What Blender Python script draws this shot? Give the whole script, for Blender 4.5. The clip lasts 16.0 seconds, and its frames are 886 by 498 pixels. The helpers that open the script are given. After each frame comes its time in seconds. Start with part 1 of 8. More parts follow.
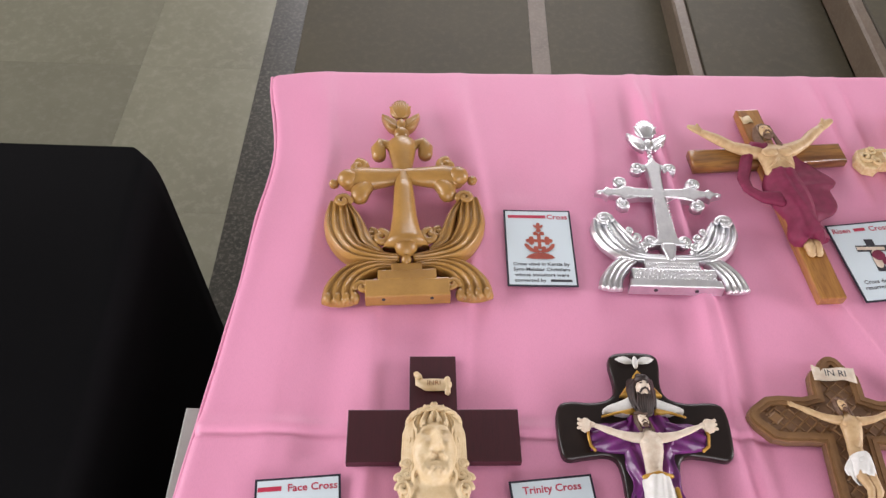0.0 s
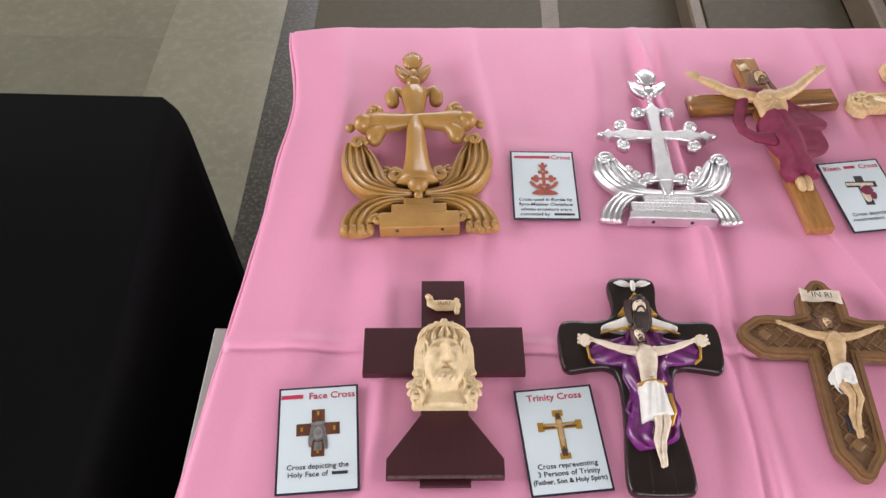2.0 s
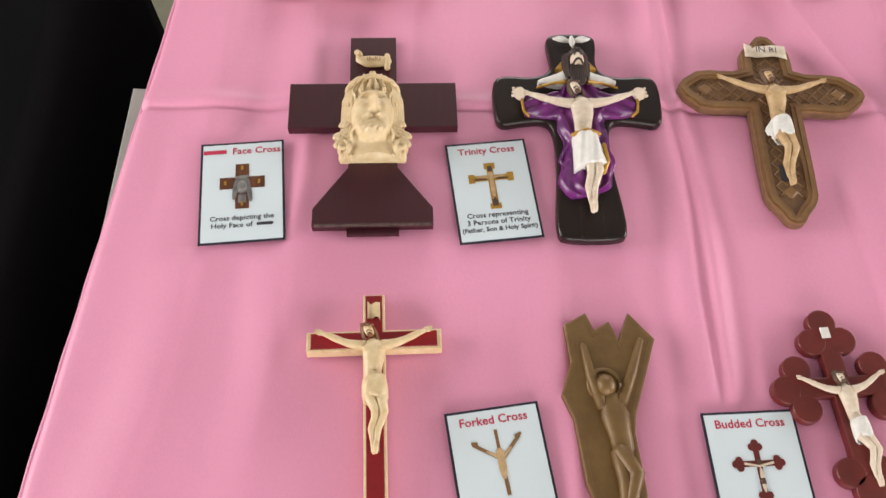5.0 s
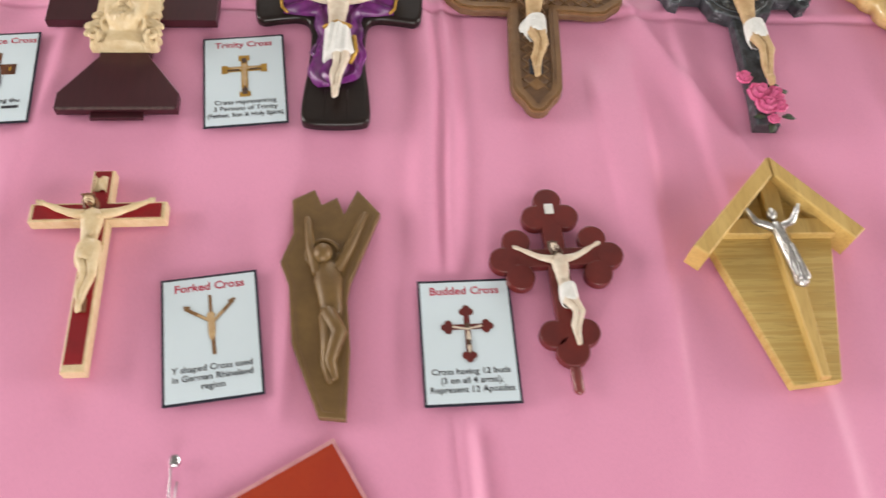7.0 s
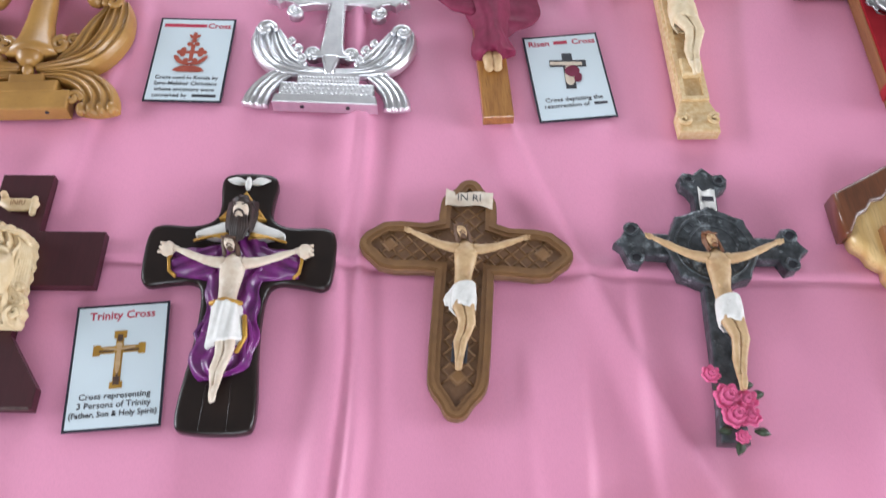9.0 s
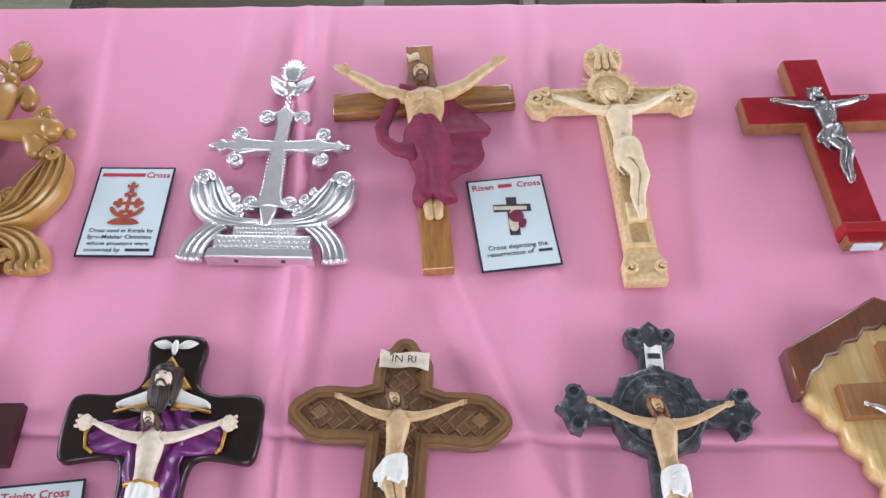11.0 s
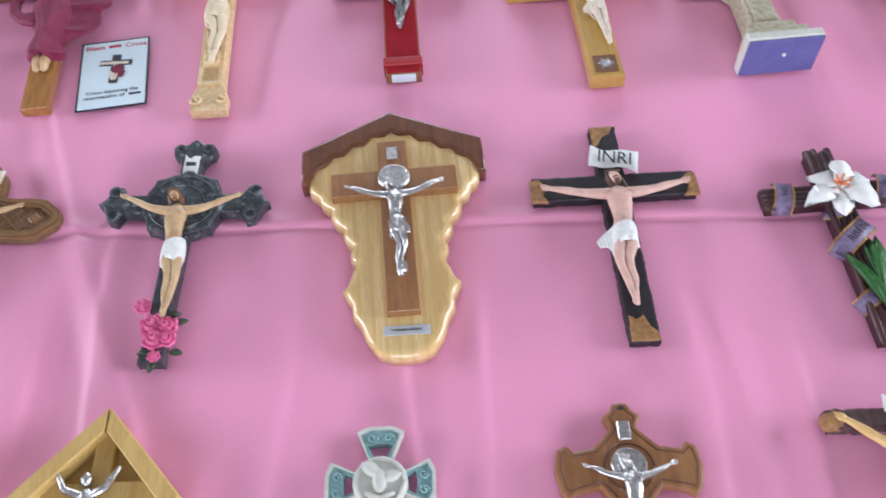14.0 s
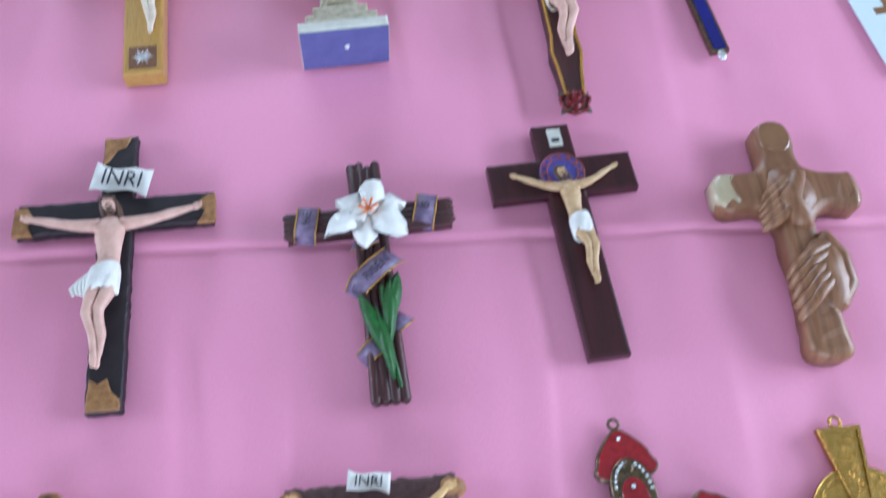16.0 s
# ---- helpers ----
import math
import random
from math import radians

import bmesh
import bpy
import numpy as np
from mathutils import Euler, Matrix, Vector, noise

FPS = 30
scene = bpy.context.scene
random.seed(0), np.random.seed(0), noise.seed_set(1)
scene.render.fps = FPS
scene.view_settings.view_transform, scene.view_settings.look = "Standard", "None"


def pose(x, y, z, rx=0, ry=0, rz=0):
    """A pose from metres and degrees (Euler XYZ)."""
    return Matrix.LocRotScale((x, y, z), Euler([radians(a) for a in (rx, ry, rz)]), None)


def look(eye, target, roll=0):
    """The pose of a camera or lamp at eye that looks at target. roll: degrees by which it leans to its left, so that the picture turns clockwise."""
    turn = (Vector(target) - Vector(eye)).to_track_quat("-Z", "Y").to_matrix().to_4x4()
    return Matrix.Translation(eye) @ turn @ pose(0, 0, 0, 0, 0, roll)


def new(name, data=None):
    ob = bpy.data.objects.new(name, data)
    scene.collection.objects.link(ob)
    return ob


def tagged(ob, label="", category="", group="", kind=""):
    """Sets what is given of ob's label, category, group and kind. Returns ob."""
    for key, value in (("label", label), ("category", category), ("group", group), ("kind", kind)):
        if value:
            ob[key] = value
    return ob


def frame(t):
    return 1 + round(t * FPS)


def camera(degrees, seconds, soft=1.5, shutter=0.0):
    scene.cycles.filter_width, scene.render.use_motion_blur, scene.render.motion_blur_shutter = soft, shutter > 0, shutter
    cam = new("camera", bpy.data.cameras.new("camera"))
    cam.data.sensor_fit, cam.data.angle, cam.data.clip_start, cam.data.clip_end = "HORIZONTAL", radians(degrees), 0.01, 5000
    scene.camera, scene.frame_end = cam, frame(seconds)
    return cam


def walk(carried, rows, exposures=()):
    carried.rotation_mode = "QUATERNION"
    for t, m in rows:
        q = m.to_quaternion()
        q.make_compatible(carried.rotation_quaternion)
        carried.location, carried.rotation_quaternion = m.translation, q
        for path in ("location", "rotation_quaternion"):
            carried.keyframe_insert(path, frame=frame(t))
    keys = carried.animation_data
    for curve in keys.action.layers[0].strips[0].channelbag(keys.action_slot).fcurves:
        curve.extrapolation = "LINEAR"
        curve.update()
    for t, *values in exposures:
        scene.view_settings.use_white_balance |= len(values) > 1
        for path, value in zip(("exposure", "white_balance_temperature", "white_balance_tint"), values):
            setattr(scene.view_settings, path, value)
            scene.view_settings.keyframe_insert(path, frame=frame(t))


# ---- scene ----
cam = camera(56.01, 16.0, soft=1.4, shutter=0.3)
PATH = [
    (0, (-0.1088, 0.0055, 1.7435), (-0.0893, 1.2493, 0.1774), 2.45),
    (0.5, (-0.0973, -0.0115, 1.7424), (-0.0871, 1.2345, 0.178), 2.00),
    (1, (-0.0959, -0.0458, 1.7425), (-0.1013, 1.2021, 0.1796), 1.31),
    (1.5, (-0.0867, -0.084, 1.7524), (-0.1059, 1.1523, 0.1803), 0.76),
    (2, (-0.0966, -0.113, 1.7522), (-0.1162, 1.1146, 0.1734), 0.74),
    (2.5, (-0.0998, -0.1291, 1.7515), (-0.1199, 1.0702, 0.1511), 0.82),
    (3, (-0.088, -0.1445, 1.7223), (-0.103, 1.0174, 0.0945), 0.73),
    (3.5, (-0.0753, -0.1565, 1.7065), (-0.0648, 0.9427, 0.0357), 1.74),
    (4, (-0.067, -0.1665, 1.6877), (-0.0451, 0.8676, -0.0241), 2.35),
    (4.2, (-0.0573, -0.1722, 1.6845), (-0.0369, 0.8281, -0.0472), 2.37),
    (6.3, (0.0183, -0.2902, 1.5835), (0.1431, 0.6333, -0.1861), 6.77),
    (6.5, (0.0872, -0.3067, 1.5967), (0.2059, 0.6312, -0.1658), 6.58),
    (7, (0.2516, -0.3594, 1.5957), (0.3632, 0.618, -0.1457), 6.65),
    (7.5, (0.3874, -0.3916, 1.5982), (0.4916, 0.5939, -0.1391), 6.78),
    (8, (0.4126, -0.308, 1.6033), (0.4749, 0.6713, -0.1394), 5.01),
    (8.5, (0.4241, -0.1019, 1.646), (0.4584, 0.8465, -0.1145), 4.06),
    (9, (0.4183, 0.039, 1.6288), (0.3965, 1.0037, -0.123), 1.18),
    (9.5, (0.4527, 0.1084, 1.6331), (0.3939, 1.1007, -0.1024), -0.91),
    (9.7, (0.4546, 0.1191, 1.6326), (0.3961, 1.1284, -0.093), -0.94),
    (11.8, (0.5271, 0.158, 1.6558), (0.5055, 1.3072, 0.0191), -1.11),
    (12, (0.528, 0.1386, 1.6466), (0.5473, 1.2959, 0.0156), 0.16),
    (12.5, (0.6193, 0.0978, 1.6322), (0.6241, 1.3027, 0.0359), -0.56),
    (13, (0.8188, 0.0231, 1.6537), (0.7758, 1.2501, 0.075), -1.78),
    (13.5, (1.0068, -0.0639, 1.6488), (0.9325, 1.1337, 0.0487), -3.11),
    (14, (1.0901, -0.146, 1.6486), (1.0542, 0.9741, -0.0079), -2.59),
    (14.5, (1.1972, -0.1513, 1.5823), (1.238, 0.8665, -0.1388), -0.06),
    (15, (1.3509, -0.1003, 1.558), (1.4968, 0.8075, -0.2181), 5.50),
    (15.5, (1.4898, -0.0313, 1.5547), (1.6921, 0.7622, -0.27), 10.68),
    (16, (1.5971, 0.0385, 1.6019), (1.7509, 0.9738, -0.1592), 5.61),
]
EXPOSURES = [(0, -0.02, 6450, 18), (3, 0.0, 6600, 16), (4, -0.03, 6750, 15), (6.5, -0.04, 6850, 12), (7.5, -0.09, 6500, 12), (9, 0.02, 5900, 12), (9.7, 0.06, 5850, 11), (11.8, 0.06, 5800, 14), (12.5, 0.04, 5750, 14), (13.5, 0.06, 5700, 14), (14.5, -0.04, 5450, 12), (15.5, -0.06, 5200, 10), (16, -0.05, 5000, 7)]
walk(cam, [(t, look(eye, target, roll)) for t, eye, target, roll in PATH], EXPOSURES)

# ---- world and large lights ----
world = bpy.data.worlds.new("world")
scene.world = world
world.use_nodes = True
wn = world.node_tree
sky = wn.nodes.new("ShaderNodeTexSky")
sky.sky_type, sky.sun_disc, sky.sun_elevation, sky.sun_rotation = "NISHITA", False, radians(48), radians(120)
wn.links.new(sky.outputs[0], wn.nodes["Background"].inputs[0])
wn.nodes["Background"].inputs[1].default_value = 0.12


# Added lamps out of view, standing in for soft daylight of unknown source.
def unseen_area_light(name, eye, target, wide, high, power, colour=(1.0, 0.98, 0.95)):
    lamp = bpy.data.lights.new(name, "AREA")
    lamp.shape, lamp.size, lamp.size_y, lamp.energy, lamp.color = "RECTANGLE", wide, high, power, colour
    ob = new(name, lamp)
    ob.matrix_world = look(eye, target)
    return ob


WEST, EAST, SOUTH, NORTH, TOP = -4.6, 6.0, -4.2, 5.2, 3.9
unseen_area_light("unseen_area_light", (WEST + 0.1, 0.6, 2.1), (0, 0.6, 2.0), 3.0, 2.2, 230)
unseen_area_light("unseen_area_light", (EAST - 0.1, 0.4, 2.1), (0, 0.4, 2.0), 3.0, 2.2, 250)
unseen_area_light("unseen_area_light", (0.9, SOUTH + 0.1, 2.0), (0.9, 0, 1.9), 3.6, 2.4, 185)
unseen_area_light("unseen_area_light", (0.6, NORTH - 0.1, 2.3), (0.6, 0, 2.2), 3.6, 2.0, 120)


# ---- materials ----
def nodes_of(name):
    m = bpy.data.materials.new(name)
    m.use_nodes = True
    t = m.node_tree
    return m, t, t.nodes["Principled BSDF"]


def node(t, kind, **inputs):
    n = t.nodes.new(kind)
    for k, v in inputs.items():
        n.inputs[k.replace("_", " ")].default_value = v
    return n


def mix_colour(t, fac, a, b, how="MIX"):
    n = t.nodes.new("ShaderNodeMix")
    n.data_type, n.blend_type = "RGBA", how
    for k, v in ((0, fac), (6, a), (7, b)):
        if isinstance(v, (int, float, tuple)):
            n.inputs[k].default_value = v if not isinstance(v, tuple) else (*v, 1)
        else:
            t.links.new(v, n.inputs[k])
    return n.outputs[2]


def ramp(t, src, lo, hi):
    n = t.nodes.new("ShaderNodeMapRange")
    n.inputs[1].default_value, n.inputs[2].default_value = lo, hi
    t.links.new(src, n.inputs[0])
    return n.outputs[0]


def coords(t, sx=1, sy=1, sz=1):
    c, m = t.nodes.new("ShaderNodeTexCoord"), t.nodes.new("ShaderNodeMapping")
    m.inputs["Scale"].default_value = (sx, sy, sz)
    t.links.new(c.outputs["Object"], m.inputs[0])
    return m.outputs[0]


def noise_of(t, co, scale, detail=3, rough=0.55, warp=0.0):
    n = node(t, "ShaderNodeTexNoise", Scale=scale, Detail=detail, Roughness=rough, Distortion=warp)
    t.links.new(co, n.inputs["Vector"])
    return n.outputs[0]


def bump(t, b, h, strength, distance):
    n = node(t, "ShaderNodeBump", Strength=strength, Distance=distance)
    t.links.new(h, n.inputs["Height"])
    t.links.new(n.outputs[0], b.inputs["Normal"])
    return n


def plain(name, c, c2=None, rough=0.5, metal=0.0, big=25, fine=220, bumps=0.25, coat=0.0, wear=None, spec=0.5):
    """Painted, moulded or cast surface: two scales of colour change, uneven gloss and fine relief."""
    m, t, b = nodes_of(name)
    c2 = c2 or tuple(v * 0.72 for v in c)
    co = coords(t)
    n1, n2 = noise_of(t, co, big, 4), noise_of(t, co, fine, 3)
    col = mix_colour(t, ramp(t, n1, 0.35, 0.68), c, c2)
    col = mix_colour(t, ramp(t, n2, 0.5, 1.6), col, tuple(v * 0.8 for v in c2))
    if wear:
        col = mix_colour(t, ramp(t, noise_of(t, co, 75, 5, 0.7), 0.56, 0.70), col, wear)
    t.links.new(col, b.inputs["Base Color"])
    r = t.nodes.new("ShaderNodeMapRange")
    r.inputs[3].default_value, r.inputs[4].default_value = max(rough - 0.08, 0.03), min(rough + 0.12, 1)
    t.links.new(n1, r.inputs[0])
    t.links.new(r.outputs[0], b.inputs["Roughness"])
    b.inputs["Metallic"].default_value = metal
    b.inputs["Coat Weight"].default_value = coat
    b.inputs["Coat Roughness"].default_value = 0.12
    b.inputs["Specular IOR Level"].default_value = spec
    bump(t, b, n2, bumps, 0.0006)
    return m


def wood(name, c, c2, rough=0.45, coat=0.0, scale=1.0, across=False, rings=0.0):
    """Grain along the piece's own y (or x), with growth bands and pores."""
    m, t, b = nodes_of(name)
    co = coords(t, 8 * scale, 90 * scale, 60 * scale) if across else coords(t, 90 * scale, 8 * scale, 60 * scale)
    n1 = noise_of(t, co, 1.0, 4, 0.6, 0.6)
    co2 = coords(t, 40, 500, 300) if across else coords(t, 500, 40, 300)
    n2 = noise_of(t, co2, 1.0, 2)
    col = mix_colour(t, ramp(t, n1, 0.36, 0.66), c, c2)
    col = mix_colour(t, ramp(t, n2, 0.5, 0.9), col, tuple(v * 0.7 for v in c2))
    if rings:
        w = node(t, "ShaderNodeTexWave", Scale=rings, Distortion=2.5, Detail=2.0, Detail_Scale=1.2)
        w.wave_profile = "SIN"
        w.bands_direction = "Y" if across else "X"
        t.links.new(coords(t, 1, 0.12, 1) if not across else coords(t, 0.12, 1, 1), w.inputs["Vector"])
        col = mix_colour(t, ramp(t, w.outputs[1], 0.62, 1.0), col, c2)
    t.links.new(col, b.inputs["Base Color"])
    b.inputs["Roughness"].default_value = rough
    b.inputs["Coat Weight"].default_value = coat
    b.inputs["Coat Roughness"].default_value = 0.08
    bump(t, b, n2, 0.2, 0.0004)
    return m


def cloth_material(name, c, c2, sheen=0.3, rough=0.62, spec=0.5):
    m, t, b = nodes_of(name)
    co = coords(t)
    n1 = noise_of(t, co, 3.0, 4)
    weave = t.nodes.new("ShaderNodeTexChecker")
    weave.inputs["Scale"].default_value = 900
    t.links.new(co, weave.inputs[0])
    n2 = noise_of(t, coords(t, 1200, 260, 600), 1.0, 2)
    col = mix_colour(t, ramp(t, n1, 0.3, 0.7), c, c2)
    col = mix_colour(t, ramp(t, n2, 0.4, 1.0), col, tuple(v * 0.9 for v in c2))
    t.links.new(col, b.inputs["Base Color"])
    b.inputs["Roughness"].default_value = rough
    b.inputs["Sheen Weight"].default_value = sheen
    b.inputs["Sheen Roughness"].default_value = 0.4
    b.inputs["Specular IOR Level"].default_value = spec
    b.inputs["Sheen Tint"].default_value = (*c, 1)
    mixh = mix_colour(t, 0.5, n2, weave.outputs[1])
    bump(t, b, mixh, 0.12, 0.0003)
    return m


PINK = cloth_material("pink_satin", (0.80, 0.33, 0.50), (0.77, 0.31, 0.475), 0.25, 0.5)
BLACK = cloth_material("black_cloth", (0.0055, 0.0055, 0.006), (0.004, 0.004, 0.0045), 0.0, 0.9, 0.05)
PAPER = plain("paper", (0.66, 0.765, 0.81), (0.645, 0.75, 0.80), 0.4, big=10, fine=900, bumps=0.03)
INK = plain("ink", (0.03, 0.03, 0.04), rough=0.5, bumps=0.05)
CRIMSON_INK = plain("crimson_ink", (0.55, 0.03, 0.08), rough=0.5, bumps=0.05)
NAVY = plain("navy_border", (0.012, 0.014, 0.03), rough=0.45, bumps=0.05)
GOLDEN = plain("golden_lacquer", (0.43, 0.235, 0.058), (0.31, 0.16, 0.036), 0.36, big=18, bumps=0.12, coat=0.3)
CHROME = plain("chrome", (0.80, 0.81, 0.82), (0.70, 0.71, 0.73), 0.32, 1.0, big=60, fine=260, bumps=0.4)
SILVER = plain("cast_silver", (0.72, 0.71, 0.69), (0.40, 0.40, 0.40), 0.29, 1.0, big=160, fine=400, bumps=0.8)
PEWTER = plain("dull_pewter", (0.44, 0.44, 0.44), (0.24, 0.24, 0.25), 0.34, 0.95, big=120, fine=400, bumps=0.5)
GILT = plain("gilt_metal", (0.62, 0.42, 0.12), (0.42, 0.26, 0.05), 0.2, 1.0, big=140, fine=500, bumps=0.8)
GOLD_PAINT = plain("gold_paint", (0.55, 0.32, 0.05), (0.38, 0.2, 0.03), 0.38, 0.4)
SKIN = plain("painted_flesh", (0.58, 0.41, 0.22), (0.46, 0.29, 0.14), 0.45, big=90)
PALE_SKIN = plain("pale_painted_flesh", (0.66, 0.44, 0.36), (0.56, 0.34, 0.27), 0.5, big=90)
YELLOW_SKIN = plain("ochre_painted_flesh", (0.68, 0.47, 0.20), (0.60, 0.37, 0.13), 0.42, big=90)
IVORY = plain("ivory_resin", (0.72, 0.58, 0.36), (0.62, 0.46, 0.25), 0.42, big=80, bumps=0.3)
CREAM = plain("cream_resin", (0.72, 0.57, 0.33), (0.58, 0.38, 0.17), 0.5, big=150, fine=500, bumps=0.6)
CREAM_FIG = plain("pale_cream_resin", (0.74, 0.63, 0.44), (0.66, 0.52, 0.32), 0.45, big=90)
BONE_WHITE = plain("bone_white", (0.72, 0.64, 0.52), (0.62, 0.50, 0.38), 0.45, big=90)
WHITE = plain("white_paint", (0.78, 0.78, 0.75), (0.68, 0.68, 0.64), 0.5, big=90)
HAIR = plain("brown_hair_paint", (0.105, 0.055, 0.032), (0.055, 0.027, 0.015), 0.55, big=200)
HAIR_LIGHT = plain("light_brown_hair_paint", (0.17, 0.095, 0.055), (0.10, 0.05, 0.028), 0.6, big=200)
AUBURN = plain("auburn_hair_paint", (0.22, 0.09, 0.035), (0.13, 0.05, 0.02), 0.5, big=200)
BLOOD = plain("red_paint", (0.40, 0.02, 0.015), rough=0.4)
MAROON_ROBE = plain("maroon_robe_paint", (0.20, 0.012, 0.055), (0.14, 0.008, 0.036), 0.68, big=60)
DARK_HAIR = plain("dark_hair_paint", (0.035, 0.019, 0.014), (0.016, 0.010, 0.008), 0.5, big=120)
PURPLE = plain("purple_robe_paint", (0.19, 0.018, 0.185), (0.090, 0.008, 0.105), 0.36, big=50, coat=0.3)
BLACK_GLOSS = plain("black_brown_gloss", (0.010, 0.006, 0.005), (0.016, 0.009, 0.007), 0.3, big=30, coat=0.1, spec=0.35)
DARK_RED_WOOD = wood("dark_red_wood", (0.047, 0.0060, 0.011), (0.040, 0.0052, 0.0095), 0.42, 0.06)
MAHOGANY = wood("mahogany", (0.046, 0.0085, 0.012), (0.026, 0.005, 0.007), 0.36, 0.12)
HONEY = wood("honey_varnished_wood", (0.42, 0.20, 0.045), (0.24, 0.09, 0.02), 0.3, 0.5, 0.8)
HONEY_ACROSS = wood("honey_varnished_arm", (0.36, 0.17, 0.04), (0.14, 0.05, 0.012), 0.3, 0.5, 0.8, True)
LIGHT_OAK = wood("yellow_varnished_wood", (0.50, 0.31, 0.075), (0.43, 0.24, 0.05), 0.33, 0.4, 0.6)
PINE = wood("lacquered_pine", (0.72, 0.54, 0.26), (0.58, 0.38, 0.14), 0.28, 0.6, 0.5, False, 20)
PINE_RAW = wood("raw_pine", (0.60, 0.41, 0.14), (0.50, 0.32, 0.095), 0.55, 0.0, 0.5)
PINE_SAWN = wood("sawn_pine", (0.57, 0.41, 0.14), (0.47, 0.31, 0.09), 0.6, 0.0, 0.5, True, 22)
WALNUT = wood("walnut", (0.15, 0.050, 0.018), (0.085, 0.027, 0.010), 0.3, 0.5, 0.7)
TEAK = wood("teak", (0.30, 0.14, 0.05), (0.22, 0.09, 0.03), 0.42, 0.2, 0.8)
OLIVE = wood("olive_wood", (0.29, 0.15, 0.072), (0.185, 0.086, 0.040), 0.42, 0.06, 0.35, False, 22)
BRONZE_CLAY = plain("bronze_brown_resin", (0.185, 0.108, 0.036), (0.135, 0.075, 0.024), 0.46, 0.1, big=40)
BROWN_RESIN = plain("brown_resin", (0.225, 0.118, 0.044), (0.18, 0.09, 0.034), 0.5, big=60, bumps=0.4)
BROWN_DEEP = plain("brown_resin_ground", (0.18, 0.095, 0.045), (0.13, 0.066, 0.03), 0.6, big=90, bumps=0.5)
STONE_GREY = plain("antique_grey_resin", (0.080, 0.092, 0.102), (0.022, 0.026, 0.030), 0.36, 0.2, big=90, fine=300, bumps=1.0, wear=(0.27, 0.31, 0.33))
OXBLOOD = plain("oxblood_paint", (0.145, 0.016, 0.012), (0.105, 0.011, 0.009), 0.4, big=40, coat=0.15)
RED_VELVET = plain("red_felt", (0.30, 0.010, 0.018), (0.24, 0.008, 0.014), 0.85, big=40, fine=900, bumps=0.6, spec=0.2)
RED_PLASTIC = plain("red_plastic", (0.34, 0.010, 0.014), (0.28, 0.008, 0.012), 0.3, big=60)
ENAMEL_RED = plain("red_enamel", (0.30, 0.005, 0.012), (0.20, 0.003, 0.008), 0.15, big=150, coat=0.8)
BRASS_DARK = plain("antique_brass", (0.22, 0.17, 0.10), (0.09, 0.07, 0.045), 0.35, 1.0, big=200, fine=600, bumps=0.8)
CRYSTAL = plain("crystal", (0.80, 0.84, 0.85), (0.55, 0.62, 0.62), 0.08, 0.6, big=400)
AQUA = plain("aqua_glaze", (0.32, 0.50, 0.50), (0.20, 0.36, 0.38), 0.35, big=200, bumps=0.6)
OFF_WHITE = plain("off_white_resin", (0.62, 0.62, 0.54), (0.52, 0.53, 0.47), 0.4, big=80)
PINK_ROSE = plain("pink_rose_resin", (0.86, 0.19, 0.38), (0.70, 0.10, 0.27), 0.45, big=160)
ORANGE_ROSE = plain("orange_rose_resin", (0.72, 0.20, 0.03), (0.60, 0.12, 0.02), 0.4, big=160)
LEAF = plain("green_resin", (0.03, 0.13, 0.025), (0.018, 0.075, 0.015), 0.38, big=160)
DARK_LEAF = plain("dark_leaf_resin", (0.045, 0.075, 0.035), (0.02, 0.035, 0.018), 0.45, big=160)
LILAC = plain("lilac_ribbon_paint", (0.22, 0.165, 0.27), (0.11, 0.075, 0.15), 0.45, big=120)
BARK = wood("dark_bark_resin", (0.066, 0.018, 0.019), (0.030, 0.009, 0.010), 0.5, 0.1, 0.5)
CHARRED = plain("black_brown_bark", (0.016, 0.010, 0.014), (0.008, 0.005, 0.007), 0.55, big=60, bumps=0.6)
STRIPPED = plain("stripped_bark", (0.36, 0.19, 0.065), (0.20, 0.09, 0.03), 0.55, big=120, bumps=0.6)
BLUE_BASE = plain("slate_blue_paint", (0.115, 0.12, 0.32), (0.09, 0.095, 0.27), 0.5, big=40)
ROBE_BLUE = plain("blue_robe_paint", (0.10, 0.17, 0.33), (0.06, 0.10, 0.22), 0.45, big=90)
STONE_CREAM = plain("cream_stone_resin", (0.52, 0.48, 0.36), (0.32, 0.28, 0.17), 0.5, big=130, fine=400, bumps=0.8)
COBALT = plain("cobalt_enamel", (0.015, 0.015, 0.20), (0.010, 0.010, 0.13), 0.15, coat=0.7)
MEDAL_BLUE = plain("blue_medal_paint", (0.10, 0.09, 0.40), (0.05, 0.045, 0.22), 0.4, big=300)
BROWN_MEDAL = plain("brown_medal", (0.19, 0.085, 0.035), (0.13, 0.055, 0.025), 0.4, big=300)
LAMINATE = plain("orange_red_laminate", (0.40, 0.040, 0.008), (0.34, 0.026, 0.008), 0.12, big=9, bumps=0.03, coat=0.6)
CLEAR_EDGE = plain("clear_film", (0.66, 0.33, 0.34), (0.55, 0.24, 0.26), 0.08, big=60)
GREY_METAL = plain("grey_table_edge", (0.42, 0.41, 0.39), (0.36, 0.35, 0.33), 0.4, 0.2, big=12, bumps=0.08)
STEEL = plain("steel", (0.55, 0.55, 0.56), (0.4, 0.4, 0.4), 0.25, 1.0)
TEAL = plain("teal_cord", (0.06, 0.16, 0.20), (0.03, 0.09, 0.12), 0.6)


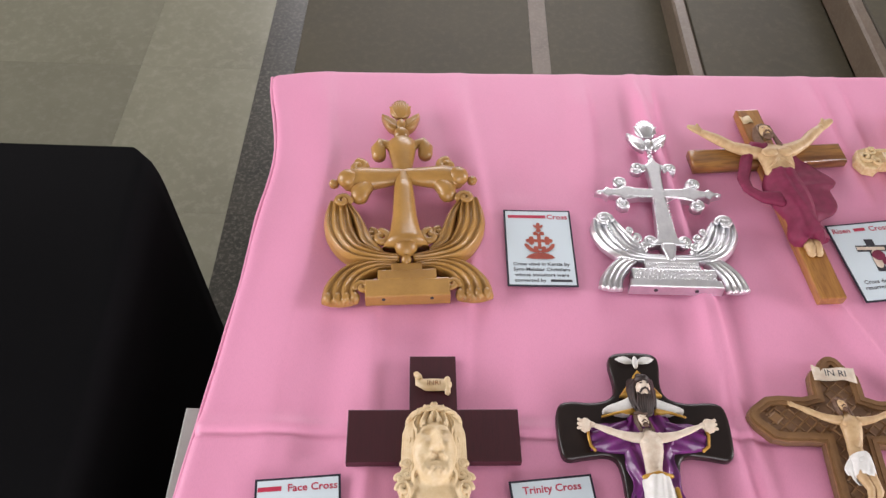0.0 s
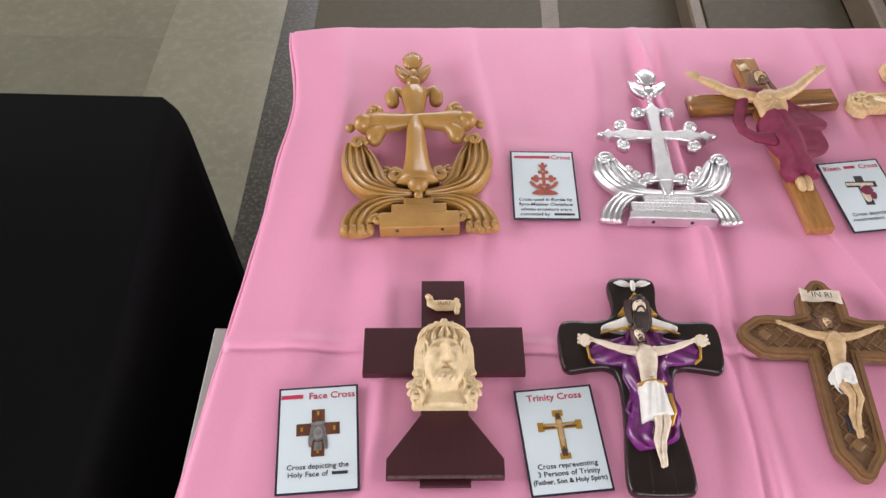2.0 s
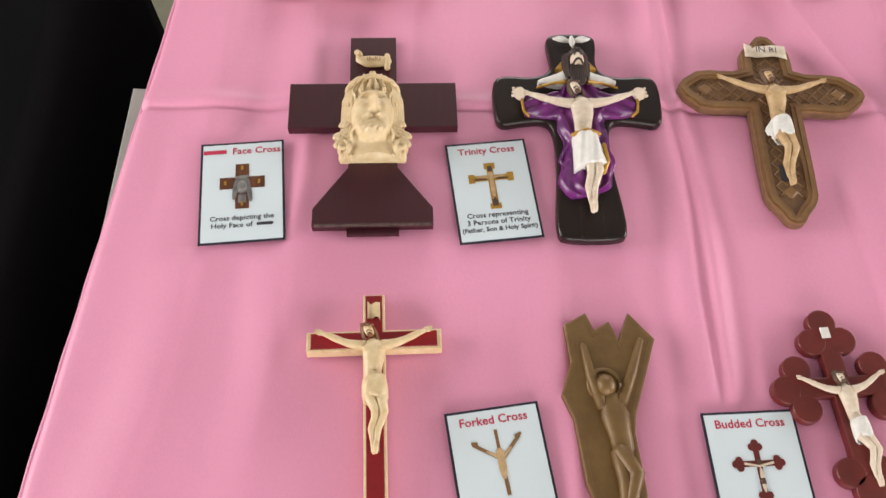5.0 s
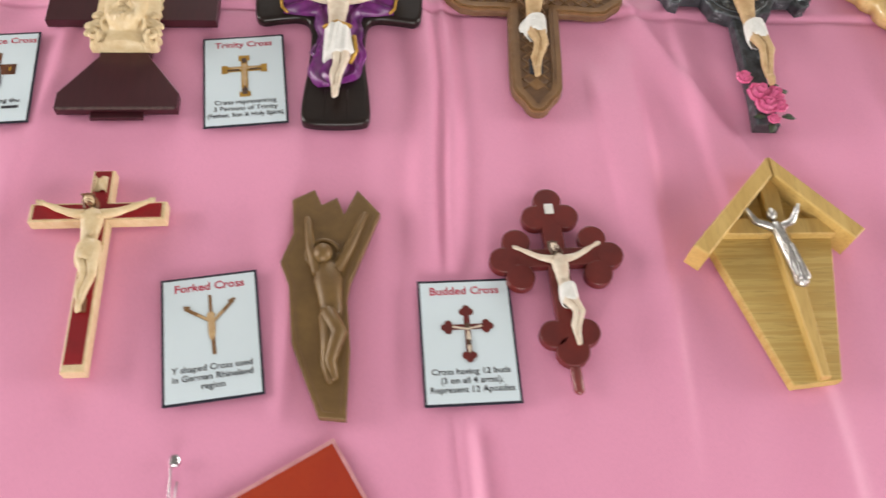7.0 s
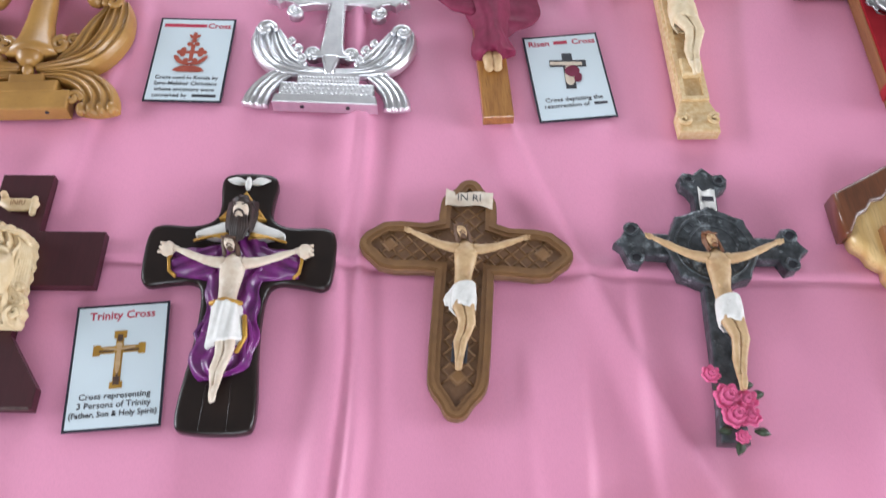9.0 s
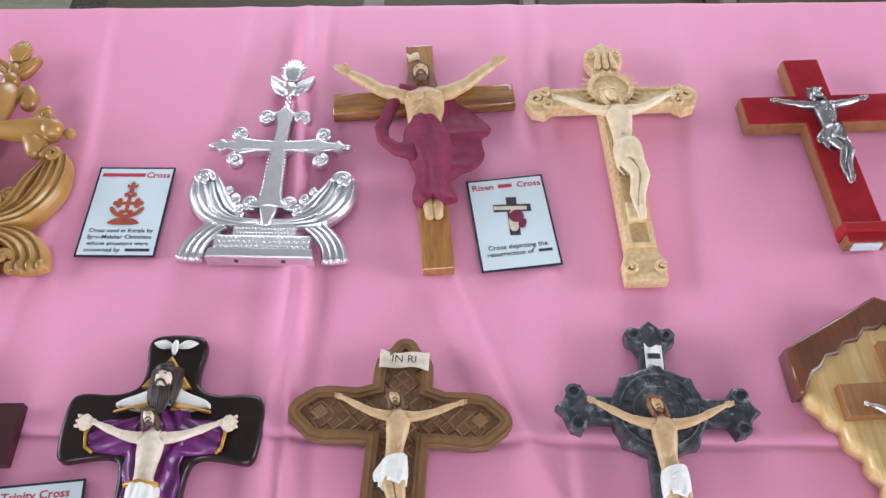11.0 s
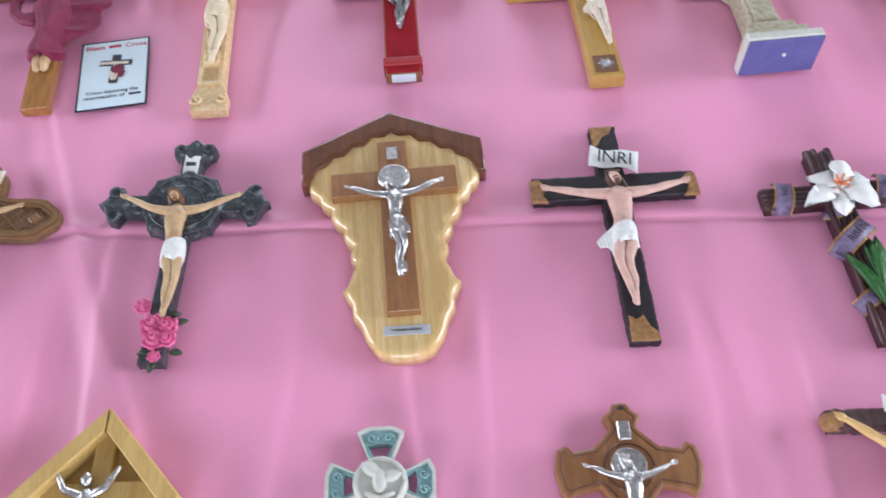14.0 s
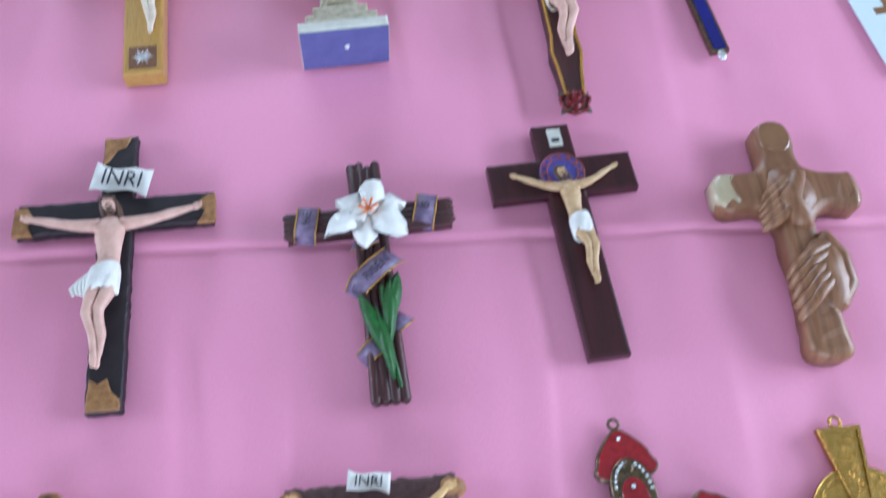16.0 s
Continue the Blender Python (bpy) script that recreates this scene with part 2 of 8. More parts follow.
def stone(name, c, c2, c3, scale, rough=0.35):
    m, t, b = nodes_of(name)
    co = coords(t)
    info = t.nodes.new("ShaderNodeObjectInfo")
    n1, n2 = noise_of(t, co, scale, 6, 0.65, 0.8), noise_of(t, co, scale * 14, 4, 0.7)
    col = mix_colour(t, ramp(t, n1, 0.3, 0.7), c, c2)
    col = mix_colour(t, ramp(t, n2, 0.48, 0.75), col, c3)
    v = ramp(t, info.outputs["Random"], -2.2, 1.2)
    col = mix_colour(t, v, (0, 0, 0), col)
    t.links.new(col, b.inputs["Base Color"])
    b.inputs["Roughness"].default_value = rough
    bump(t, b, n2, 0.1, 0.0005)
    return m


TILE = stone("grey_green_floor_stone", (0.240, 0.240, 0.172), (0.186, 0.185, 0.130), (0.275, 0.274, 0.208), 2.2)
DARK_STRIP = stone("dark_marbled_stone", (0.058, 0.056, 0.042), (0.016, 0.017, 0.013), (0.17, 0.166, 0.13), 6)
TREAD = stone("olive_tread_stone", (0.076, 0.064, 0.027), (0.056, 0.047, 0.020), (0.094, 0.079, 0.038), 3.0, 0.62)
RISER = stone("brown_riser_stone", (0.17, 0.128, 0.086), (0.115, 0.083, 0.054), (0.195, 0.157, 0.112), 6.0, 0.45)
# Added, unseen walls and ceiling: kept dark to limit bounced light.
PLASTER = plain("brown_plaster", (0.34, 0.31, 0.27), (0.30, 0.27, 0.23), 0.8, big=3, fine=60)
CEILING = plain("grey_ceiling", (0.30, 0.30, 0.29), (0.27, 0.27, 0.26), 0.85, big=3, fine=60)
FRAME_WOOD = wood("window_wood", (0.16, 0.07, 0.03), (0.1, 0.04, 0.02), 0.4)
GLASS, gt, gb = nodes_of("window_glass")
gb.inputs["Transmission Weight"].default_value, gb.inputs["Roughness"].default_value = 1.0, 0.0


# ---- mesh tools ----
def part(name, bm, mats, parent=None, label="", smooth=None):
    """Links a bmesh as one mesh object under a thing or a part."""
    me = bpy.data.meshes.new(name)
    bmesh.ops.recalc_face_normals(bm, faces=bm.faces)
    if smooth is not None:
        for f in bm.faces:
            f.smooth = smooth
    bm.to_mesh(me)
    bm.free()
    for m in (mats if isinstance(mats, (list, tuple)) else [mats]):
        me.materials.append(m)
    ob = new(name, me)
    ob.parent = parent
    return tagged(ob, label)


def thing(name, x, y, rot, label, category, group="", z=None, kind=""):
    ob = new(name)
    back = group == "crosses"
    ob.matrix_world = pose(x, y + 0.009 * back, ZT if z is None else z, 0, 0, rot)
    ob.scale = (1, 1 - 0.028 * back, 1)
    ob.empty_display_size = 0.02
    return tagged(ob, label, category, group, kind)


def inset(pts, d):
    out = []
    n = len(pts)
    for i in range(n):
        a, b, c = Vector(pts[i - 1]), Vector(pts[i]), Vector(pts[(i + 1) % n])
        e, f = (b - a).normalized(), (c - b).normalized()
        n1, n2 = Vector((-e.y, e.x)), Vector((-f.y, f.x))
        k = n1 + n2
        k = k / max(k.dot(k) / 2, 0.35)
        out.append(tuple(b + k * d))
    return out


def area(pts):
    return sum(pts[i - 1][0] * pts[i][1] - pts[i][0] * pts[i - 1][1] for i in range(len(pts))) / 2


def prism(bm, pts, z0, z1, bev=0.001, mi=0, rounds=1, smooth=False):
    """A plate of the outline pts from z0 to z1, its upper edge bevelled or rounded."""
    pts = list(pts)
    if area(pts) < 0:
        pts.reverse()
    rings = [(pts, z0)]
    for k in range(rounds + 1):
        a = math.pi / 2 * k / rounds
        rings.append((inset(pts, bev * (1 - math.cos(a))) if k else pts, z1 - bev + bev * math.sin(a)))
    vs = [[bm.verts.new((x, y, z)) for x, y in ring] for ring, z in rings]
    n = len(pts)
    for a, b in zip(vs, vs[1:]):
        for i in range(n):
            f = bm.faces.new((a[i - 1], a[i], b[i], b[i - 1]))
            f.material_index, f.smooth = mi, smooth
    for ring, rev in ((vs[-1], False), (vs[0], True)):
        f = bm.faces.new(list(reversed(ring)) if rev else ring)
        f.material_index = mi
        f.normal_update()
        bmesh.ops.triangulate(bm, faces=[f])


def soften(pts, times=2):
    for _ in range(times):
        out = []
        for i in range(len(pts)):
            a, b = pts[i], pts[(i + 1) % len(pts)]
            out += [(a[0] * 0.75 + b[0] * 0.25, a[1] * 0.75 + b[1] * 0.25), (a[0] * 0.25 + b[0] * 0.75, a[1] * 0.25 + b[1] * 0.75)]
        pts = out
    return pts


def mirrored(right):
    """A closed outline from its right half, listed from bottom to top."""
    return [*right, *[(-x, y) for x, y in reversed(right) if abs(x) > 1e-6]]


def latin(L, w, W, h, ay):
    """A Latin cross from its foot: length, beam width, span, arm height, arm's middle."""
    return mirrored([(w / 2, 0), (w / 2, ay - h / 2), (W / 2, ay - h / 2), (W / 2, ay + h / 2), (w / 2, ay + h / 2), (w / 2, L)])


def disc(cx, cy, rx, ry=None, n=28, a0=0.0):
    return [(cx + rx * math.cos(a0 + 2 * math.pi * i / n), cy + (ry or rx) * math.sin(a0 + 2 * math.pi * i / n)) for i in range(n)]


def rect(cx, cy, w, h, rot=0.0):
    c, s = math.cos(radians(rot)), math.sin(radians(rot))
    return [(cx + x * c - y * s, cy + x * s + y * c) for x, y in ((-w / 2, -h / 2), (w / 2, -h / 2), (w / 2, h / 2), (-w / 2, h / 2))]


def ring_plate(bm, outer, inner, z0, z1, mi=0):
    """A flat frame between two outlines with the same number of points."""
    n = len(outer)
    v = [[bm.verts.new((x, y, z)) for x, y in p] for p, z in ((outer, z0), (outer, z1), (inner, z1), (inner, z0))]
    for a, b in zip(v, v[1:] + v[:1]):
        for i in range(n):
            bm.faces.new((a[i - 1], a[i], b[i], b[i - 1])).material_index = mi


def tube(bm, pts, radii, mi=0, seg=10, flat=1.0, caps=True):
    """A tapered, round-ended limb or cord along pts; flat squashes it towards the support."""
    pts = [Vector(p) for p in pts]
    radii = [radii] * len(pts) if isinstance(radii, (int, float)) else list(radii)
    if caps:
        d0, d1 = (pts[0] - pts[1]).normalized(), (pts[-1] - pts[-2]).normalized()
        pts = [pts[0] + d0 * radii[0] * 0.8, pts[0] + d0 * radii[0] * 0.45, *pts, pts[-1] + d1 * radii[-1] * 0.45, pts[-1] + d1 * radii[-1] * 0.8]
        radii = [radii[0] * 0.3, radii[0] * 0.8, *radii, radii[-1] * 0.8, radii[-1] * 0.3]
    rows = []
    for i, (p, r) in enumerate(zip(pts, radii)):
        d = (pts[min(i + 1, len(pts) - 1)] - pts[max(i - 1, 0)]).normalized()
        side = d.cross(Vector((0, 0, 1)))
        side = side.normalized() if side.length > 1e-4 else Vector((1, 0, 0))
        up = side.cross(d)
        rows.append([bm.verts.new(p + side * r * math.cos(2 * math.pi * k / seg) + up * r * flat * math.sin(2 * math.pi * k / seg)) for k in range(seg)])
    for a, b in zip(rows, rows[1:]):
        for k in range(seg):
            f = bm.faces.new((a[k - 1], a[k], b[k], b[k - 1]))
            f.material_index, f.smooth = mi, True
    for row, rev in ((rows[0], True), (rows[-1], False)):
        f = bm.faces.new(list(reversed(row)) if rev else row)
        f.material_index, f.smooth = mi, True


def ball(bm, c, r, mi=0, u=12, v=8, lumps=0.0):
    r = (r, r, r) if isinstance(r, (int, float)) else r
    made = bmesh.ops.create_uvsphere(bm, u_segments=u, v_segments=v, radius=1)
    for q in made["verts"]:
        k = 1 + lumps * noise.noise(q.co * 2.3 + Vector(c) * 90) if lumps else 1
        q.co = Vector(c) + Vector((q.co.x * r[0], q.co.y * r[1], q.co.z * r[2])) * k
        for f in q.link_faces:
            f.material_index, f.smooth = mi, True


def curl(bm, cx, cy, z, r, thick, turn=1.25, start=0.0, sign=1, mi=0, flat=1.0):
    """A scroll that winds in to its middle."""
    pts, rad = [], []
    for i in range(15):
        k = i / 14
        a = start + sign * 2 * math.pi * turn * k
        q = r * (1 - 0.78 * k)
        pts.append((cx + q * math.cos(a), cy + q * math.sin(a), z + thick * 0.4 * k))
        rad.append(thick * (1 - 0.25 * k))
    tube(bm, pts, rad, mi, 8, flat)


def lettering(name, words, size, mat, parent, x, y, z, rot=0.0, align="CENTER", label="", stretch=1.0, thick=0.0):
    cu = bpy.data.curves.new(name, "FONT")
    cu.offset = thick
    cu.body, cu.size, cu.align_x, cu.align_y, cu.extrude, cu.resolution_u = words, size, align, "CENTER", 0.00008, 2
    tmp = new(name, cu)
    bpy.context.view_layer.update()
    me = bpy.data.meshes.new_from_object(tmp.evaluated_get(bpy.context.evaluated_depsgraph_get()))
    bpy.data.objects.remove(tmp)
    bpy.data.curves.remove(cu)
    me.materials.clear()
    me.materials.append(mat)
    me.name = name
    ob = new(name, me)
    ob.parent = parent
    ob.matrix_basis = pose(x, y, z, 0, 0, rot) @ Matrix.Diagonal((stretch, 1, 1, 1))
    return tagged(ob, label)


def bar(name, cx, cy, w, h, mat, parent, z, rot=0.0, label=""):
    bm = bmesh.new()
    prism(bm, rect(cx, cy, w, h, rot), z, z + 0.00016, 0.00004)
    return part(name, bm, mat, parent, label)


def spline(pts, n):
    """n + 1 points of a smooth curve through pts, of any dimension."""
    out = []
    m = len(pts) - 1
    for i in range(n + 1):
        t = min(i / n * m, m - 1e-6)
        j = int(t)
        f = t - j
        p0, p1, p2, p3 = pts[max(j - 1, 0)], pts[j], pts[j + 1], pts[min(j + 2, m)]
        out.append(tuple(0.5 * (2 * b + (c - a) * f + (2 * a - 5 * b + 4 * c - d) * f * f + (3 * b - a - 3 * c + d) * f ** 3) for a, b, c, d in zip(p0, p1, p2, p3)))
    return out


def relief(bm, place, high, nu, nv, z0, mi=0):
    """A carved skin: place(u, v) gives x and y, high(u, v, x, y) the height; its rim goes down to z0. u from -1 to 1, v from 0 to 1."""
    grid = []
    for j in range(nv + 1):
        row = []
        for i in range(nu + 1):
            u, v = 2 * i / nu - 1, j / nv
            x, y = place(u, v)
            row.append(bm.verts.new((x, y, high(u, v, x, y))))
        grid.append(row)
    rim = [*grid[0], *[r[-1] for r in grid[1:]], *reversed(grid[-1][:-1]), *[r[0] for r in reversed(grid[1:-1])]]
    low = [bm.verts.new((q.co.x, q.co.y, z0)) for q in rim]
    faces = [(grid[j][i], grid[j][i + 1], grid[j + 1][i + 1], grid[j + 1][i]) for j in range(nv) for i in range(nu)]
    faces += [(rim[i - 1], rim[i], low[i], low[i - 1]) for i in range(len(rim))]
    for q in faces:
        f = bm.faces.new(q)
        f.material_index, f.smooth = mi, True


def ribbed(bm, spine, z0, z1, ridges, depth, nu=24, nv=24, mi=0, dome=0.5, tip=0.0):
    """A carved limb along spine (x, y, half width), with lengthwise ridges."""
    pts = spline(spine, nv)

    def place(u, v):
        i = min(int(v * nv + 0.5), nv)
        a, b = pts[max(i - 1, 0)], pts[min(i + 1, nv)]
        dx, dy = b[0] - a[0], b[1] - a[1]
        k = math.hypot(dx, dy) or 1
        x, y, w = pts[i]
        t = tip * (1 - u * u) * max(0, v - 0.8) * 5
        return x - dy / k * w * u + dx / k * t, y + dx / k * w * u + dy / k * t

    def high(u, v, x, y):
        return z0 + (z1 - z0) * (1 - dome + dome * math.sqrt(max(0, 1 - u * u * 0.97))) * (0.72 + 0.28 * math.sin(math.pi * min(1, v * 1.1 + 0.1))) - depth * (0.5 + 0.5 * math.cos(ridges * math.pi * (u + 1))) * min(1, 4 * v + 0.15)

    relief(bm, place, high, nu, nv, 0.001, mi)


def figure(parent, hy, span, drop, length, z, mats, rise=0.0, lean=0.0, thick=1.0, arm_up=0.0, sash=0.0, knees=0.0, name="figure", label="", robe=False, slim=1.0, crisp=0.0):
    """A plain carved figure with outspread arms: hy is the shoulders' height on the cross, length from shoulders to feet.
    mats: body, wrap, hair."""
    bm = bmesh.new()
    u = length * slim * 0.84
    L = length * 1.07
    zt = z + 0.055 * u * thick
    hy -= 1.15 * (zt + 0.03 * u - 0.020)
    way = -1 if lean < 0 else 1
    # trunk: shoulders, rib cage, waist, hips
    tube(bm, [(lean * 0.1, hy + 0.045 * L, zt + 0.01 * u), (0, hy + 0.004 * L, zt + 0.015 * u), (0, hy - 0.055 * L, zt + 0.03 * u), (0, hy - 0.13 * L, zt + 0.036 * u), (lean * 0.15 - way * 0.006 * u, hy - 0.20 * L, zt + 0.022 * u), (lean * 0.3 - way * 0.012 * u, hy - 0.27 * L, zt + 0.008 * u), (lean * 0.5, hy - 0.36 * L, zt + 0.015 * u), (lean * 0.6, hy - 0.44 * L, zt + 0.02 * u)],
         [0.045 * u, 0.096 * u, 0.118 * u, 0.110 * u, 0.094 * u, 0.084 * u, 0.098 * u, 0.094 * u], 0, 18, 0.64 * thick)
    ball(bm, (0, hy - 0.225 * L, zt + 0.058 * u * thick), (0.045 * u, 0.05 * L, 0.02 * u), 0, 10, 6)
    for s in (-1, 1):
        ball(bm, (s * 0.052 * u, hy - 0.065 * L, zt + 0.078 * u * thick), (0.058 * u, 0.042 * u, 0.026 * u), 0, 12, 8)
        tube(bm, [(s * 0.012 * u, hy - 0.125 * L, zt + 0.098 * u * thick), (s * 0.05 * u, hy - 0.160 * L, zt + 0.08 * u * thick), (s * 0.085 * u, hy - 0.185 * L, zt + 0.045 * u * thick)], 0.011 * u, 0, 6)
        # arms with the swell of the upper arm and forearm, nailed palms
        hx, hyy = s * span / 2, hy + drop + (arm_up if s > 0 else 0)
        ax, ay = s * 0.09 * u, hy - 0.022 * L
        arm = [(0.0, 0.056, 0.0), (0.16, 0.052, -0.10), (0.36, 0.043, -0.16), (0.52, 0.036, -0.13), (0.66, 0.038, -0.08), (0.84, 0.028, -0.02), (0.94, 0.023, 0.0)]
        tube(bm, [(ax + (hx - ax) * k, ay + (hyy - ay) * k + sag * drop - 0.006 * u * math.sin(math.pi * k), zt + 0.025 * u * (1 - k) + rise * k + 0.008 * u * math.sin(math.pi * k)) for k, r, sag in arm], [r * u for k, r, sag in arm], 0, 12, 0.9)
        ball(bm, (s * 0.098 * u, hy - 0.012 * L, zt + 0.03 * u), (0.052 * u, 0.048 * u, 0.045 * u), 0, 10, 8)
        ball(bm, (hx, hyy, zt + 0.004 * u + rise), (0.040 * u, 0.034 * u, 0.020 * u), 0, 10, 6)
        for k in range(3):
            tube(bm, [(hx + s * 0.018 * u, hyy + (k - 1) * 0.014 * u, zt + 0.006 * u + rise), (hx + s * 0.046 * u, hyy + (k - 1) * 0.018 * u + 0.010 * u, zt + 0.02 * u + rise)], [0.010 * u, 0.008 * u], 0, 6)
        tube(bm, [(hx - s * 0.005 * u, hyy - 0.008 * u, zt + rise), (hx + s * 0.012 * u, hyy + 0.030 * u, zt + 0.014 * u + rise)], [0.010 * u, 0.008 * u], 0, 6)
        # legs: thighs together, knees turned aside, feet crossed
        if not robe:
            bx = lean * 0.6
            kx = bx + way * 0.052 * u + knees + s * 0.042 * u
            over = 0.022 * u if s == way else 0.0
            tube(bm, [(bx + s * 0.050 * u, hy - 0.42 * L, zt + 0.018 * u), (bx + s * 0.052 * u + way * 0.012 * u, hy - 0.52 * L, zt + 0.045 * u), (kx, hy - 0.645 * L - s * way * 0.012 * L, zt + 0.066 * u), (kx * 0.75 + lean * 0.25 + s * 0.006 * u, hy - 0.70 * L, zt + 0.045 * u), (lean + s * 0.030 * u, hy - 0.79 * L, zt + 0.026 * u), (lean + s * 0.018 * u, hy - 0.91 * L, zt + 0.006 * u + over)],
                 [0.062 * u, 0.058 * u, 0.044 * u, 0.037 * u, 0.038 * u, 0.023 * u], 0, 12, 0.92)
            ball(bm, (kx, hy - 0.640 * L - s * way * 0.012 * L, zt + 0.088 * u), (0.026 * u, 0.030 * u, 0.018 * u), 0, 8, 6)
            tube(bm, [(lean + s * 0.016 * u, hy - 0.905 * L, zt + 0.02 * u + over), (lean + s * 0.010 * u, hy - 0.955 * L, zt + 0.028 * u + over), (lean + s * 0.010 * u, hy - 0.992 * L, zt + 0.015 * u + over)], [0.026 * u, 0.028 * u, 0.022 * u], 0, 10, 0.75)
    # head bowed to one side, face, hair in locks, short beard
    tx = lean * 0.1 - way * 0.022 * u
    ball(bm, (tx, hy + 0.112 * L, zt + 0.058 * u), (0.054 * u, 0.070 * u, 0.058 * u), 0, 14, 10)
    tube(bm, [(tx, hy + 0.135 * L, zt + 0.110 * u), (tx, hy + 0.108 * L, zt + 0.122 * u)], [0.008 * u, 0.013 * u], 0, 7)
    for s in (-1, 1):
        tube(bm, [(tx + s * 0.006 * u, hy + 0.137 * L, zt + 0.108 * u), (tx + s * 0.034 * u, hy + 0.137 * L, zt + 0.094 * u)], [0.008 * u, 0.007 * u], 0, 6)
        ball(bm, (tx + s * 0.020 * u, hy + 0.126 * L, zt + 0.102 * u), (0.011 * u, 0.006 * u, 0.008 * u), 2, 8, 6)
        for k in range(5):
            q = k / 4
            tube(bm, [(tx + s * 0.012 * u * k * 0.6, hy + (0.178 - 0.010 * q) * L, zt + (0.075 - 0.03 * q) * u), (tx + s * (0.045 + 0.016 * q) * u, hy + (0.158 - 0.02 * q) * L, zt + (0.07 - 0.03 * q) * u), (tx + s * (0.052 + 0.022 * q) * u, hy + 0.105 * L, zt + (0.062 - 0.03 * q) * u), (tx + s * (0.056 + 0.016 * q) * u, hy + (0.066 + 0.006 * math.sin(k * 3)) * L, zt + (0.060 - 0.02 * q) * u), (tx + s * (0.050 + 0.028 * q) * u, hy + (0.026 + 0.010 * math.sin(k * 2)) * L, zt + (0.062 - 0.015 * q) * u)], [0.012 * u, 0.016 * u, 0.016 * u, 0.014 * u, 0.008 * u], 2, 7)
        tube(bm, [(tx + s * 0.003 * u, hy + 0.100 * L, zt + 0.112 * u), (tx + s * 0.024 * u, hy + 0.088 * L, zt + 0.098 * u), (tx + s * 0.032 * u, hy + 0.100 * L, zt + 0.084 * u)], [0.008 * u, 0.009 * u, 0.010 * u], 2, 6)
    ball(bm, (tx, hy + 0.152 * L, zt + 0.036 * u), (0.066 * u, 0.052 * u, 0.056 * u), 2, 12, 8, 0.2)
    ball(bm, (tx, hy + 0.066 * L, zt + 0.088 * u), (0.030 * u, 0.028 * u, 0.026 * u), 2, 10, 7, 0.3)
    crown = [(tx + 0.064 * u * math.cos(a), hy + 0.160 * L + 0.030 * u * math.sin(a), zt + (0.085 - 0.05 * math.sin(a)) * u + 0.008 * u * math.sin(5 * a)) for a in [math.pi * k / 9 * 2 for k in range(10)]]
    tube(bm, crown, 0.010 * u, 2, 6)
    # wrap: pleats round the hips, a slanting hem and a knotted end at the side
    if not robe:
        bx = lean * 0.55
        n = 40
        rows = []
        for yy, rr, pl in ((-0.325, 0.100, 0.0), (-0.335, 0.114, 0.04), (-0.375, 0.122, 0.09), (-0.43, 0.126, 0.12), (-0.49, 0.124, 0.15), (-0.53, 0.118, 0.17), (-0.528, 0.098, 0.15)):
            low = 0.5 + 0.5 * math.tanh((-yy - 0.42) * 14)
            rows.append([bm.verts.new((bx + way * 0.010 * u * low + rr * u * math.cos(a) * (1 + pl * 0.35 * math.sin(9 * a + yy * 20)), hy + yy * L + 0.022 * L * math.cos(a - 0.4) - low * 0.030 * L * math.sin(1.5 * a * way + 0.9), zt + 0.02 * u + rr * 0.72 * u * thick * math.sin(a) * (1 + pl * math.sin(11 * a + 3 * math.cos(a) + yy * 34)))) for a in [2 * math.pi * k / n for k in range(n)]])
        for a, b in zip(rows, rows[1:]):
            for k in range(n):
                f = bm.faces.new((a[k - 1], a[k], b[k], b[k - 1]))
                f.material_index, f.smooth = 1, True
        for k in range(3):  # rolled waist
            tube(bm, [(bx - 0.105 * u, hy - (0.352 + 0.014 * k) * L, zt + 0.03 * u), (bx - 0.03 * u, hy - (0.372 + 0.012 * k) * L, zt + 0.098 * u * thick), (bx + 0.05 * u, hy - (0.352 + 0.02 * k) * L, zt + 0.095 * u * thick), (bx + 0.108 * u, hy - (0.33 + 0.03 * k) * L, zt + 0.03 * u)], [0.010 * u, 0.014 * u, 0.014 * u, 0.010 * u], 1, 7)
        if sash:
            g = 1 if sash > 0 else -1
            w = abs(sash)
            for k in range(5):
                tube(bm, [(bx + g * 0.095 * u, hy - 0.355 * L, zt + 0.035 * u), (bx + g * (0.115 + 0.022 * k * w) * u, hy - (0.39 + 0.01 * k) * L, zt + (0.04 - 0.006 * k) * u), (bx + g * (0.10 + 0.034 * k * w) * u, hy - 0.46 * L, zt + (0.03 - 0.005 * k) * u), (bx + g * (0.10 + 0.030 * k * w) * u, hy - (0.535 - 0.012 * k + 0.012 * math.sin(k * 2)) * L, zt + 0.012 * u)], [0.015 * u, 0.020 * u, 0.024 * u, 0.017 * u], 1, 8, 0.7)
    for v in bm.verts:  # the head hangs to one side
        if v.co.y > hy + 0.03 * L and abs(v.co.x) < 0.11 * u:
            v.co.x -= 0.30 * (v.co.y - hy - 0.03 * L)
    if crisp:  # sharp uneven casting
        for v in bm.verts:
            v.co += noise.noise_vector(v.co * 260) * 0.030 * u * crisp
    return part(name, bm, mats, parent, label)


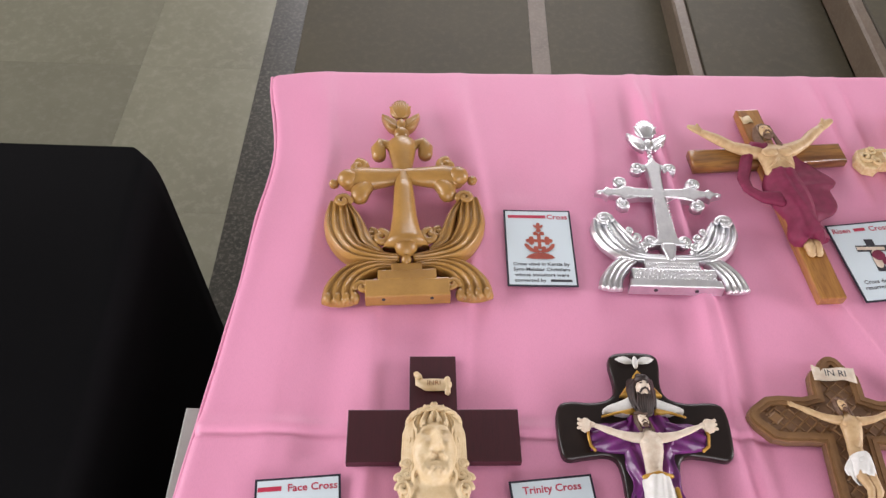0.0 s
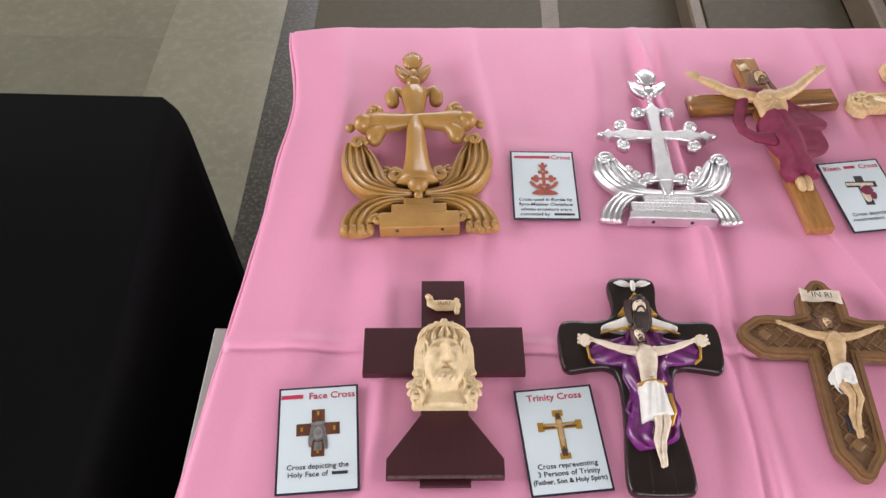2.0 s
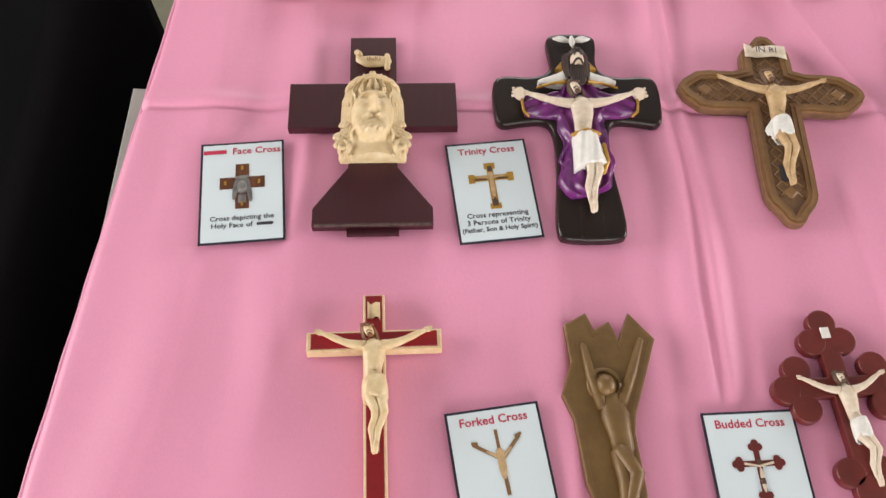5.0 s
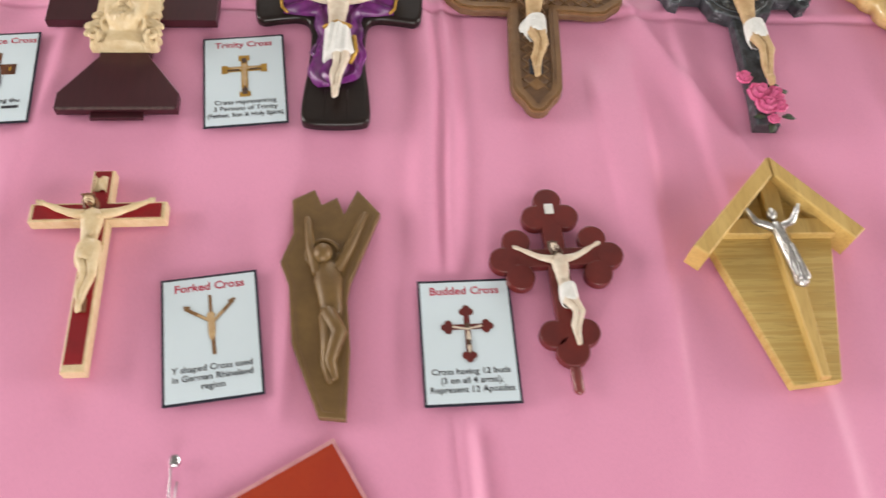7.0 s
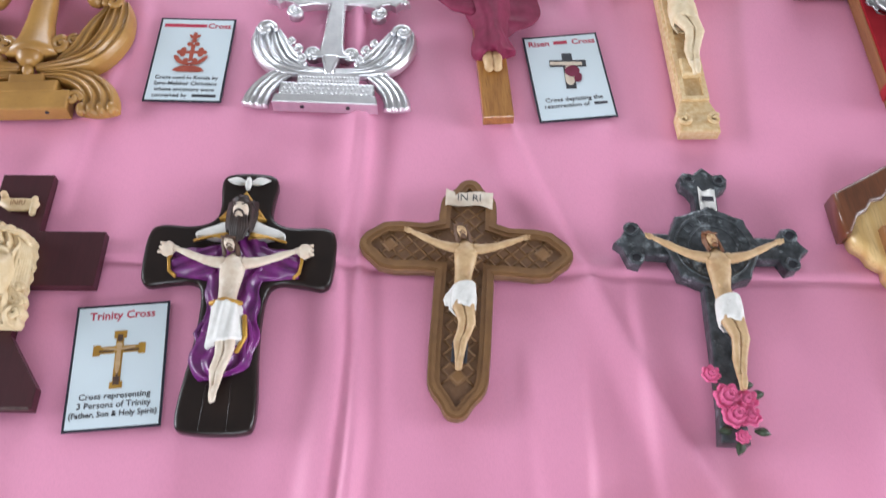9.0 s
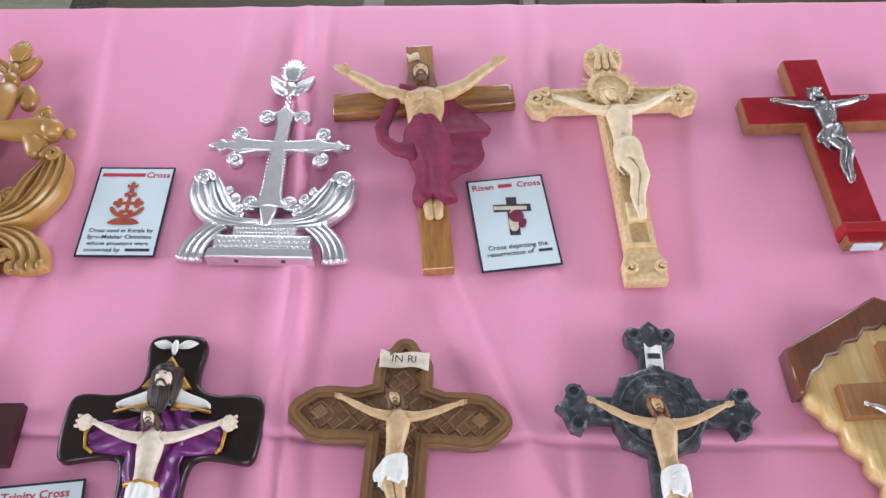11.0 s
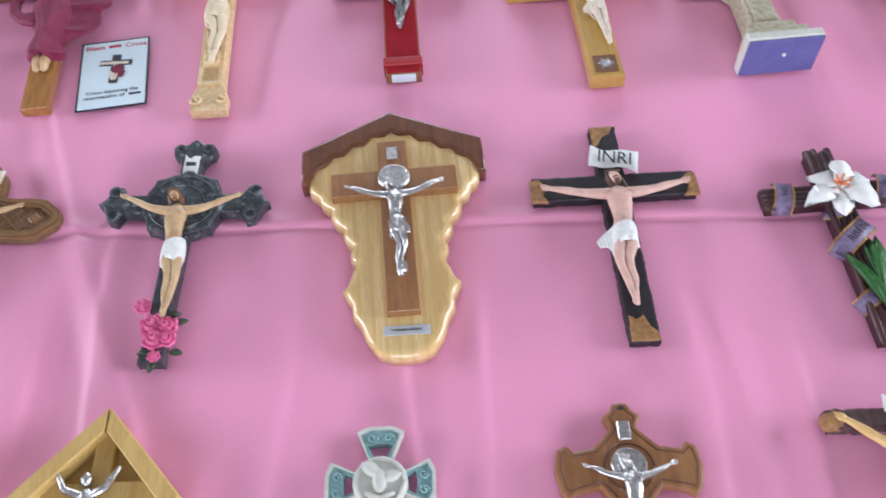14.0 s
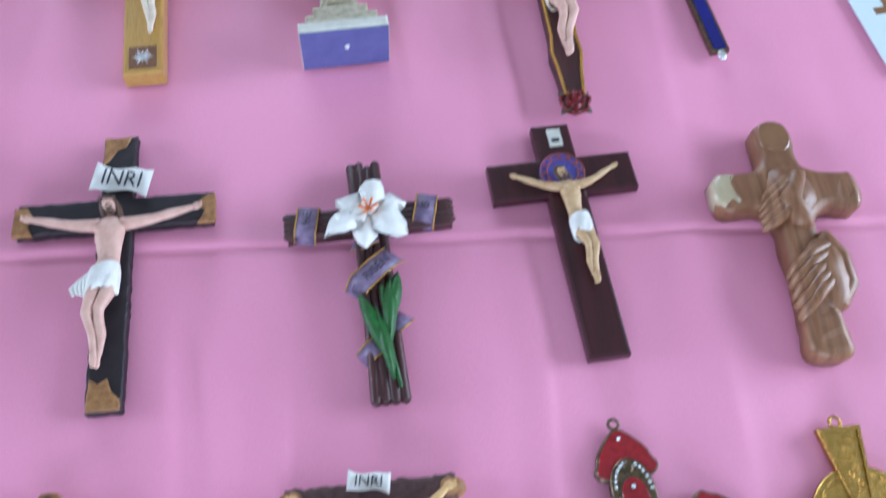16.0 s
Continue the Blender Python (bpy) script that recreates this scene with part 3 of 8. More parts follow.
def settle(ob, h0, h1, stretch=1.0):
    """Thins a thing's body from h0 to h1 and lets all that sits on it down with it."""
    for q in ob.children_recursive:
        if q.location.z > h0 * 0.7:
            q.location.z -= h0 - h1
            continue
        for v in q.data.vertices:
            v.co.z = v.co.z * h1 / h0 if v.co.z < h0 else v.co.z - h0 + h1
    ob.scale.y *= stretch


def rose(bm, c, r, mi):
    """A moulded blossom: one skin with rings of overlapping petals round a bud."""
    n, rings = 30, []
    for i in range(1, 13):
        k = i / 12
        layer = min(2, int(k * 3))
        q = k * 3 - layer if k < 1 else 1
        ring = []
        for j in range(n):
            a = 2 * math.pi * j / n
            edge = abs(math.cos((1.5 + layer) * a + 1.3 * layer + c[0] * 90)) if layer else 0.7
            rr = r * k * (1 + 0.30 * (edge - 0.5) * k) * (1 + 0.10 * noise.noise((c[0] * 300 + math.cos(a), c[1] * 300 + math.sin(a), k)))
            z = c[2] + r * (0.50 - 0.28 * layer - 0.20 * k * k + 0.48 * q * (0.3 + 0.7 * edge)) - (0.35 * r if k == 1 else 0)
            ring.append(bm.verts.new((c[0] + rr * math.cos(a), c[1] + rr * math.sin(a), z)))
        rings.append(ring)
    rings.append([bm.verts.new((c[0] + 0.7 * r * math.cos(2 * math.pi * j / n), c[1] + 0.7 * r * math.sin(2 * math.pi * j / n), c[2] - 0.7 * r)) for j in range(n)])
    for p, q in zip(rings, rings[1:]):
        for j in range(n):
            f = bm.faces.new((p[j - 1], p[j], q[j], q[j - 1]))
            f.material_index, f.smooth = mi, True
    for ring in (rings[0], rings[-1]):
        bm.faces.new(ring).material_index = mi


def leaf(bm, x, y, z, length, wide, rot, mi, arch=0.15):
    c, s = math.cos(radians(rot)), math.sin(radians(rot))
    rows = []
    for i in range(7):
        k = i / 6
        w = wide * math.sin(math.pi * min(k * 0.94 + 0.05, 1)) ** 0.8 / 2
        lz = z + arch * length * math.sin(math.pi * k)
        rows.append([bm.verts.new((x + length * k * c - q * w * s, y + length * k * s + q * w * c, lz + (0 if q else 0.0006) + lift)) for q, lift in ((-1, 0.0), (0, 0.001), (1, 0.0), (0, -0.0012))])
    for a, b in zip(rows, rows[1:]):
        for k in range(4):
            f = bm.faces.new((a[k - 1], a[k], b[k], b[k - 1]))
            f.material_index, f.smooth = mi, True


# ---- the setting ----
ZT = 0.7530  # where things lie on the cloth


def box(bm, x0, x1, y0, y1, z0, z1, mi=0):
    v = [bm.verts.new((x, y, z)) for z in (z0, z1) for x, y in ((x0, y0), (x1, y0), (x1, y1), (x0, y1))]
    for f in ((3, 2, 1, 0), (4, 5, 6, 7), (0, 1, 5, 4), (1, 2, 6, 5), (2, 3, 7, 6), (3, 0, 4, 7)):
        bm.faces.new([v[i] for i in f]).material_index = mi


def slab(name, x0, x1, y0, y1, z0, z1, mat, parent=None, label="", bev=0.004):
    bm = bmesh.new()
    prism(bm, [(x0, y0), (x1, y0), (x1, y1), (x0, y1)], z0, z1, bev)
    return part(name, bm, mat, parent, label)


def wall(name, along, at, lo, hi, thick, hole):
    """An added wall out of view with one opening for a lamp; along is the axis it runs on, at its inner face."""
    a, b, z0, z1 = hole
    bm = bmesh.new()
    for p, q, r, s in ((lo, a, 0, TOP), (b, hi, 0, TOP), (a, b, 0, z0), (a, b, z1, TOP)):
        d0, d1 = min(at, at + thick), max(at, at + thick)
        box(bm, *((p, q, d0, d1) if along == "x" else (d0, d1, p, q)), r - 0.02, s)
    return tagged(part(name, bm, PLASTER), "unseen wall added to enclose the set and hold its lamps", "wall", kind="structure")


floor = slab("floor", WEST - 0.3, EAST + 0.3, SOUTH - 0.3, NORTH + 0.3, -0.1, -0.006, TREAD)
tagged(floor, "grey-green polished stone floor with a dark strip", "floor", kind="structure")
# Ceiling added out of view; its grey keeps reflections in dark things low.
ceiling = slab("ceiling", WEST - 0.3, EAST + 0.3, SOUTH - 0.3, NORTH + 0.3, TOP, TOP + 0.15, CEILING)
tagged(ceiling, "unseen grey ceiling added to limit bounced light", "ceiling", kind="structure")
wall("unseen_wall_west", "y", WEST, SOUTH, NORTH, -0.25, (-0.9, 2.1, 1.0, 3.2))
wall("unseen_wall_east", "y", EAST, SOUTH, NORTH, 0.25, (-1.1, 1.9, 1.0, 3.2))
wall("unseen_wall_south", "x", SOUTH, WEST, EAST, -0.25, (-0.9, 2.7, 0.8, 3.2))
wall("unseen_wall_north", "x", NORTH, WEST, EAST, 0.25, (-1.2, 2.4, 1.3, 3.3))

# steps that climb to the right behind the table
RISE, FIRST = 0.13, (0.655, 1.14, 1.65, 2.15, 2.65)
steps = new("steps")
tagged(steps, "broad olive stone steps with brown risers", "steps", kind="structure")
for i, x in enumerate(FIRST):
    x1 = FIRST[i + 1] if i + 1 < len(FIRST) else EAST
    slab("riser", x + 0.006, x1 + 0.02 if x1 < EAST else EAST, 1.36, NORTH, i * RISE - (0.006 if i == 0 else 0), (i + 1) * RISE - 0.026, RISER, steps, "brown stone riser")
    slab("tread", x + 0.034, x1 + 0.004 if x1 < EAST else EAST, 1.34, NORTH, (i + 1) * RISE - 0.025, (i + 1) * RISE, TREAD, steps, "olive stone tread", 0.004)
    slab("nosing", x - 0.012, x + 0.032, 1.34, NORTH, (i + 1) * RISE - 0.025, (i + 1) * RISE + 0.003, RISER, steps, "worn brown stone edge", 0.007)

# ---- tables and cloths ----
TX0, TX1, SEAM_Y, TY0, TY1 = -0.380, 2.75, 0.483, -0.62, 1.193


def trestle(name, x0, x1, y0, y1, label):
    ob = new(name)
    tagged(ob, label, "table", "display tables")
    slab("tabletop", x0, x1, y0, y1, 0.695, 0.7345, GREY_METAL, ob, "", 0.003)
    for x in (x0 + 0.06, x1 - 0.06):
        for y in (y0 + 0.06, y1 - 0.06):
            bm = bmesh.new()
            box(bm, x - 0.016, x + 0.016, y - 0.016, y + 0.016, 0, 0.695)
            part("leg", bm, STEEL, ob)
    return ob


trestle("display_table", TX0 + 0.016, TX1, SEAM_Y + 0.047, TY1 - 0.006, "grey table under the back half of the pink cloth")
trestle("display_table", TX0 - 0.054, TX1, TY0 + 0.02, SEAM_Y + 0.042, "grey table whose bare corner shows beside the cloth")

# long folds: x at the back, x at the front, where it starts and ends, width, height
FOLDS = [
    (0.234, 0.316, 1.30, 0.50, 0.014, 0.0075), (0.268, 0.318, 1.30, -0.62, 0.018, 0.0065), (-0.085, -0.030, 1.30, 0.86, 0.028, 0.0045),
    (0.152, 0.142, 1.30, 0.92, 0.026, 0.0045), (-0.187, -0.200, 0.70, 0.05, 0.030, 0.0050), (-0.057, -0.062, 0.78, 0.56, 0.026, 0.0045),
    (0.127, 0.130, 0.20, -0.4, 0.028, 0.0050), (0.312, 0.326, 0.45, -0.62, 0.013, 0.0065), (0.570, 0.566, 0.36, -0.1, 0.022, 0.0045),
    (0.462, 0.720, 0.74, 0.18, 0.022, 0.0050), (0.640, 0.665, 0.47, 0.16, 0.022, 0.0050), (0.515, 0.53, 0.36, 0.14, 0.028, 0.0045),
    (0.558, 0.620, 1.30, 0.62, 0.026, 0.0045), (0.606, 0.640, 1.30, 0.90, 0.018, 0.0045), (1.035, 1.017, 1.30, 0.14, 0.024, 0.0050),
    (1.114, 1.132, 0.34, -0.05, 0.016, 0.0060), (1.016, 1.044, 0.32, 0.13, 0.013, 0.0055), (0.890, 0.855, 0.34, 0.0, 0.024, 0.0045),
    (1.365, 1.380, 0.34, -0.1, 0.026, 0.0050), (1.402, 1.425, 0.34, 0.0, 0.018, 0.0045), (1.482, 1.490, 0.32, 0.0, 0.018, 0.0045),
    (1.770, 1.782, 1.30, 0.54, 0.016, 0.0055), (1.768, 1.770, 0.48, -0.1, 0.018, 0.0045), (1.628, 1.650, 0.92, 0.66, 0.028, 0.0045),
    (0.845, 0.800, 1.30, 0.62, 0.036, 0.0045), (-0.29, -0.31, 1.30, 0.45, 0.034, 0.0045), (-0.28, -0.33, 0.44, -0.4, 0.030, 0.0050),
    (1.19, 1.16, 1.30, 0.70, 0.040, 0.0045), (1.335, 1.32, 1.30, 1.02, 0.030, 0.0045), (2.0, 1.96, 1.30, 0.0, 0.038, 0.0045), (0.70, 0.74, 0.3, -0.5, 0.04, 0.0045),
]
# where things press the cloth flat: middle and half sizes
PRESSED = [(-0.262, 0.350, 0.064, 0.082), (0.053, 0.358, 0.066, 0.084), (0.053, 0.803, 0.056, 0.078), (0.567, 0.798, 0.068, 0.086), (0.05, -0.002, 0.068, 0.086), (0.333, -0.007, 0.06, 0.08), (0.10, -0.26, 0.18, 0.16)]


def cloth_height(x, y):
    h = 0.0
    for xa, xb, ya, yb, w, a in FOLDS:
        k = (ya - y) / (ya - yb)
        if -0.15 < k < 1.15:
            fade = min(1, max(0, (k + 0.15) / 0.25)) * min(1, max(0, (1.15 - k) / 0.35))
            cx = xa + (xb - xa) * k + 0.012 * noise.noise((xa * 9, y * 5, 1.3))
            d = (x - cx) / w
            if abs(d) < 3.2:
                side = 1 if math.sin(xa * 57) > 0 else -1
                e = d * side * (2.6 if d * side > 0 else 0.85)
                h += 1.35 * a * fade * (math.exp(-e * e) - 0.30 * math.exp(-((abs(d) - 1.9) ** 2) * 1.2))
    h *= 1.05 - 0.62 * min(1, max(0, (x - 0.55) / 0.5))
    h += 0.0032 * noise.noise((x * 6.4, y * 2.3, 0.2)) + 0.0014 * noise.noise((x * 20, y * 8, 4.0))
    for cx, cy, w, d in PRESSED:
        k = max(abs(x - cx) / w, abs(y - cy) / d)
        h *= 0.05 + 0.95 * min(1, max(0, (k - 0.95) / 0.35))
    s = y - SEAM_Y + 0.008 * (x + 0.40) - 0.003 * noise.noise((x * 6, 0, 9))
    k = 0.55 + 0.45 * math.exp(-max(x + 0.3, 0) / 0.5)
    h += k * (0.0052 * math.exp(-((s - 0.010) / 0.012) ** 2) - 0.0045 * math.exp(-(s / 0.0045) ** 2) * (1 if s < 0 else 1.0)) - 0.0014 * math.exp(-(s / 0.0035) ** 2)
    return h


def tablecloth():
    nx, ny, over = 620, 400, 16
    x0, x1, y0, y1 = TX0, TX1 + 0.01, TY0, TY1
    verts, faces = [], []
    for j in range(-over, ny + over + 1):
        for i in range(-over, nx + over + 1):
            u, v = i / nx, j / ny
            x, y = x0 + (x1 - x0) * min(max(u, 0), 1), y0 + (y1 - y0) * min(max(v, 0), 1)
            dx, dy = (min(i, 0) + max(i - nx, 0)), (min(j, 0) + max(j - ny, 0))
            reach = (0.005, 0.03)[dx > 0 or dy != 0]
            z = 0.748 + cloth_height(x, y) * (1 - 0.75 * min(1, max(0, (v - 0.955) / 0.045)))
            # round over the edge, then hang in shallow waves
            out = math.hypot(dx, dy)
            if out:
                k = min(out / 4, 1)
                bend = 0.012 * math.sin(k * math.pi / 2)
                fall = 0.012 * (1 - math.cos(k * math.pi / 2)) + max(out - 4, 0) * reach
                sway = (0.003 if dy > 0 else 0.010) * noise.noise((x * 7, y * 7, 2.0)) * min(out / 8, 1)
                x += dx / out * (bend + sway)
                y += dy / out * (bend + sway)
                z -= fall
            if dx <= 0 and u < 0.08:
                x += (0.012 * math.exp(-((y - 0.98) / 0.09) ** 2) - 0.022 * math.exp(-((y - 1.2) / 0.10) ** 2)) * (1 - max(u, 0) / 0.08) - 0.08 * max(0.75 - y, 0) * (1 - max(u, 0) / 0.08)
            y += 0.034 * (min(max(x, -0.4), 1.4) + 0.4) * max(v, 0) - 0.010 * math.exp(-((x + 0.42) / 0.05) ** 2) * max(v, 0) ** 8
            verts.append((x, y, z))
    w = nx + 2 * over + 1
    for j in range(ny + 2 * over):
        for i in range(nx + 2 * over):
            a = j * w + i
            faces.append((a, a + 1, a + w + 1, a + w))
    me = bpy.data.meshes.new("tablecloth")
    me.from_pydata(verts, [], faces)
    me.polygons.foreach_set("use_smooth", [True] * len(faces))
    me.materials.append(PINK)
    ob = new("tablecloth", me)
    return tagged(ob, "pink satin cloth with creases spread over two tables", "tablecloth")


pink_cloth = tablecloth()

# hem along the cloth's free side
bm = bmesh.new()
tube(bm, [(TX0 - 0.0135 - 0.08 * max(0.75 - y, 0) + 0.012 * math.exp(-((y - 0.98) / 0.09) ** 2) - 0.022 * math.exp(-((y - 1.2) / 0.10) ** 2), y, 0.735 + 0.0012 * math.sin(y * 60)) for y in [TY0 + (TY1 - TY0) * i / 60 for i in range(61)]], 0.0032, 0, 8)
part("hem", bm, PINK, pink_cloth, "stitched rolled hem")


def black_table():
    ob = new("draped_table")
    tagged(ob, "table draped to the floor in plain black cloth", "table", "display tables")
    x1, y1, x0, y0 = -0.595, 0.991, -2.9, -1.2
    slab("tabletop", x0 + 0.02, x1 - 0.02, y0 + 0.02, y1 - 0.02, 0.70, 0.742, GREY_METAL, ob)
    for x in (x0 + 0.1, x1 - 0.1):
        for y in (y0 + 0.1, y1 - 0.1):
            bm = bmesh.new()
            box(bm, x - 0.016, x + 0.016, y - 0.016, y + 0.016, 0, 0.70)
            part("leg", bm, STEEL, ob)
    # drape: rings from the top's outline down to the floor
    n, rings = 240, []
    for k in range(26):
        fall = k / 25
        out = 0.014 * math.sin(min(fall * 9, 1) * math.pi / 2) + 0.035 * fall
        z = 0.75 - 0.745 * max(fall - 0.02, 0) ** 1.0
        ring = []
        per = 2 * ((x1 - x0) + (y1 - y0))
        for i in range(n):
            s = per * i / n
            if s < y1 - y0:
                p, nn = (x1, y0 + s), (1, 0)
            elif s < y1 - y0 + x1 - x0:
                p, nn = (x1 - (s - (y1 - y0)), y1), (0, 1)
            elif s < 2 * (y1 - y0) + x1 - x0:
                p, nn = (x0, y1 - (s - (y1 - y0) - (x1 - x0))), (-1, 0)
            else:
                p, nn = (x0 + s - 2 * (y1 - y0) - (x1 - x0), y0), (0, -1)
            wave = out + 0.02 * fall * noise.noise((p[0] * 4, p[1] * 4, 0.5 + fall))
            skew = -0.030 * max(0, min(1, (y1 - p[1]) / 0.5)) if nn[0] == 1 else 0
            ring.append((p[0] + nn[0] * wave - skew, p[1] + nn[1] * wave, z + 0.0006 * noise.noise((p[0] * 20, p[1] * 20, 3))))
        rings.append(ring)
    bm = bmesh.new()
    vs = [[bm.verts.new(p) for p in ring] for ring in rings]
    for a, b in zip(vs, vs[1:]):
        for i in range(n):
            bm.faces.new((a[i - 1], a[i], b[i], b[i - 1]))
    bm.faces.new(vs[0])
    cloth = part("drape", bm, BLACK, ob, "plain black cloth", True)
    return ob


black_table()


# ---- floor pieces: stone tiles, the dark strip ----
def floor_pieces():
    tile_mesh = {}

    def piece(name, x0, x1, y0, y1, mat):
        key = (name, round(x1 - x0, 3), round(y1 - y0, 3))
        if key not in tile_mesh:
            bm = bmesh.new()
            prism(bm, rect(0, 0, x1 - x0 - 0.0004, y1 - y0 - 0.0004), -0.02, 0, 0.0002)
            ob = part(name, bm, mat, floor)
            tile_mesh[key] = ob.data
        else:
            ob = new(name, tile_mesh[key])
            ob.parent = floor
        ob.location = ((x0 + x1) / 2, (y0 + y1) / 2, 0.0)

    for j in range(8):
        y = -1.56 + 0.61 * j + 0.0
        for i in range(5):
            x = -1.063 - 0.61 * i
            piece("tile", x, x + 0.61, y, y + 0.61, TILE) if i else piece("tile", -1.063, -0.683, y, y + 0.61, TILE)
        piece("border_stone", -0.683, -0.575, y, y + 0.61, DARK_STRIP)
        piece("tile", -0.575, 0.19, y, y + 0.61, TREAD)
        piece("edge_stone", 0.19, 0.25, y, y + 0.61, RISER)
        piece("tile", 0.25, 0.70, y, y + 0.61, TREAD)
        for i in range(5):
            piece("tile", 0.70 + 0.61 * i, 1.31 + 0.61 * i, y, y + 0.61, TREAD) if y < 0.7 else None


floor_pieces()


# ---- printed cards ----
def card(x, y, rot, title, rows, emblem, label, name_bar=None):
    """A white card with a dark border: title, a small printed cross, a caption. In a row, a number stands for a bar that wide."""
    ob = thing("card", x, y, rot, label, "card", "printed cards between the crosses")
    W, H2 = 0.105, 0.1483
    bm = bmesh.new()
    # a sheet that lifts a little at its corners
    n, m = 8, 10
    grid = [[bm.verts.new(((i / n - 0.5) * W, (j / m - 0.5) * H2, 0.0008 + 0.0003 * (abs(i / n - 0.5) * 2) ** 3 * (abs(j / m - 0.5) * 2) ** 3)) for i in range(n + 1)] for j in range(m + 1)]
    low = [[bm.verts.new(v.co - Vector((0, 0, 0.0008))) for v in r] for r in grid]
    for j in range(m):
        for i in range(n):
            bm.faces.new((grid[j][i], grid[j][i + 1], grid[j + 1][i + 1], grid[j + 1][i]))
            bm.faces.new((low[j + 1][i], low[j + 1][i + 1], low[j][i + 1], low[j][i]))
    rim = [(0, i) for i in range(n)] + [(j, n) for j in range(m)] + [(m, n - i) for i in range(n)] + [(m - j, 0) for j in range(m)]
    for (a, b), (c, d) in zip(rim, rim[1:] + rim[:1]):
        bm.faces.new((grid[a][b], low[a][b], low[c][d], grid[c][d]))
    part("border", bm, NAVY, ob, "dark navy border")
    bm = bmesh.new()
    ring = rect(0, 0, W - 0.0056, H2 - 0.0056)
    n, m = 8, 10
    g = [[bm.verts.new(((i / n - 0.5) * (W - 0.0056), (j / m - 0.5) * (H2 - 0.0056), 0.00105 + 0.0002 * (abs(i / n - 0.5) * 2) ** 3 * (abs(j / m - 0.5) * 2) ** 3)) for i in range(n + 1)] for j in range(m + 1)]
    for j in range(m):
        for i in range(n):
            bm.faces.new((g[j][i], g[j][i + 1], g[j + 1][i + 1], g[j + 1][i]))
    sheet = part("sheet", bm, PAPER, ob, "white paper")
    zt = 0.0013
    w = sum(p if isinstance(p, float) else 0.0061 * len(p) for p in title)
    cx = -w / 2
    for p in title:
        k = p if isinstance(p, float) else 0.0061 * len(p)
        if isinstance(p, float):
            bar("title_bar", cx + k / 2 - 0.001, 0.0603, k - 0.003, 0.0058, CRIMSON_INK, ob, zt)
        else:
            lettering("title", p, 0.0134, CRIMSON_INK, ob, cx + k / 2, 0.060, zt, stretch=1.02, thick=0.00022)
        cx += k
    for i, row in enumerate(rows):
        yy = -0.039 - 0.0102 * i + 0.003 * (len(rows) - 2)
        w = sum(p if isinstance(p, float) else 0.0043 * len(p) for p in row)
        cx = -w / 2
        for p in row:
            k = p if isinstance(p, float) else 0.0043 * len(p)
            if isinstance(p, float):
                bar("caption_bar", cx + k / 2, yy, k - 0.002, 0.0042, INK, ob, zt)
            else:
                lettering("caption", p, 0.0088 if len(p) > 22 or len(rows) > 3 else 0.0099, INK, ob, cx + k / 2, yy, zt, thick=0.00016 if p[0] == "(" and len(p) > 22 else 0.00008)
            cx += k
    emblem(ob, zt)
    return ob


def flat_part(name, outlines, mat, parent, z, label=""):
    bm = bmesh.new()
    for i, o in enumerate(outlines):
        prism(bm, o, z + 0.00006 * i, z + 0.00016 + 0.00006 * i, 0.00004)
    return part(name, bm, mat, parent, label)


def emblem_face(ob, z):
    flat_part("emblem", [[(x, y - 0.026) for x, y in latin(0.066, 0.017, 0.056, 0.017, 0.038)]], WALNUT, ob, z, "small printed cross")
    flat_part("emblem_figure", [disc(0, 0.009, 0.010, 0.014), soften(rect(-0.009, 0.0, 0.006, 0.026, -6)), soften(rect(0.009, -0.002, 0.006, 0.030, 8)), rect(0, -0.012, 0.010, 0.012)], PEWTER, ob, z + 0.0004)
    flat_part("emblem_detail", [disc(0, 0.006, 0.006, 0.009), rect(0, 0.020, 0.018, 0.004, 6)], SILVER, ob, z + 0.0009)
    for cx, cy in ((0, 0.034), (-0.021, 0.012), (0.021, 0.012), (0, -0.019)):
        flat_part("emblem_mark", [rect(cx, cy, 0.003, 0.006)], GOLD_PAINT, ob, z + 0.0009)


def emblem_fork(ob, z):
    flat_part("emblem", [rect(0.002, -0.003, 0.0042, 0.038, 2), rect(0.0005, 0.026, 0.0036, 0.046, 1), rect(-0.013, 0.026, 0.0040, 0.034, 56), rect(0.013, 0.027, 0.0040, 0.034, -44), rect(-0.025, 0.0365, 0.0032, 0.007, 80), rect(0.0235, 0.040, 0.0032, 0.008, -70)], BROWN_RESIN, ob, z, "small printed forked cross")
    flat_part("emblem_figure", [soften(rect(0.001, 0.010, 0.008, 0.030)), disc(0.0005, 0.024, 0.0045), rect(-0.007, 0.022, 0.003, 0.016, 56), rect(0.008, 0.022, 0.003, 0.016, -44)], SKIN, ob, z + 0.0004)


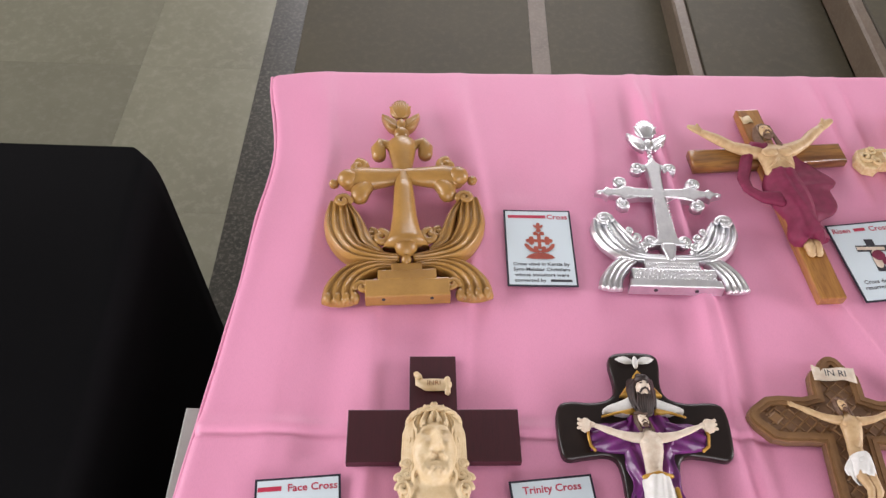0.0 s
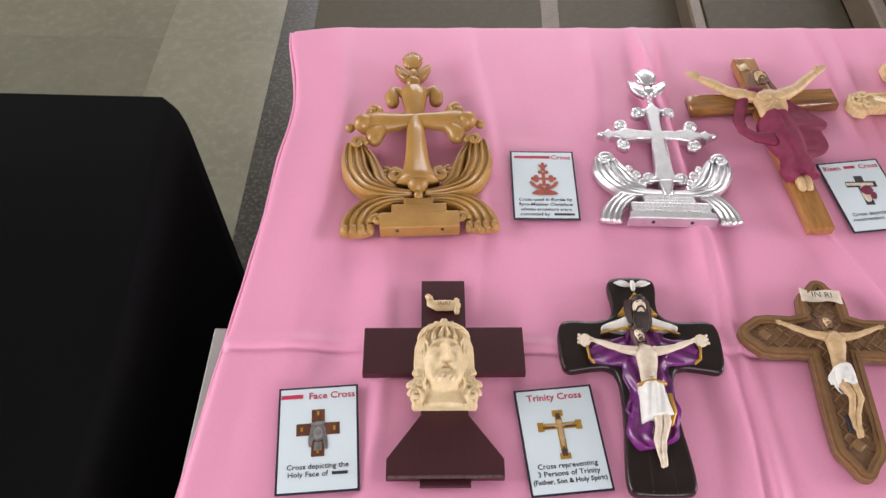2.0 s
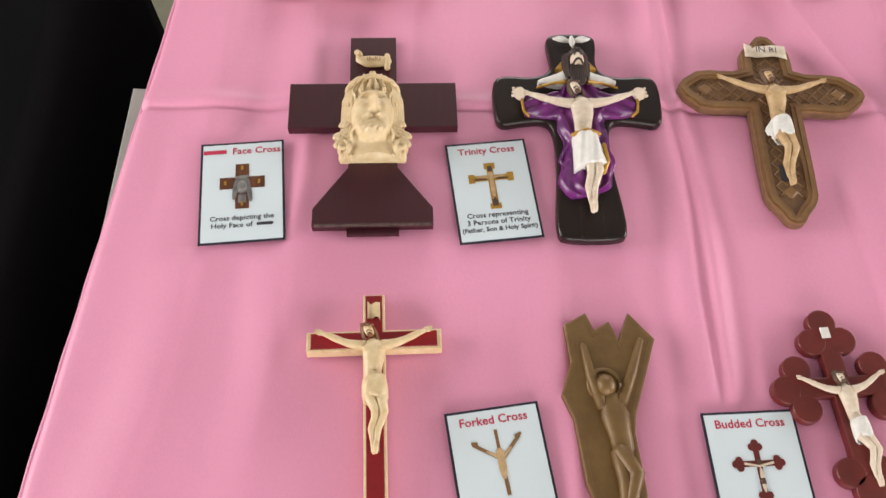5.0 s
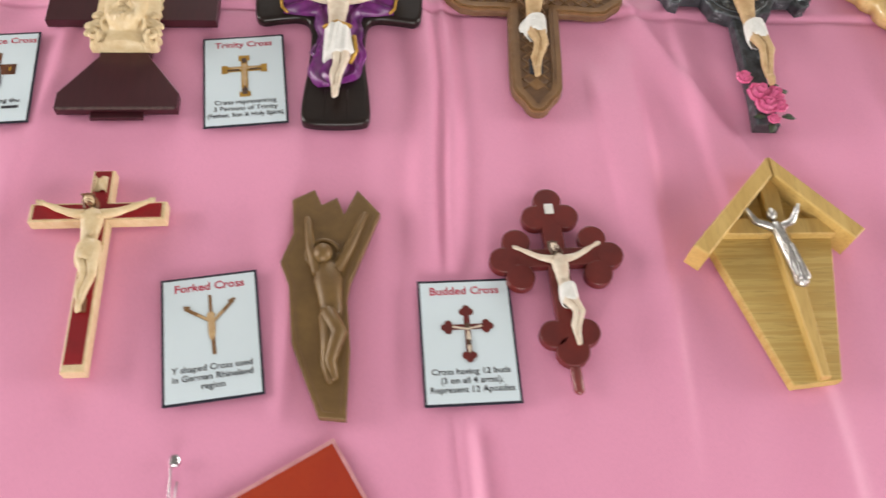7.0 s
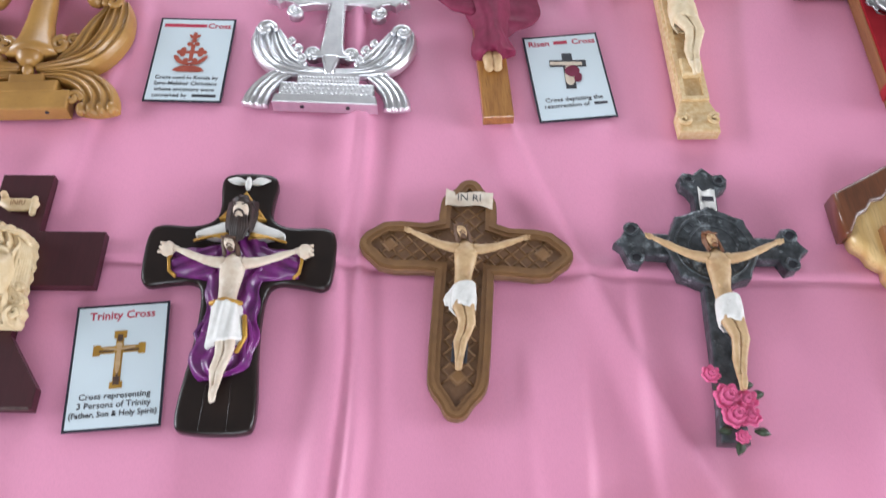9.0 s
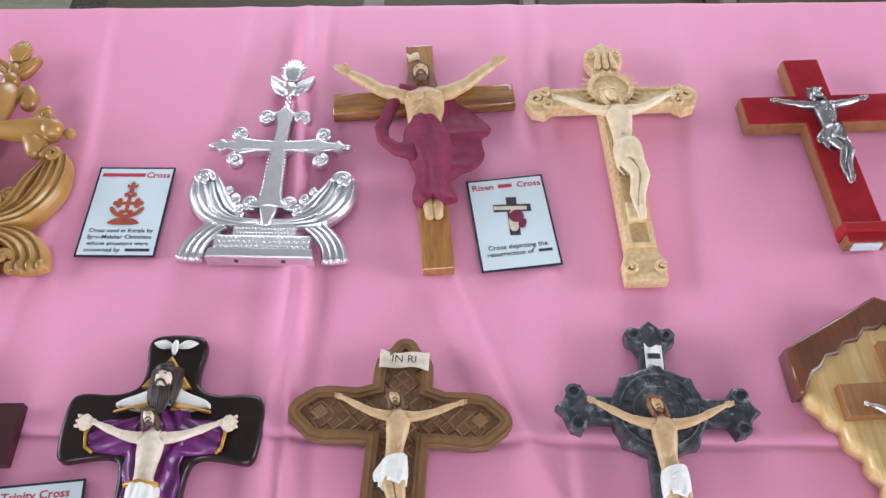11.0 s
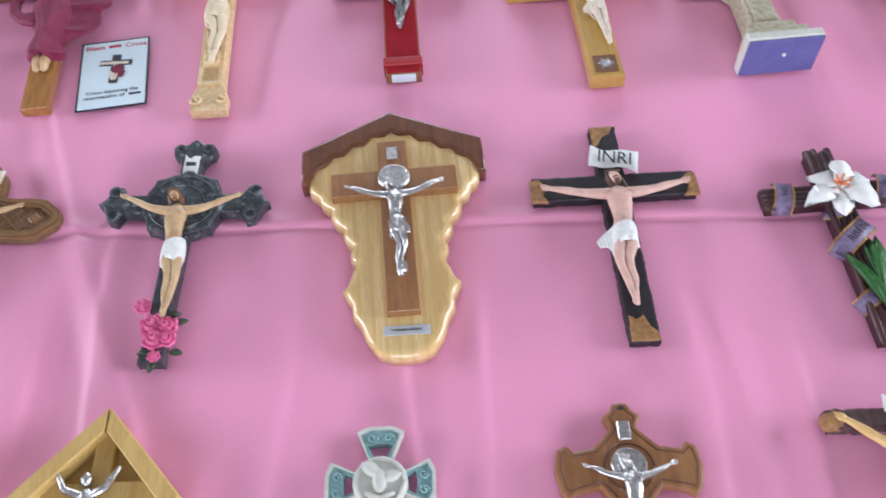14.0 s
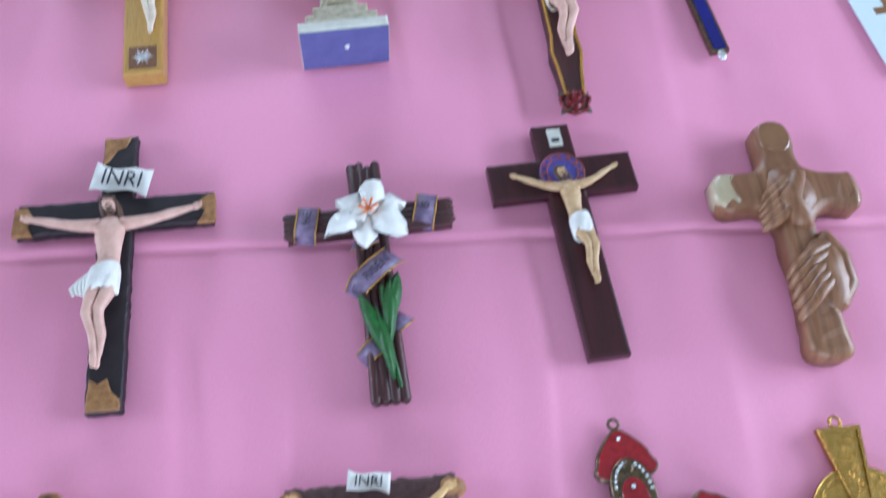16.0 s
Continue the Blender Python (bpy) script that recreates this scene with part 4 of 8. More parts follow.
def emblem_trinity(ob, z):
    o = [[(x, y - 0.027) for x, y in latin(0.066, 0.0085, 0.052, 0.0085, 0.045)]]
    for cx, cy, w, h in ((-0.025, 0.018, 0.008, 0.013), (0.025, 0.018, 0.008, 0.013), (0, 0.036, 0.014, 0.009), (0, -0.024, 0.014, 0.008)):
        o.append(rect(cx, cy, w, h))
    flat_part("emblem", o, GOLD_PAINT, ob, z, "small printed golden cross")
    flat_part("emblem_shade", [rect(0, 0.032, 0.006, 0.008), rect(0, -0.019, 0.007, 0.010), rect(0, -0.010, 0.0022, 0.012), rect(-0.014, 0.0165, 0.016, 0.0022), rect(0.014, 0.0165, 0.016, 0.0022)], HAIR, ob, z + 0.0003)
    flat_part("emblem_figure", [soften(rect(0, 0.004, 0.0055, 0.030)), rect(-0.009, 0.019, 0.018, 0.0026, -10), rect(0.009, 0.019, 0.018, 0.0026, 10), disc(0, 0.0225, 0.0035)], SKIN, ob, z + 0.0008)


def emblem_budded(ob, z):
    o = [[(x, y - 0.018) for x, y in latin(0.052, 0.0065, 0.040, 0.0065, 0.034)]]
    for cx, cy, dx, dy in ((0, 0.034, 0, 1), (-0.021, 0.016, -1, 0), (0.021, 0.016, 1, 0), (0, -0.018, 0, -1)):
        for a, b in ((4.2, 0), (0, 4.0), (0, -4.0)):
            o.append(disc(cx + (dx * a + dy * b) / 1000, cy + (dy * a + dx * b) / 1000, 0.0042, n=12))
    flat_part("emblem", o, OXBLOOD, ob, z, "small printed budded cross")
    flat_part("emblem_figure", [soften(rect(0.0005, -0.002, 0.0048, 0.026)), rect(-0.008, 0.0145, 0.017, 0.0024, -12), rect(0.008, 0.0145, 0.017, 0.0024, 12)], BONE_WHITE, ob, z + 0.0012)
    flat_part("emblem_hair", [disc(0, 0.017, 0.0032), rect(0.0005, -0.003, 0.0048, 0.006)], HAIR, ob, z + 0.0016)


def emblem_boat(ob, z):
    red = plain("brick_red_print", (0.42, 0.085, 0.045), (0.30, 0.05, 0.03), rough=0.5, bumps=0.05)
    o = [[(x, y - 0.004) for x, y in latin(0.030, 0.0055, 0.034, 0.0055, 0.016)]]
    o += [disc(x, y, 0.0038, n=12) for x, y in ((-0.017, 0.012), (0.017, 0.012), (-0.012, 0.0165), (0.012, 0.0165), (-0.012, 0.0075), (0.012, 0.0075), (-0.005, 0.026), (0.005, 0.026), (0, 0.032), (-0.006, -0.003), (0.006, -0.003))]
    o += [soften([(sd * x, y) for x, y in ((0.000, -0.012), (0.012, -0.011), (0.021, -0.003), (0.024, 0.006), (0.018, 0.005), (0.012, -0.004), (0.0, -0.007))], 1) for sd in (-1, 1)]
    o += [soften(mirrored([(0.024, -0.024), (0.016, -0.015), (0.004, -0.012)]), 1), rect(0, -0.021, 0.022, 0.006)]
    o += [soften(mirrored([(0.0015, 0.034), (0.007, 0.039), (0.008, 0.044), (0.003, 0.041)]), 1), disc(0, 0.0435, 0.003, 0.004, n=10)]
    flat_part("emblem", o, red, ob, z, "small printed red cross")


def emblem_risen(ob, z):
    flat_part("emblem", [[(x * 1.0 + y * 0.06, y - x * 0.08 - 0.022) for x, y in latin(0.062, 0.014, 0.05, 0.012, 0.044)]], INK, ob, z, "small printed cross")
    flat_part("emblem_figure", [rect(0, 0.022, 0.044, 0.006, -6), soften(rect(0.002, 0.002, 0.014, 0.036, -8))], BONE_WHITE, ob, z + 0.0004)
    flat_part("emblem_robe", [soften(rect(0.006, 0.008, 0.02, 0.018, 35)), soften(rect(0.012, -0.004, 0.01, 0.016, -20))], MAROON_ROBE, ob, z + 0.0008)


card(0.051, 0.801, 1.1, [0.062, "Cross"], [["Cross used in Kerala by"], ["Syro-Malabar Christians"], ["whose ancestors were"], ["converted by ", 0.034]], emblem_boat, "white printed card with navy border and red emblem")
card(0.567, 0.796, 8.8, ["Risen ", 0.022, " Cross"], [["Cross depicting the"], ["resurrection of ", 0.02]], emblem_risen, "white printed card beside the maroon-robed crucifix")
card(-0.262, 0.350, 6.0, [0.032, " Face Cross"], [["Cross depicting the"], ["Holy Face of ", 0.022]], emblem_face, "white printed card with a brown face cross")
card(0.053, 0.358, 7.3, ["Trinity Cross"], [["Cross representing"], ["3 Persons of Trinity"], ["(Father, Son & Holy Spirit)"]], emblem_trinity, "white printed card with a golden cross")
card(0.054, 0.001, 9.0, ["Forked Cross"], [["Y shaped Cross used"], ["in German Rhineland"], ["region"]], emblem_fork, "white printed card beside the forked cross")
card(0.332, -0.001, 3.3, ["Budded Cross"], [["Cross having 12 buds"], ["(3 on all 4 arms);"], ["Represent 12 Apostles"]], emblem_budded, "white printed card beside the dark red cross")


# ---- row at the back ----
def bird(bm, y0):
    """A small bird seen from the front: raised wings and a fanned tail."""
    ball(bm, (0, y0 + 0.004, 0.015), (0.009, 0.015, 0.011), 0)
    ball(bm, (0, y0 + 0.041, 0.015), (0.018, 0.021, 0.008), 0, 14, 10)
    for k in range(-4, 5):
        tube(bm, [(k * 0.0012, y0 + 0.022, 0.019), (k * 0.0032, y0 + 0.044, 0.024 - 0.0007 * abs(k)), (k * 0.0042, y0 + 0.064 - 0.0010 * k * k, 0.018)], [0.0022, 0.0030, 0.0022], 0, 7)
    for s in (-1, 1):
        prism(bm, soften([(s * x2, y0 + y2) for x2, y2 in ((0.004, -0.010), (0.016, -0.008), (0.027, 0.008), (0.034, 0.034), (0.024, 0.030), (0.012, 0.020), (0.006, 0.020))], 1), 0.006, 0.020, 0.004, rounds=2, smooth=True)
        for k in range(3):
            tube(bm, [(s * (0.008 + 0.004 * k), y0 - 0.002 + 0.003 * k, 0.020), (s * (0.019 + 0.004 * k), y0 + 0.010 + 0.003 * k, 0.020), (s * (0.024 + 0.003 * k), y0 + 0.024 + 0.002 * k, 0.017)], [0.0026, 0.0024, 0.0014], 0, 6)


def boat_cross(x, y, rot, sx, sy, sz, mat, label):
    """A cross with scrolled arms that rises from a stepped base between two horns, with a bird on top."""
    ob = thing("standing_cross", x, y, rot, label, "cross", "crosses")

    def put(name, bm, lab=""):
        for v in bm.verts:
            v.co = Vector((v.co.x * sx, v.co.y * sy, v.co.z * sz))
        return part(name, bm, mat, ob, lab)

    bm = bmesh.new()
    for w, y0, y1, z1 in ((0.120, 0.0, 0.031, 0.025), (0.084, 0.027, 0.047, 0.0255), (0.045, 0.043, 0.059, 0.025)):
        prism(bm, rect(0, (y0 + y1) / 2, w, y1 - y0), 0, z1, 0.003, rounds=2)
    base = put("base", bm, "stepped base")
    # Ink discs on the base front paint the shade inside two holes.
    for s in (-1, 1):
        bm = bmesh.new()
        prism(bm, disc(s * 0.034, 0.0, 0.0028, n=10), -0.004, 0.004, 0.0005)
        for v in bm.verts:
            v.co = Vector((v.co.x * sx, -0.0006 - v.co.z * 0.12, 0.016 * sz + v.co.y))
        part("screw_hole_shade", bm, INK, base)
    for s in (-1, 1):
        bm = bmesh.new()
        ribbed(bm, [(s * 0.014, 0.060, 0.006), (s * 0.048, 0.060, 0.012), (s * 0.078, 0.047, 0.018), (s * 0.094, 0.026, 0.023), (s * 0.096, 0.004, 0.026)], 0.008, 0.026, 4, 0.0055, 32, 22, 0, 0.45, 0.006)
        for k in range(4):  # rolled toes
            ball(bm, (s * (0.0745 + 0.0128 * k), 0.007, 0.011), (0.0072, 0.010, 0.0105), 0, 10, 7)
        curl(bm, s * 0.064, 0.020, 0.018, 0.010, 0.005, 1.1, 0 if s > 0 else math.pi, s)
        put("foot_wing", bm)
        bm = bmesh.new()
        top = 0.180
        ribbed(bm, [(s * 0.010, 0.070, 0.006), (s * 0.045, 0.074, 0.011), (s * 0.078, 0.090, 0.018), (s * 0.097, 0.126, 0.0215), (s * 0.101, 0.160, 0.020), (s * 0.101, top, 0.015)], 0.010, 0.032, 4, 0.0055, 40, 30, 0, 0.5, 0.010)
        curl(bm, s * 0.094, top + 0.002, 0.024, 0.012, 0.0055, 1.1, 0 if s < 0 else math.pi, -s)
        # inner leaves
        ribbed(bm, [(s * 0.036, 0.082, 0.006), (s * 0.056, 0.102, 0.011), (s * 0.065, 0.130, 0.009), (s * 0.073, top - 0.024, 0.007), (s * 0.086, top + 0.002, 0.004)], 0.008, 0.030, 2, 0.005, 14, 18)
        curl(bm, s * 0.050, 0.116, 0.020, 0.010, 0.005, 1.1, math.pi / 2, s)
        put("horn", bm)
    bm = bmesh.new()
    tube(bm, [(0, 0.092, 0.013), (0, 0.106, 0.016), (0, 0.124, 0.019), (0, 0.150, 0.021), (0, 0.20, 0.022), (0, 0.236, 0.024)], [0.036, 0.030, 0.0225, 0.0185, 0.0155, 0.012], 0, 14, 1.0, False)
    tube(bm, [(0, 0.233, 0.024), (0, 0.258, 0.022), (0, 0.286, 0.022), (0, 0.306, 0.020), (0, 0.324, 0.016)], [0.012, 0.0165, 0.0215, 0.024, 0.010], 0, 14, 0.8)
    for s in (-1, 1):
        tube(bm, [(0, 0.233, 0.024), (s * 0.03, 0.231, 0.022), (s * 0.062, 0.230, 0.021), (s * 0.082, 0.228, 0.02)], [0.013, 0.0175, 0.022, 0.020], 0, 14, 0.85)
        ball(bm, (s * 0.086, 0.227, 0.026), 0.0165, 0)
        ball(bm, (s * 0.108, 0.224, 0.018), 0.0085, 0, 8, 6)
        curl(bm, s * 0.070, 0.254, 0.022, 0.0135, 0.0075, 1.1, math.pi / 2, s)
        tube(bm, [(s * 0.050, 0.224, 0.020), (s * 0.060, 0.212, 0.021), (s * 0.067, 0.202, 0.021), (s * 0.068, 0.192, 0.020)], [0.010, 0.0135, 0.0155, 0.0135], 0, 12)
        tube(bm, [(s * 0.048, 0.236, 0.020), (s * 0.062, 0.243, 0.020), (s * 0.074, 0.256, 0.020)], [0.012, 0.010, 0.007], 0, 10)
        tube(bm, [(s * 0.008, 0.286, 0.022), (s * 0.021, 0.306, 0.021), (s * 0.033, 0.310, 0.020), (s * 0.038, 0.298, 0.019), (s * 0.037, 0.282, 0.018)], [0.010, 0.008, 0.0105, 0.0125, 0.0115], 0, 12)
        curl(bm, s * 0.036, 0.106, 0.024, 0.013, 0.0065, 1.0, math.pi / 2, s)
    ball(bm, (0, 0.086, 0.027), (0.0170, 0.0180, 0.017), 0)
    ball(bm, (0, 0.065, 0.023), (0.0075, 0.009, 0.009), 0)
    ball(bm, (0, 0.334, 0.016), (0.013, 0.015, 0.013), 0)
    put("cross", bm, "scrolled cross")
    bm = bmesh.new()
    bird(bm, 0.352)
    put("bird", bm, "bird with raised wings")
    return ob


boat_cross(-0.145, 0.679, 4.4, 1.015, 1.03, 0.94, GOLDEN, "gold-brown lacquered carved cross on a stepped base")


def cast_cross(x, y, rot, label):
    """A flat cast cross with scrolled ends between two ribbed horns, on a stepped base, with a bird on top."""
    ob = thing("standing_cross", x, y, rot, label, "cross", "crosses")
    bm = bmesh.new()
    prism(bm, [(-0.069, 0.0), (0.069, 0.0), (0.066, 0.014), (-0.066, 0.014)], 0, 0.021, 0.0015)
    for w, y0, y1, z1 in ((0.124, 0.013, 0.036, 0.0185), (0.082, 0.034, 0.056, 0.0165)):
        prism(bm, rect(0, (y0 + y1) / 2, w, y1 - y0), 0, z1, 0.002, rounds=2)
    for row, (w, yy, zz) in enumerate(((0.116, 0.018, 0.0185), (0.116, 0.025, 0.0185), (0.108, 0.032, 0.0185), (0.074, 0.040, 0.0165), (0.074, 0.047, 0.0165))):
        for k in range(19):
            ball(bm, (w * (k / 18 - 0.5) + 0.002 * (row % 2), yy, zz - 0.0006), (0.0028, 0.0026, 0.0014), 0, 7, 5)
    base = part("base", bm, CHROME, ob, "stepped base with worn texture")
    # Two dark discs stand for the shaded holes in the front face.
    for sx in (-0.030, 0.030):
        bm = bmesh.new()
        prism(bm, disc(sx, 0.0, 0.0030, n=10), -0.004, 0.004, 0.0005)
        for v in bm.verts:
            v.co = Vector((v.co.x, -0.0006 - v.co.z * 0.12, 0.011 + v.co.y))
        part("screw_hole_shade", bm, INK, base)
    for s in (-1, 1):
        bm = bmesh.new()
        ribbed(bm, [(s * 0.052, 0.060, 0.007), (s * 0.070, 0.050, 0.013), (s * 0.084, 0.034, 0.015), (s * 0.092, 0.018, 0.017), (s * 0.094, 0.005, 0.018)], 0.006, 0.016, 4, 0.004, 32, 20, 0, 0.5, 0.003)
        part("foot_wing", bm, CHROME, ob)
        bm = bmesh.new()
        ribbed(bm, [(s * 0.006, 0.060, 0.006), (s * 0.040, 0.060, 0.009), (s * 0.066, 0.070, 0.015), (s * 0.084, 0.090, 0.019), (s * 0.094, 0.114, 0.020), (s * 0.096, 0.134, 0.016)], 0.008, 0.019, 4, 0.0045, 40, 30, 0, 0.5, 0.008)
        curl(bm, s * 0.094, 0.132, 0.016, 0.013, 0.0045, 1.2, 0 if s < 0 else math.pi, -s)
        ball(bm, (s * 0.094, 0.132, 0.015), (0.008, 0.007, 0.006), 0, 10, 7, 0.3)
        ribbed(bm, [(s * 0.034, 0.072, 0.005), (s * 0.052, 0.088, 0.009), (s * 0.062, 0.104, 0.008), (s * 0.072, 0.122, 0.007), (s * 0.078, 0.136, 0.004)], 0.006, 0.018, 2, 0.004, 14, 18)
        for cx, cy, r in ((0.048, 0.096, 0.008), (0.040, 0.080, 0.006), (0.058, 0.110, 0.006)):
            curl(bm, s * cx, cy, 0.015, r, 0.0032, 1.1, math.pi / 2, s)
        for k in range(14):
            q = k / 13
            ball(bm, (s * (0.066 + 0.026 * q ** 0.7), 0.070 + 0.056 * q ** 1.3, 0.0195), 0.0020, 0, 6, 4)
        part("horn", bm, CHROME, ob)
    bm = bmesh.new()
    right = [(0.026, 0.084), (0.017, 0.094), (0.0135, 0.120), (0.0110, 0.160), (0.0095, 0.184), (0.034, 0.183), (0.054, 0.178), (0.062, 0.184), (0.074, 0.187), (0.082, 0.182), (0.088, 0.189), (0.101, 0.193), (0.088, 0.197), (0.082, 0.204), (0.074, 0.199), (0.062, 0.202), (0.054, 0.208), (0.034, 0.203), (0.0095, 0.202), (0.0100, 0.236), (0.0135, 0.256), (0.006, 0.264), (0.0, 0.272)]
    prism(bm, mirrored(right), 0.003, 0.0175, 0.0025, rounds=2)
    prism(bm, rect(0, 0.2555, 0.056, 0.008), 0.003, 0.0150, 0.002, rounds=2)
    prism(bm, soften(mirrored([(0.006, 0.052), (0.008, 0.066), (0.012, 0.080), (0.010, 0.088)]), 1), 0.003, 0.019, 0.004, rounds=2, smooth=True)
    for s in (-1, 1):
        for cx, cy, st, sg in ((0.058, 0.217, -1.2, 1), (0.058, 0.169, 1.2, -1), (0.027, 0.250, -2.6, -1), (0.025, 0.092, -1.2, 1)):
            prism(bm, disc(s * cx, cy, 0.0105, n=18), 0.003, 0.0135, 0.002, rounds=2, smooth=True)
            curl(bm, s * cx, cy, 0.0135, 0.0105, 0.0036, 1.35, st if s > 0 else math.pi - st, sg * s)
            ball(bm, (s * cx, cy, 0.0150), 0.0034, 0, 8, 6)
        for k in range(13):
            ball(bm, (s * (0.013 - 0.0018 * k / 12), 0.104 + 0.0062 * k, 0.0172), 0.0015, 0, 6, 4)
            ball(bm, (s * (0.014 + 0.0030 * k), 0.1845, 0.0172), 0.0015, 0, 6, 4)
        ball(bm, (s * 0.094, 0.193, 0.013), (0.006, 0.0045, 0.005), 0, 8, 6)
    for cy, r in ((0.272, 0.0062), (0.282, 0.0050), (0.291, 0.0042)):
        ball(bm, (0, cy, 0.010), (r, r * 0.9, r), 0, 8, 6)
    part("cross", bm, CHROME, ob, "flat scrolled cross with beaded edges")
    bm = bmesh.new()
    bird(bm, 0.312)
    for v in bm.verts:
        v.co = Vector((v.co.x * 1.06, 0.294 + (v.co.y - 0.302), v.co.z * 0.72))
    part("bird", bm, CHROME, ob, "bird with raised wings")
    return ob


cast_cross(0.245, 0.710, 0.2, "shiny silver cast cross on a stepped base")


def scroll_sign(parent, cx, cy, z, w, h, mat, words="", size=0.012, rot=0.0, ink=None):
    """A small wavy title strip."""
    bm = bmesh.new()
    n = 10
    c, s = math.cos(radians(rot)), math.sin(radians(rot))
    rows = []
    for i in range(n + 1):
        k = i / n - 0.5
        zz = z + 0.0012 * math.sin(k * 7) + 0.001
        col = []
        for q, dz in ((-0.5, 0), (0.5, 0), (0.5, 0.0018), (-0.5, 0.0018)):
            px, py = k * w, q * h * (1 + 0.25 * (2 * abs(k)) ** 4) + 0.05 * h * math.sin(k * 9)
            col.append(bm.verts.new((cx + px * c - py * s, cy + px * s + py * c, zz + dz)))
        rows.append(col)
    for a, b in zip(rows, rows[1:]):
        for k in range(4):
            bm.faces.new((a[k - 1], a[k], b[k], b[k - 1])).smooth = True
    bm.faces.new(rows[0]), bm.faces.new(list(reversed(rows[-1])))
    ob = part("title_strip", bm, mat, parent, "small title strip")
    if words:
        lettering("letters", words, size, ink or INK, ob, cx, cy, z + 0.0046, rot)
    return ob


# gilt-brown cross with a robed figure
ob = thing("crucifix", 0.472, 0.702, 6.2, "varnished honey wood crucifix with a maroon-robed figure", "crucifix", "crosses")
bm = bmesh.new()
prism(bm, soften(rect(0, 0.210, 0.040, 0.42), 0), 0, 0.026, 0.003, rounds=2)
part("upright", bm, HONEY, ob)
bm = bmesh.new()
prism(bm, rect(0, 0.304, 0.262, 0.042), 0.001, 0.030, 0.009, rounds=4, smooth=True)
part("crossbar", bm, HONEY_ACROSS, ob, "rounded varnished bar")
scroll_sign(ob, -0.010, 0.392, 0.026, 0.018, 0.016, IVORY, rot=8)
bm = bmesh.new()
tube(bm, [(0.0, 0.352, 0.052), (0.0, 0.340, 0.055), (0.0, 0.325, 0.058), (0.0, 0.305, 0.058), (-0.002, 0.285, 0.052), (0, 0.262, 0.05)], [0.012, 0.027, 0.031, 0.029, 0.025, 0.027], 0, 18, 0.64)
ball(bm, (-0.001, 0.288, 0.066), (0.012, 0.014, 0.005), 0)
for s in (-1, 1):
    ball(bm, (s * 0.0135, 0.324, 0.075), (0.0150, 0.0110, 0.0065), 0, 12, 8)
    tube(bm, [(s * 0.004, 0.308, 0.076), (s * 0.013, 0.300, 0.073), (s * 0.022, 0.296, 0.064)], 0.003, 0, 6)
    tube(bm, [(s * 0.020, 0.338, 0.054), (s * 0.042, 0.344, 0.054), (s * 0.068, 0.357, 0.054), (s * 0.090, 0.376, 0.055), (s * 0.112, 0.391, 0.057)], [0.0145, 0.0135, 0.0105, 0.0105, 0.0075], 0, 12)
    tube(bm, [(s * 0.112, 0.391, 0.057), (s * 0.124, 0.400, 0.060), (s * 0.134, 0.404, 0.062)], [0.008, 0.0095, 0.006], 0, 10, 0.55)
    tube(bm, [(s * 0.116, 0.396, 0.060), (s * 0.119, 0.407, 0.064)], [0.004, 0.003], 0, 6)
    ball(bm, (s * 0.006, 0.134, 0.046), (0.0085, 0.018, 0.011), 0)
    ball(bm, (s * 0.006, 0.122, 0.044), (0.0075, 0.009, 0.007), 0)
ball(bm, (-0.002, 0.378, 0.066), (0.0125, 0.0165, 0.0145), 0, 14, 10)
tube(bm, [(-0.002, 0.384, 0.079), (-0.002, 0.376, 0.082)], [0.0018, 0.003], 0, 7)
ball(bm, (-0.002, 0.389, 0.058), (0.0165, 0.0135, 0.0150), 2, 12, 8, 0.2)
for s in (-1, 1):
    ball(bm, (-0.002 + s * 0.005, 0.382, 0.0775), (0.0026, 0.0014, 0.002), 2, 8, 6)
    for k in range(5):
        q = k / 4
        tube(bm, [(-0.002 + s * 0.004 * k * 0.6, 0.397 - 0.003 * q, 0.068 - 0.006 * q), (-0.002 + s * (0.011 + 0.004 * q), 0.390 - 0.004 * q, 0.068 - 0.008 * q), (-0.002 + s * (0.0135 + 0.005 * q), 0.372, 0.066 - 0.008 * q), (-0.002 + s * (0.014 + 0.006 * q), 0.354 + 0.002 * math.sin(k * 2), 0.068 - 0.006 * q), (-0.002 + s * (0.013 + 0.009 * q), 0.340 + 0.002 * math.sin(k * 3), 0.068 - 0.004 * q)], [0.003, 0.004, 0.0042, 0.004, 0.0025], 2, 7)
    tube(bm, [(-0.002 + s * 0.001, 0.374, 0.080), (-0.002 + s * 0.006, 0.370, 0.077), (-0.002 + s * 0.008, 0.364, 0.072)], 0.0022, 2, 6)
ball(bm, (-0.002, 0.363, 0.073), (0.0075, 0.0075, 0.0065), 2, 10, 7, 0.3)
skirt = spline([(0.282, -0.026, 0.028), (0.262, -0.034, 0.036), (0.232, -0.036, 0.040), (0.200, -0.030, 0.038), (0.170, -0.022, 0.032), (0.142, -0.022, 0.028), (0.120, -0.028, 0.034), (0.103, -0.028, 0.036), (0.094, -0.020, 0.028)], 36)


def skirt_place(u, v):
    y, a, b = skirt[int(v * 36 + 0.5)]
    y = 0.284 - (0.282 - y) * 0.76
    return (a + b) / 2 + (b - a) / 2 * u, y - 0.008 * u * (1 - v) + 0.004 * math.sin(u * 5 + v * 9) * v


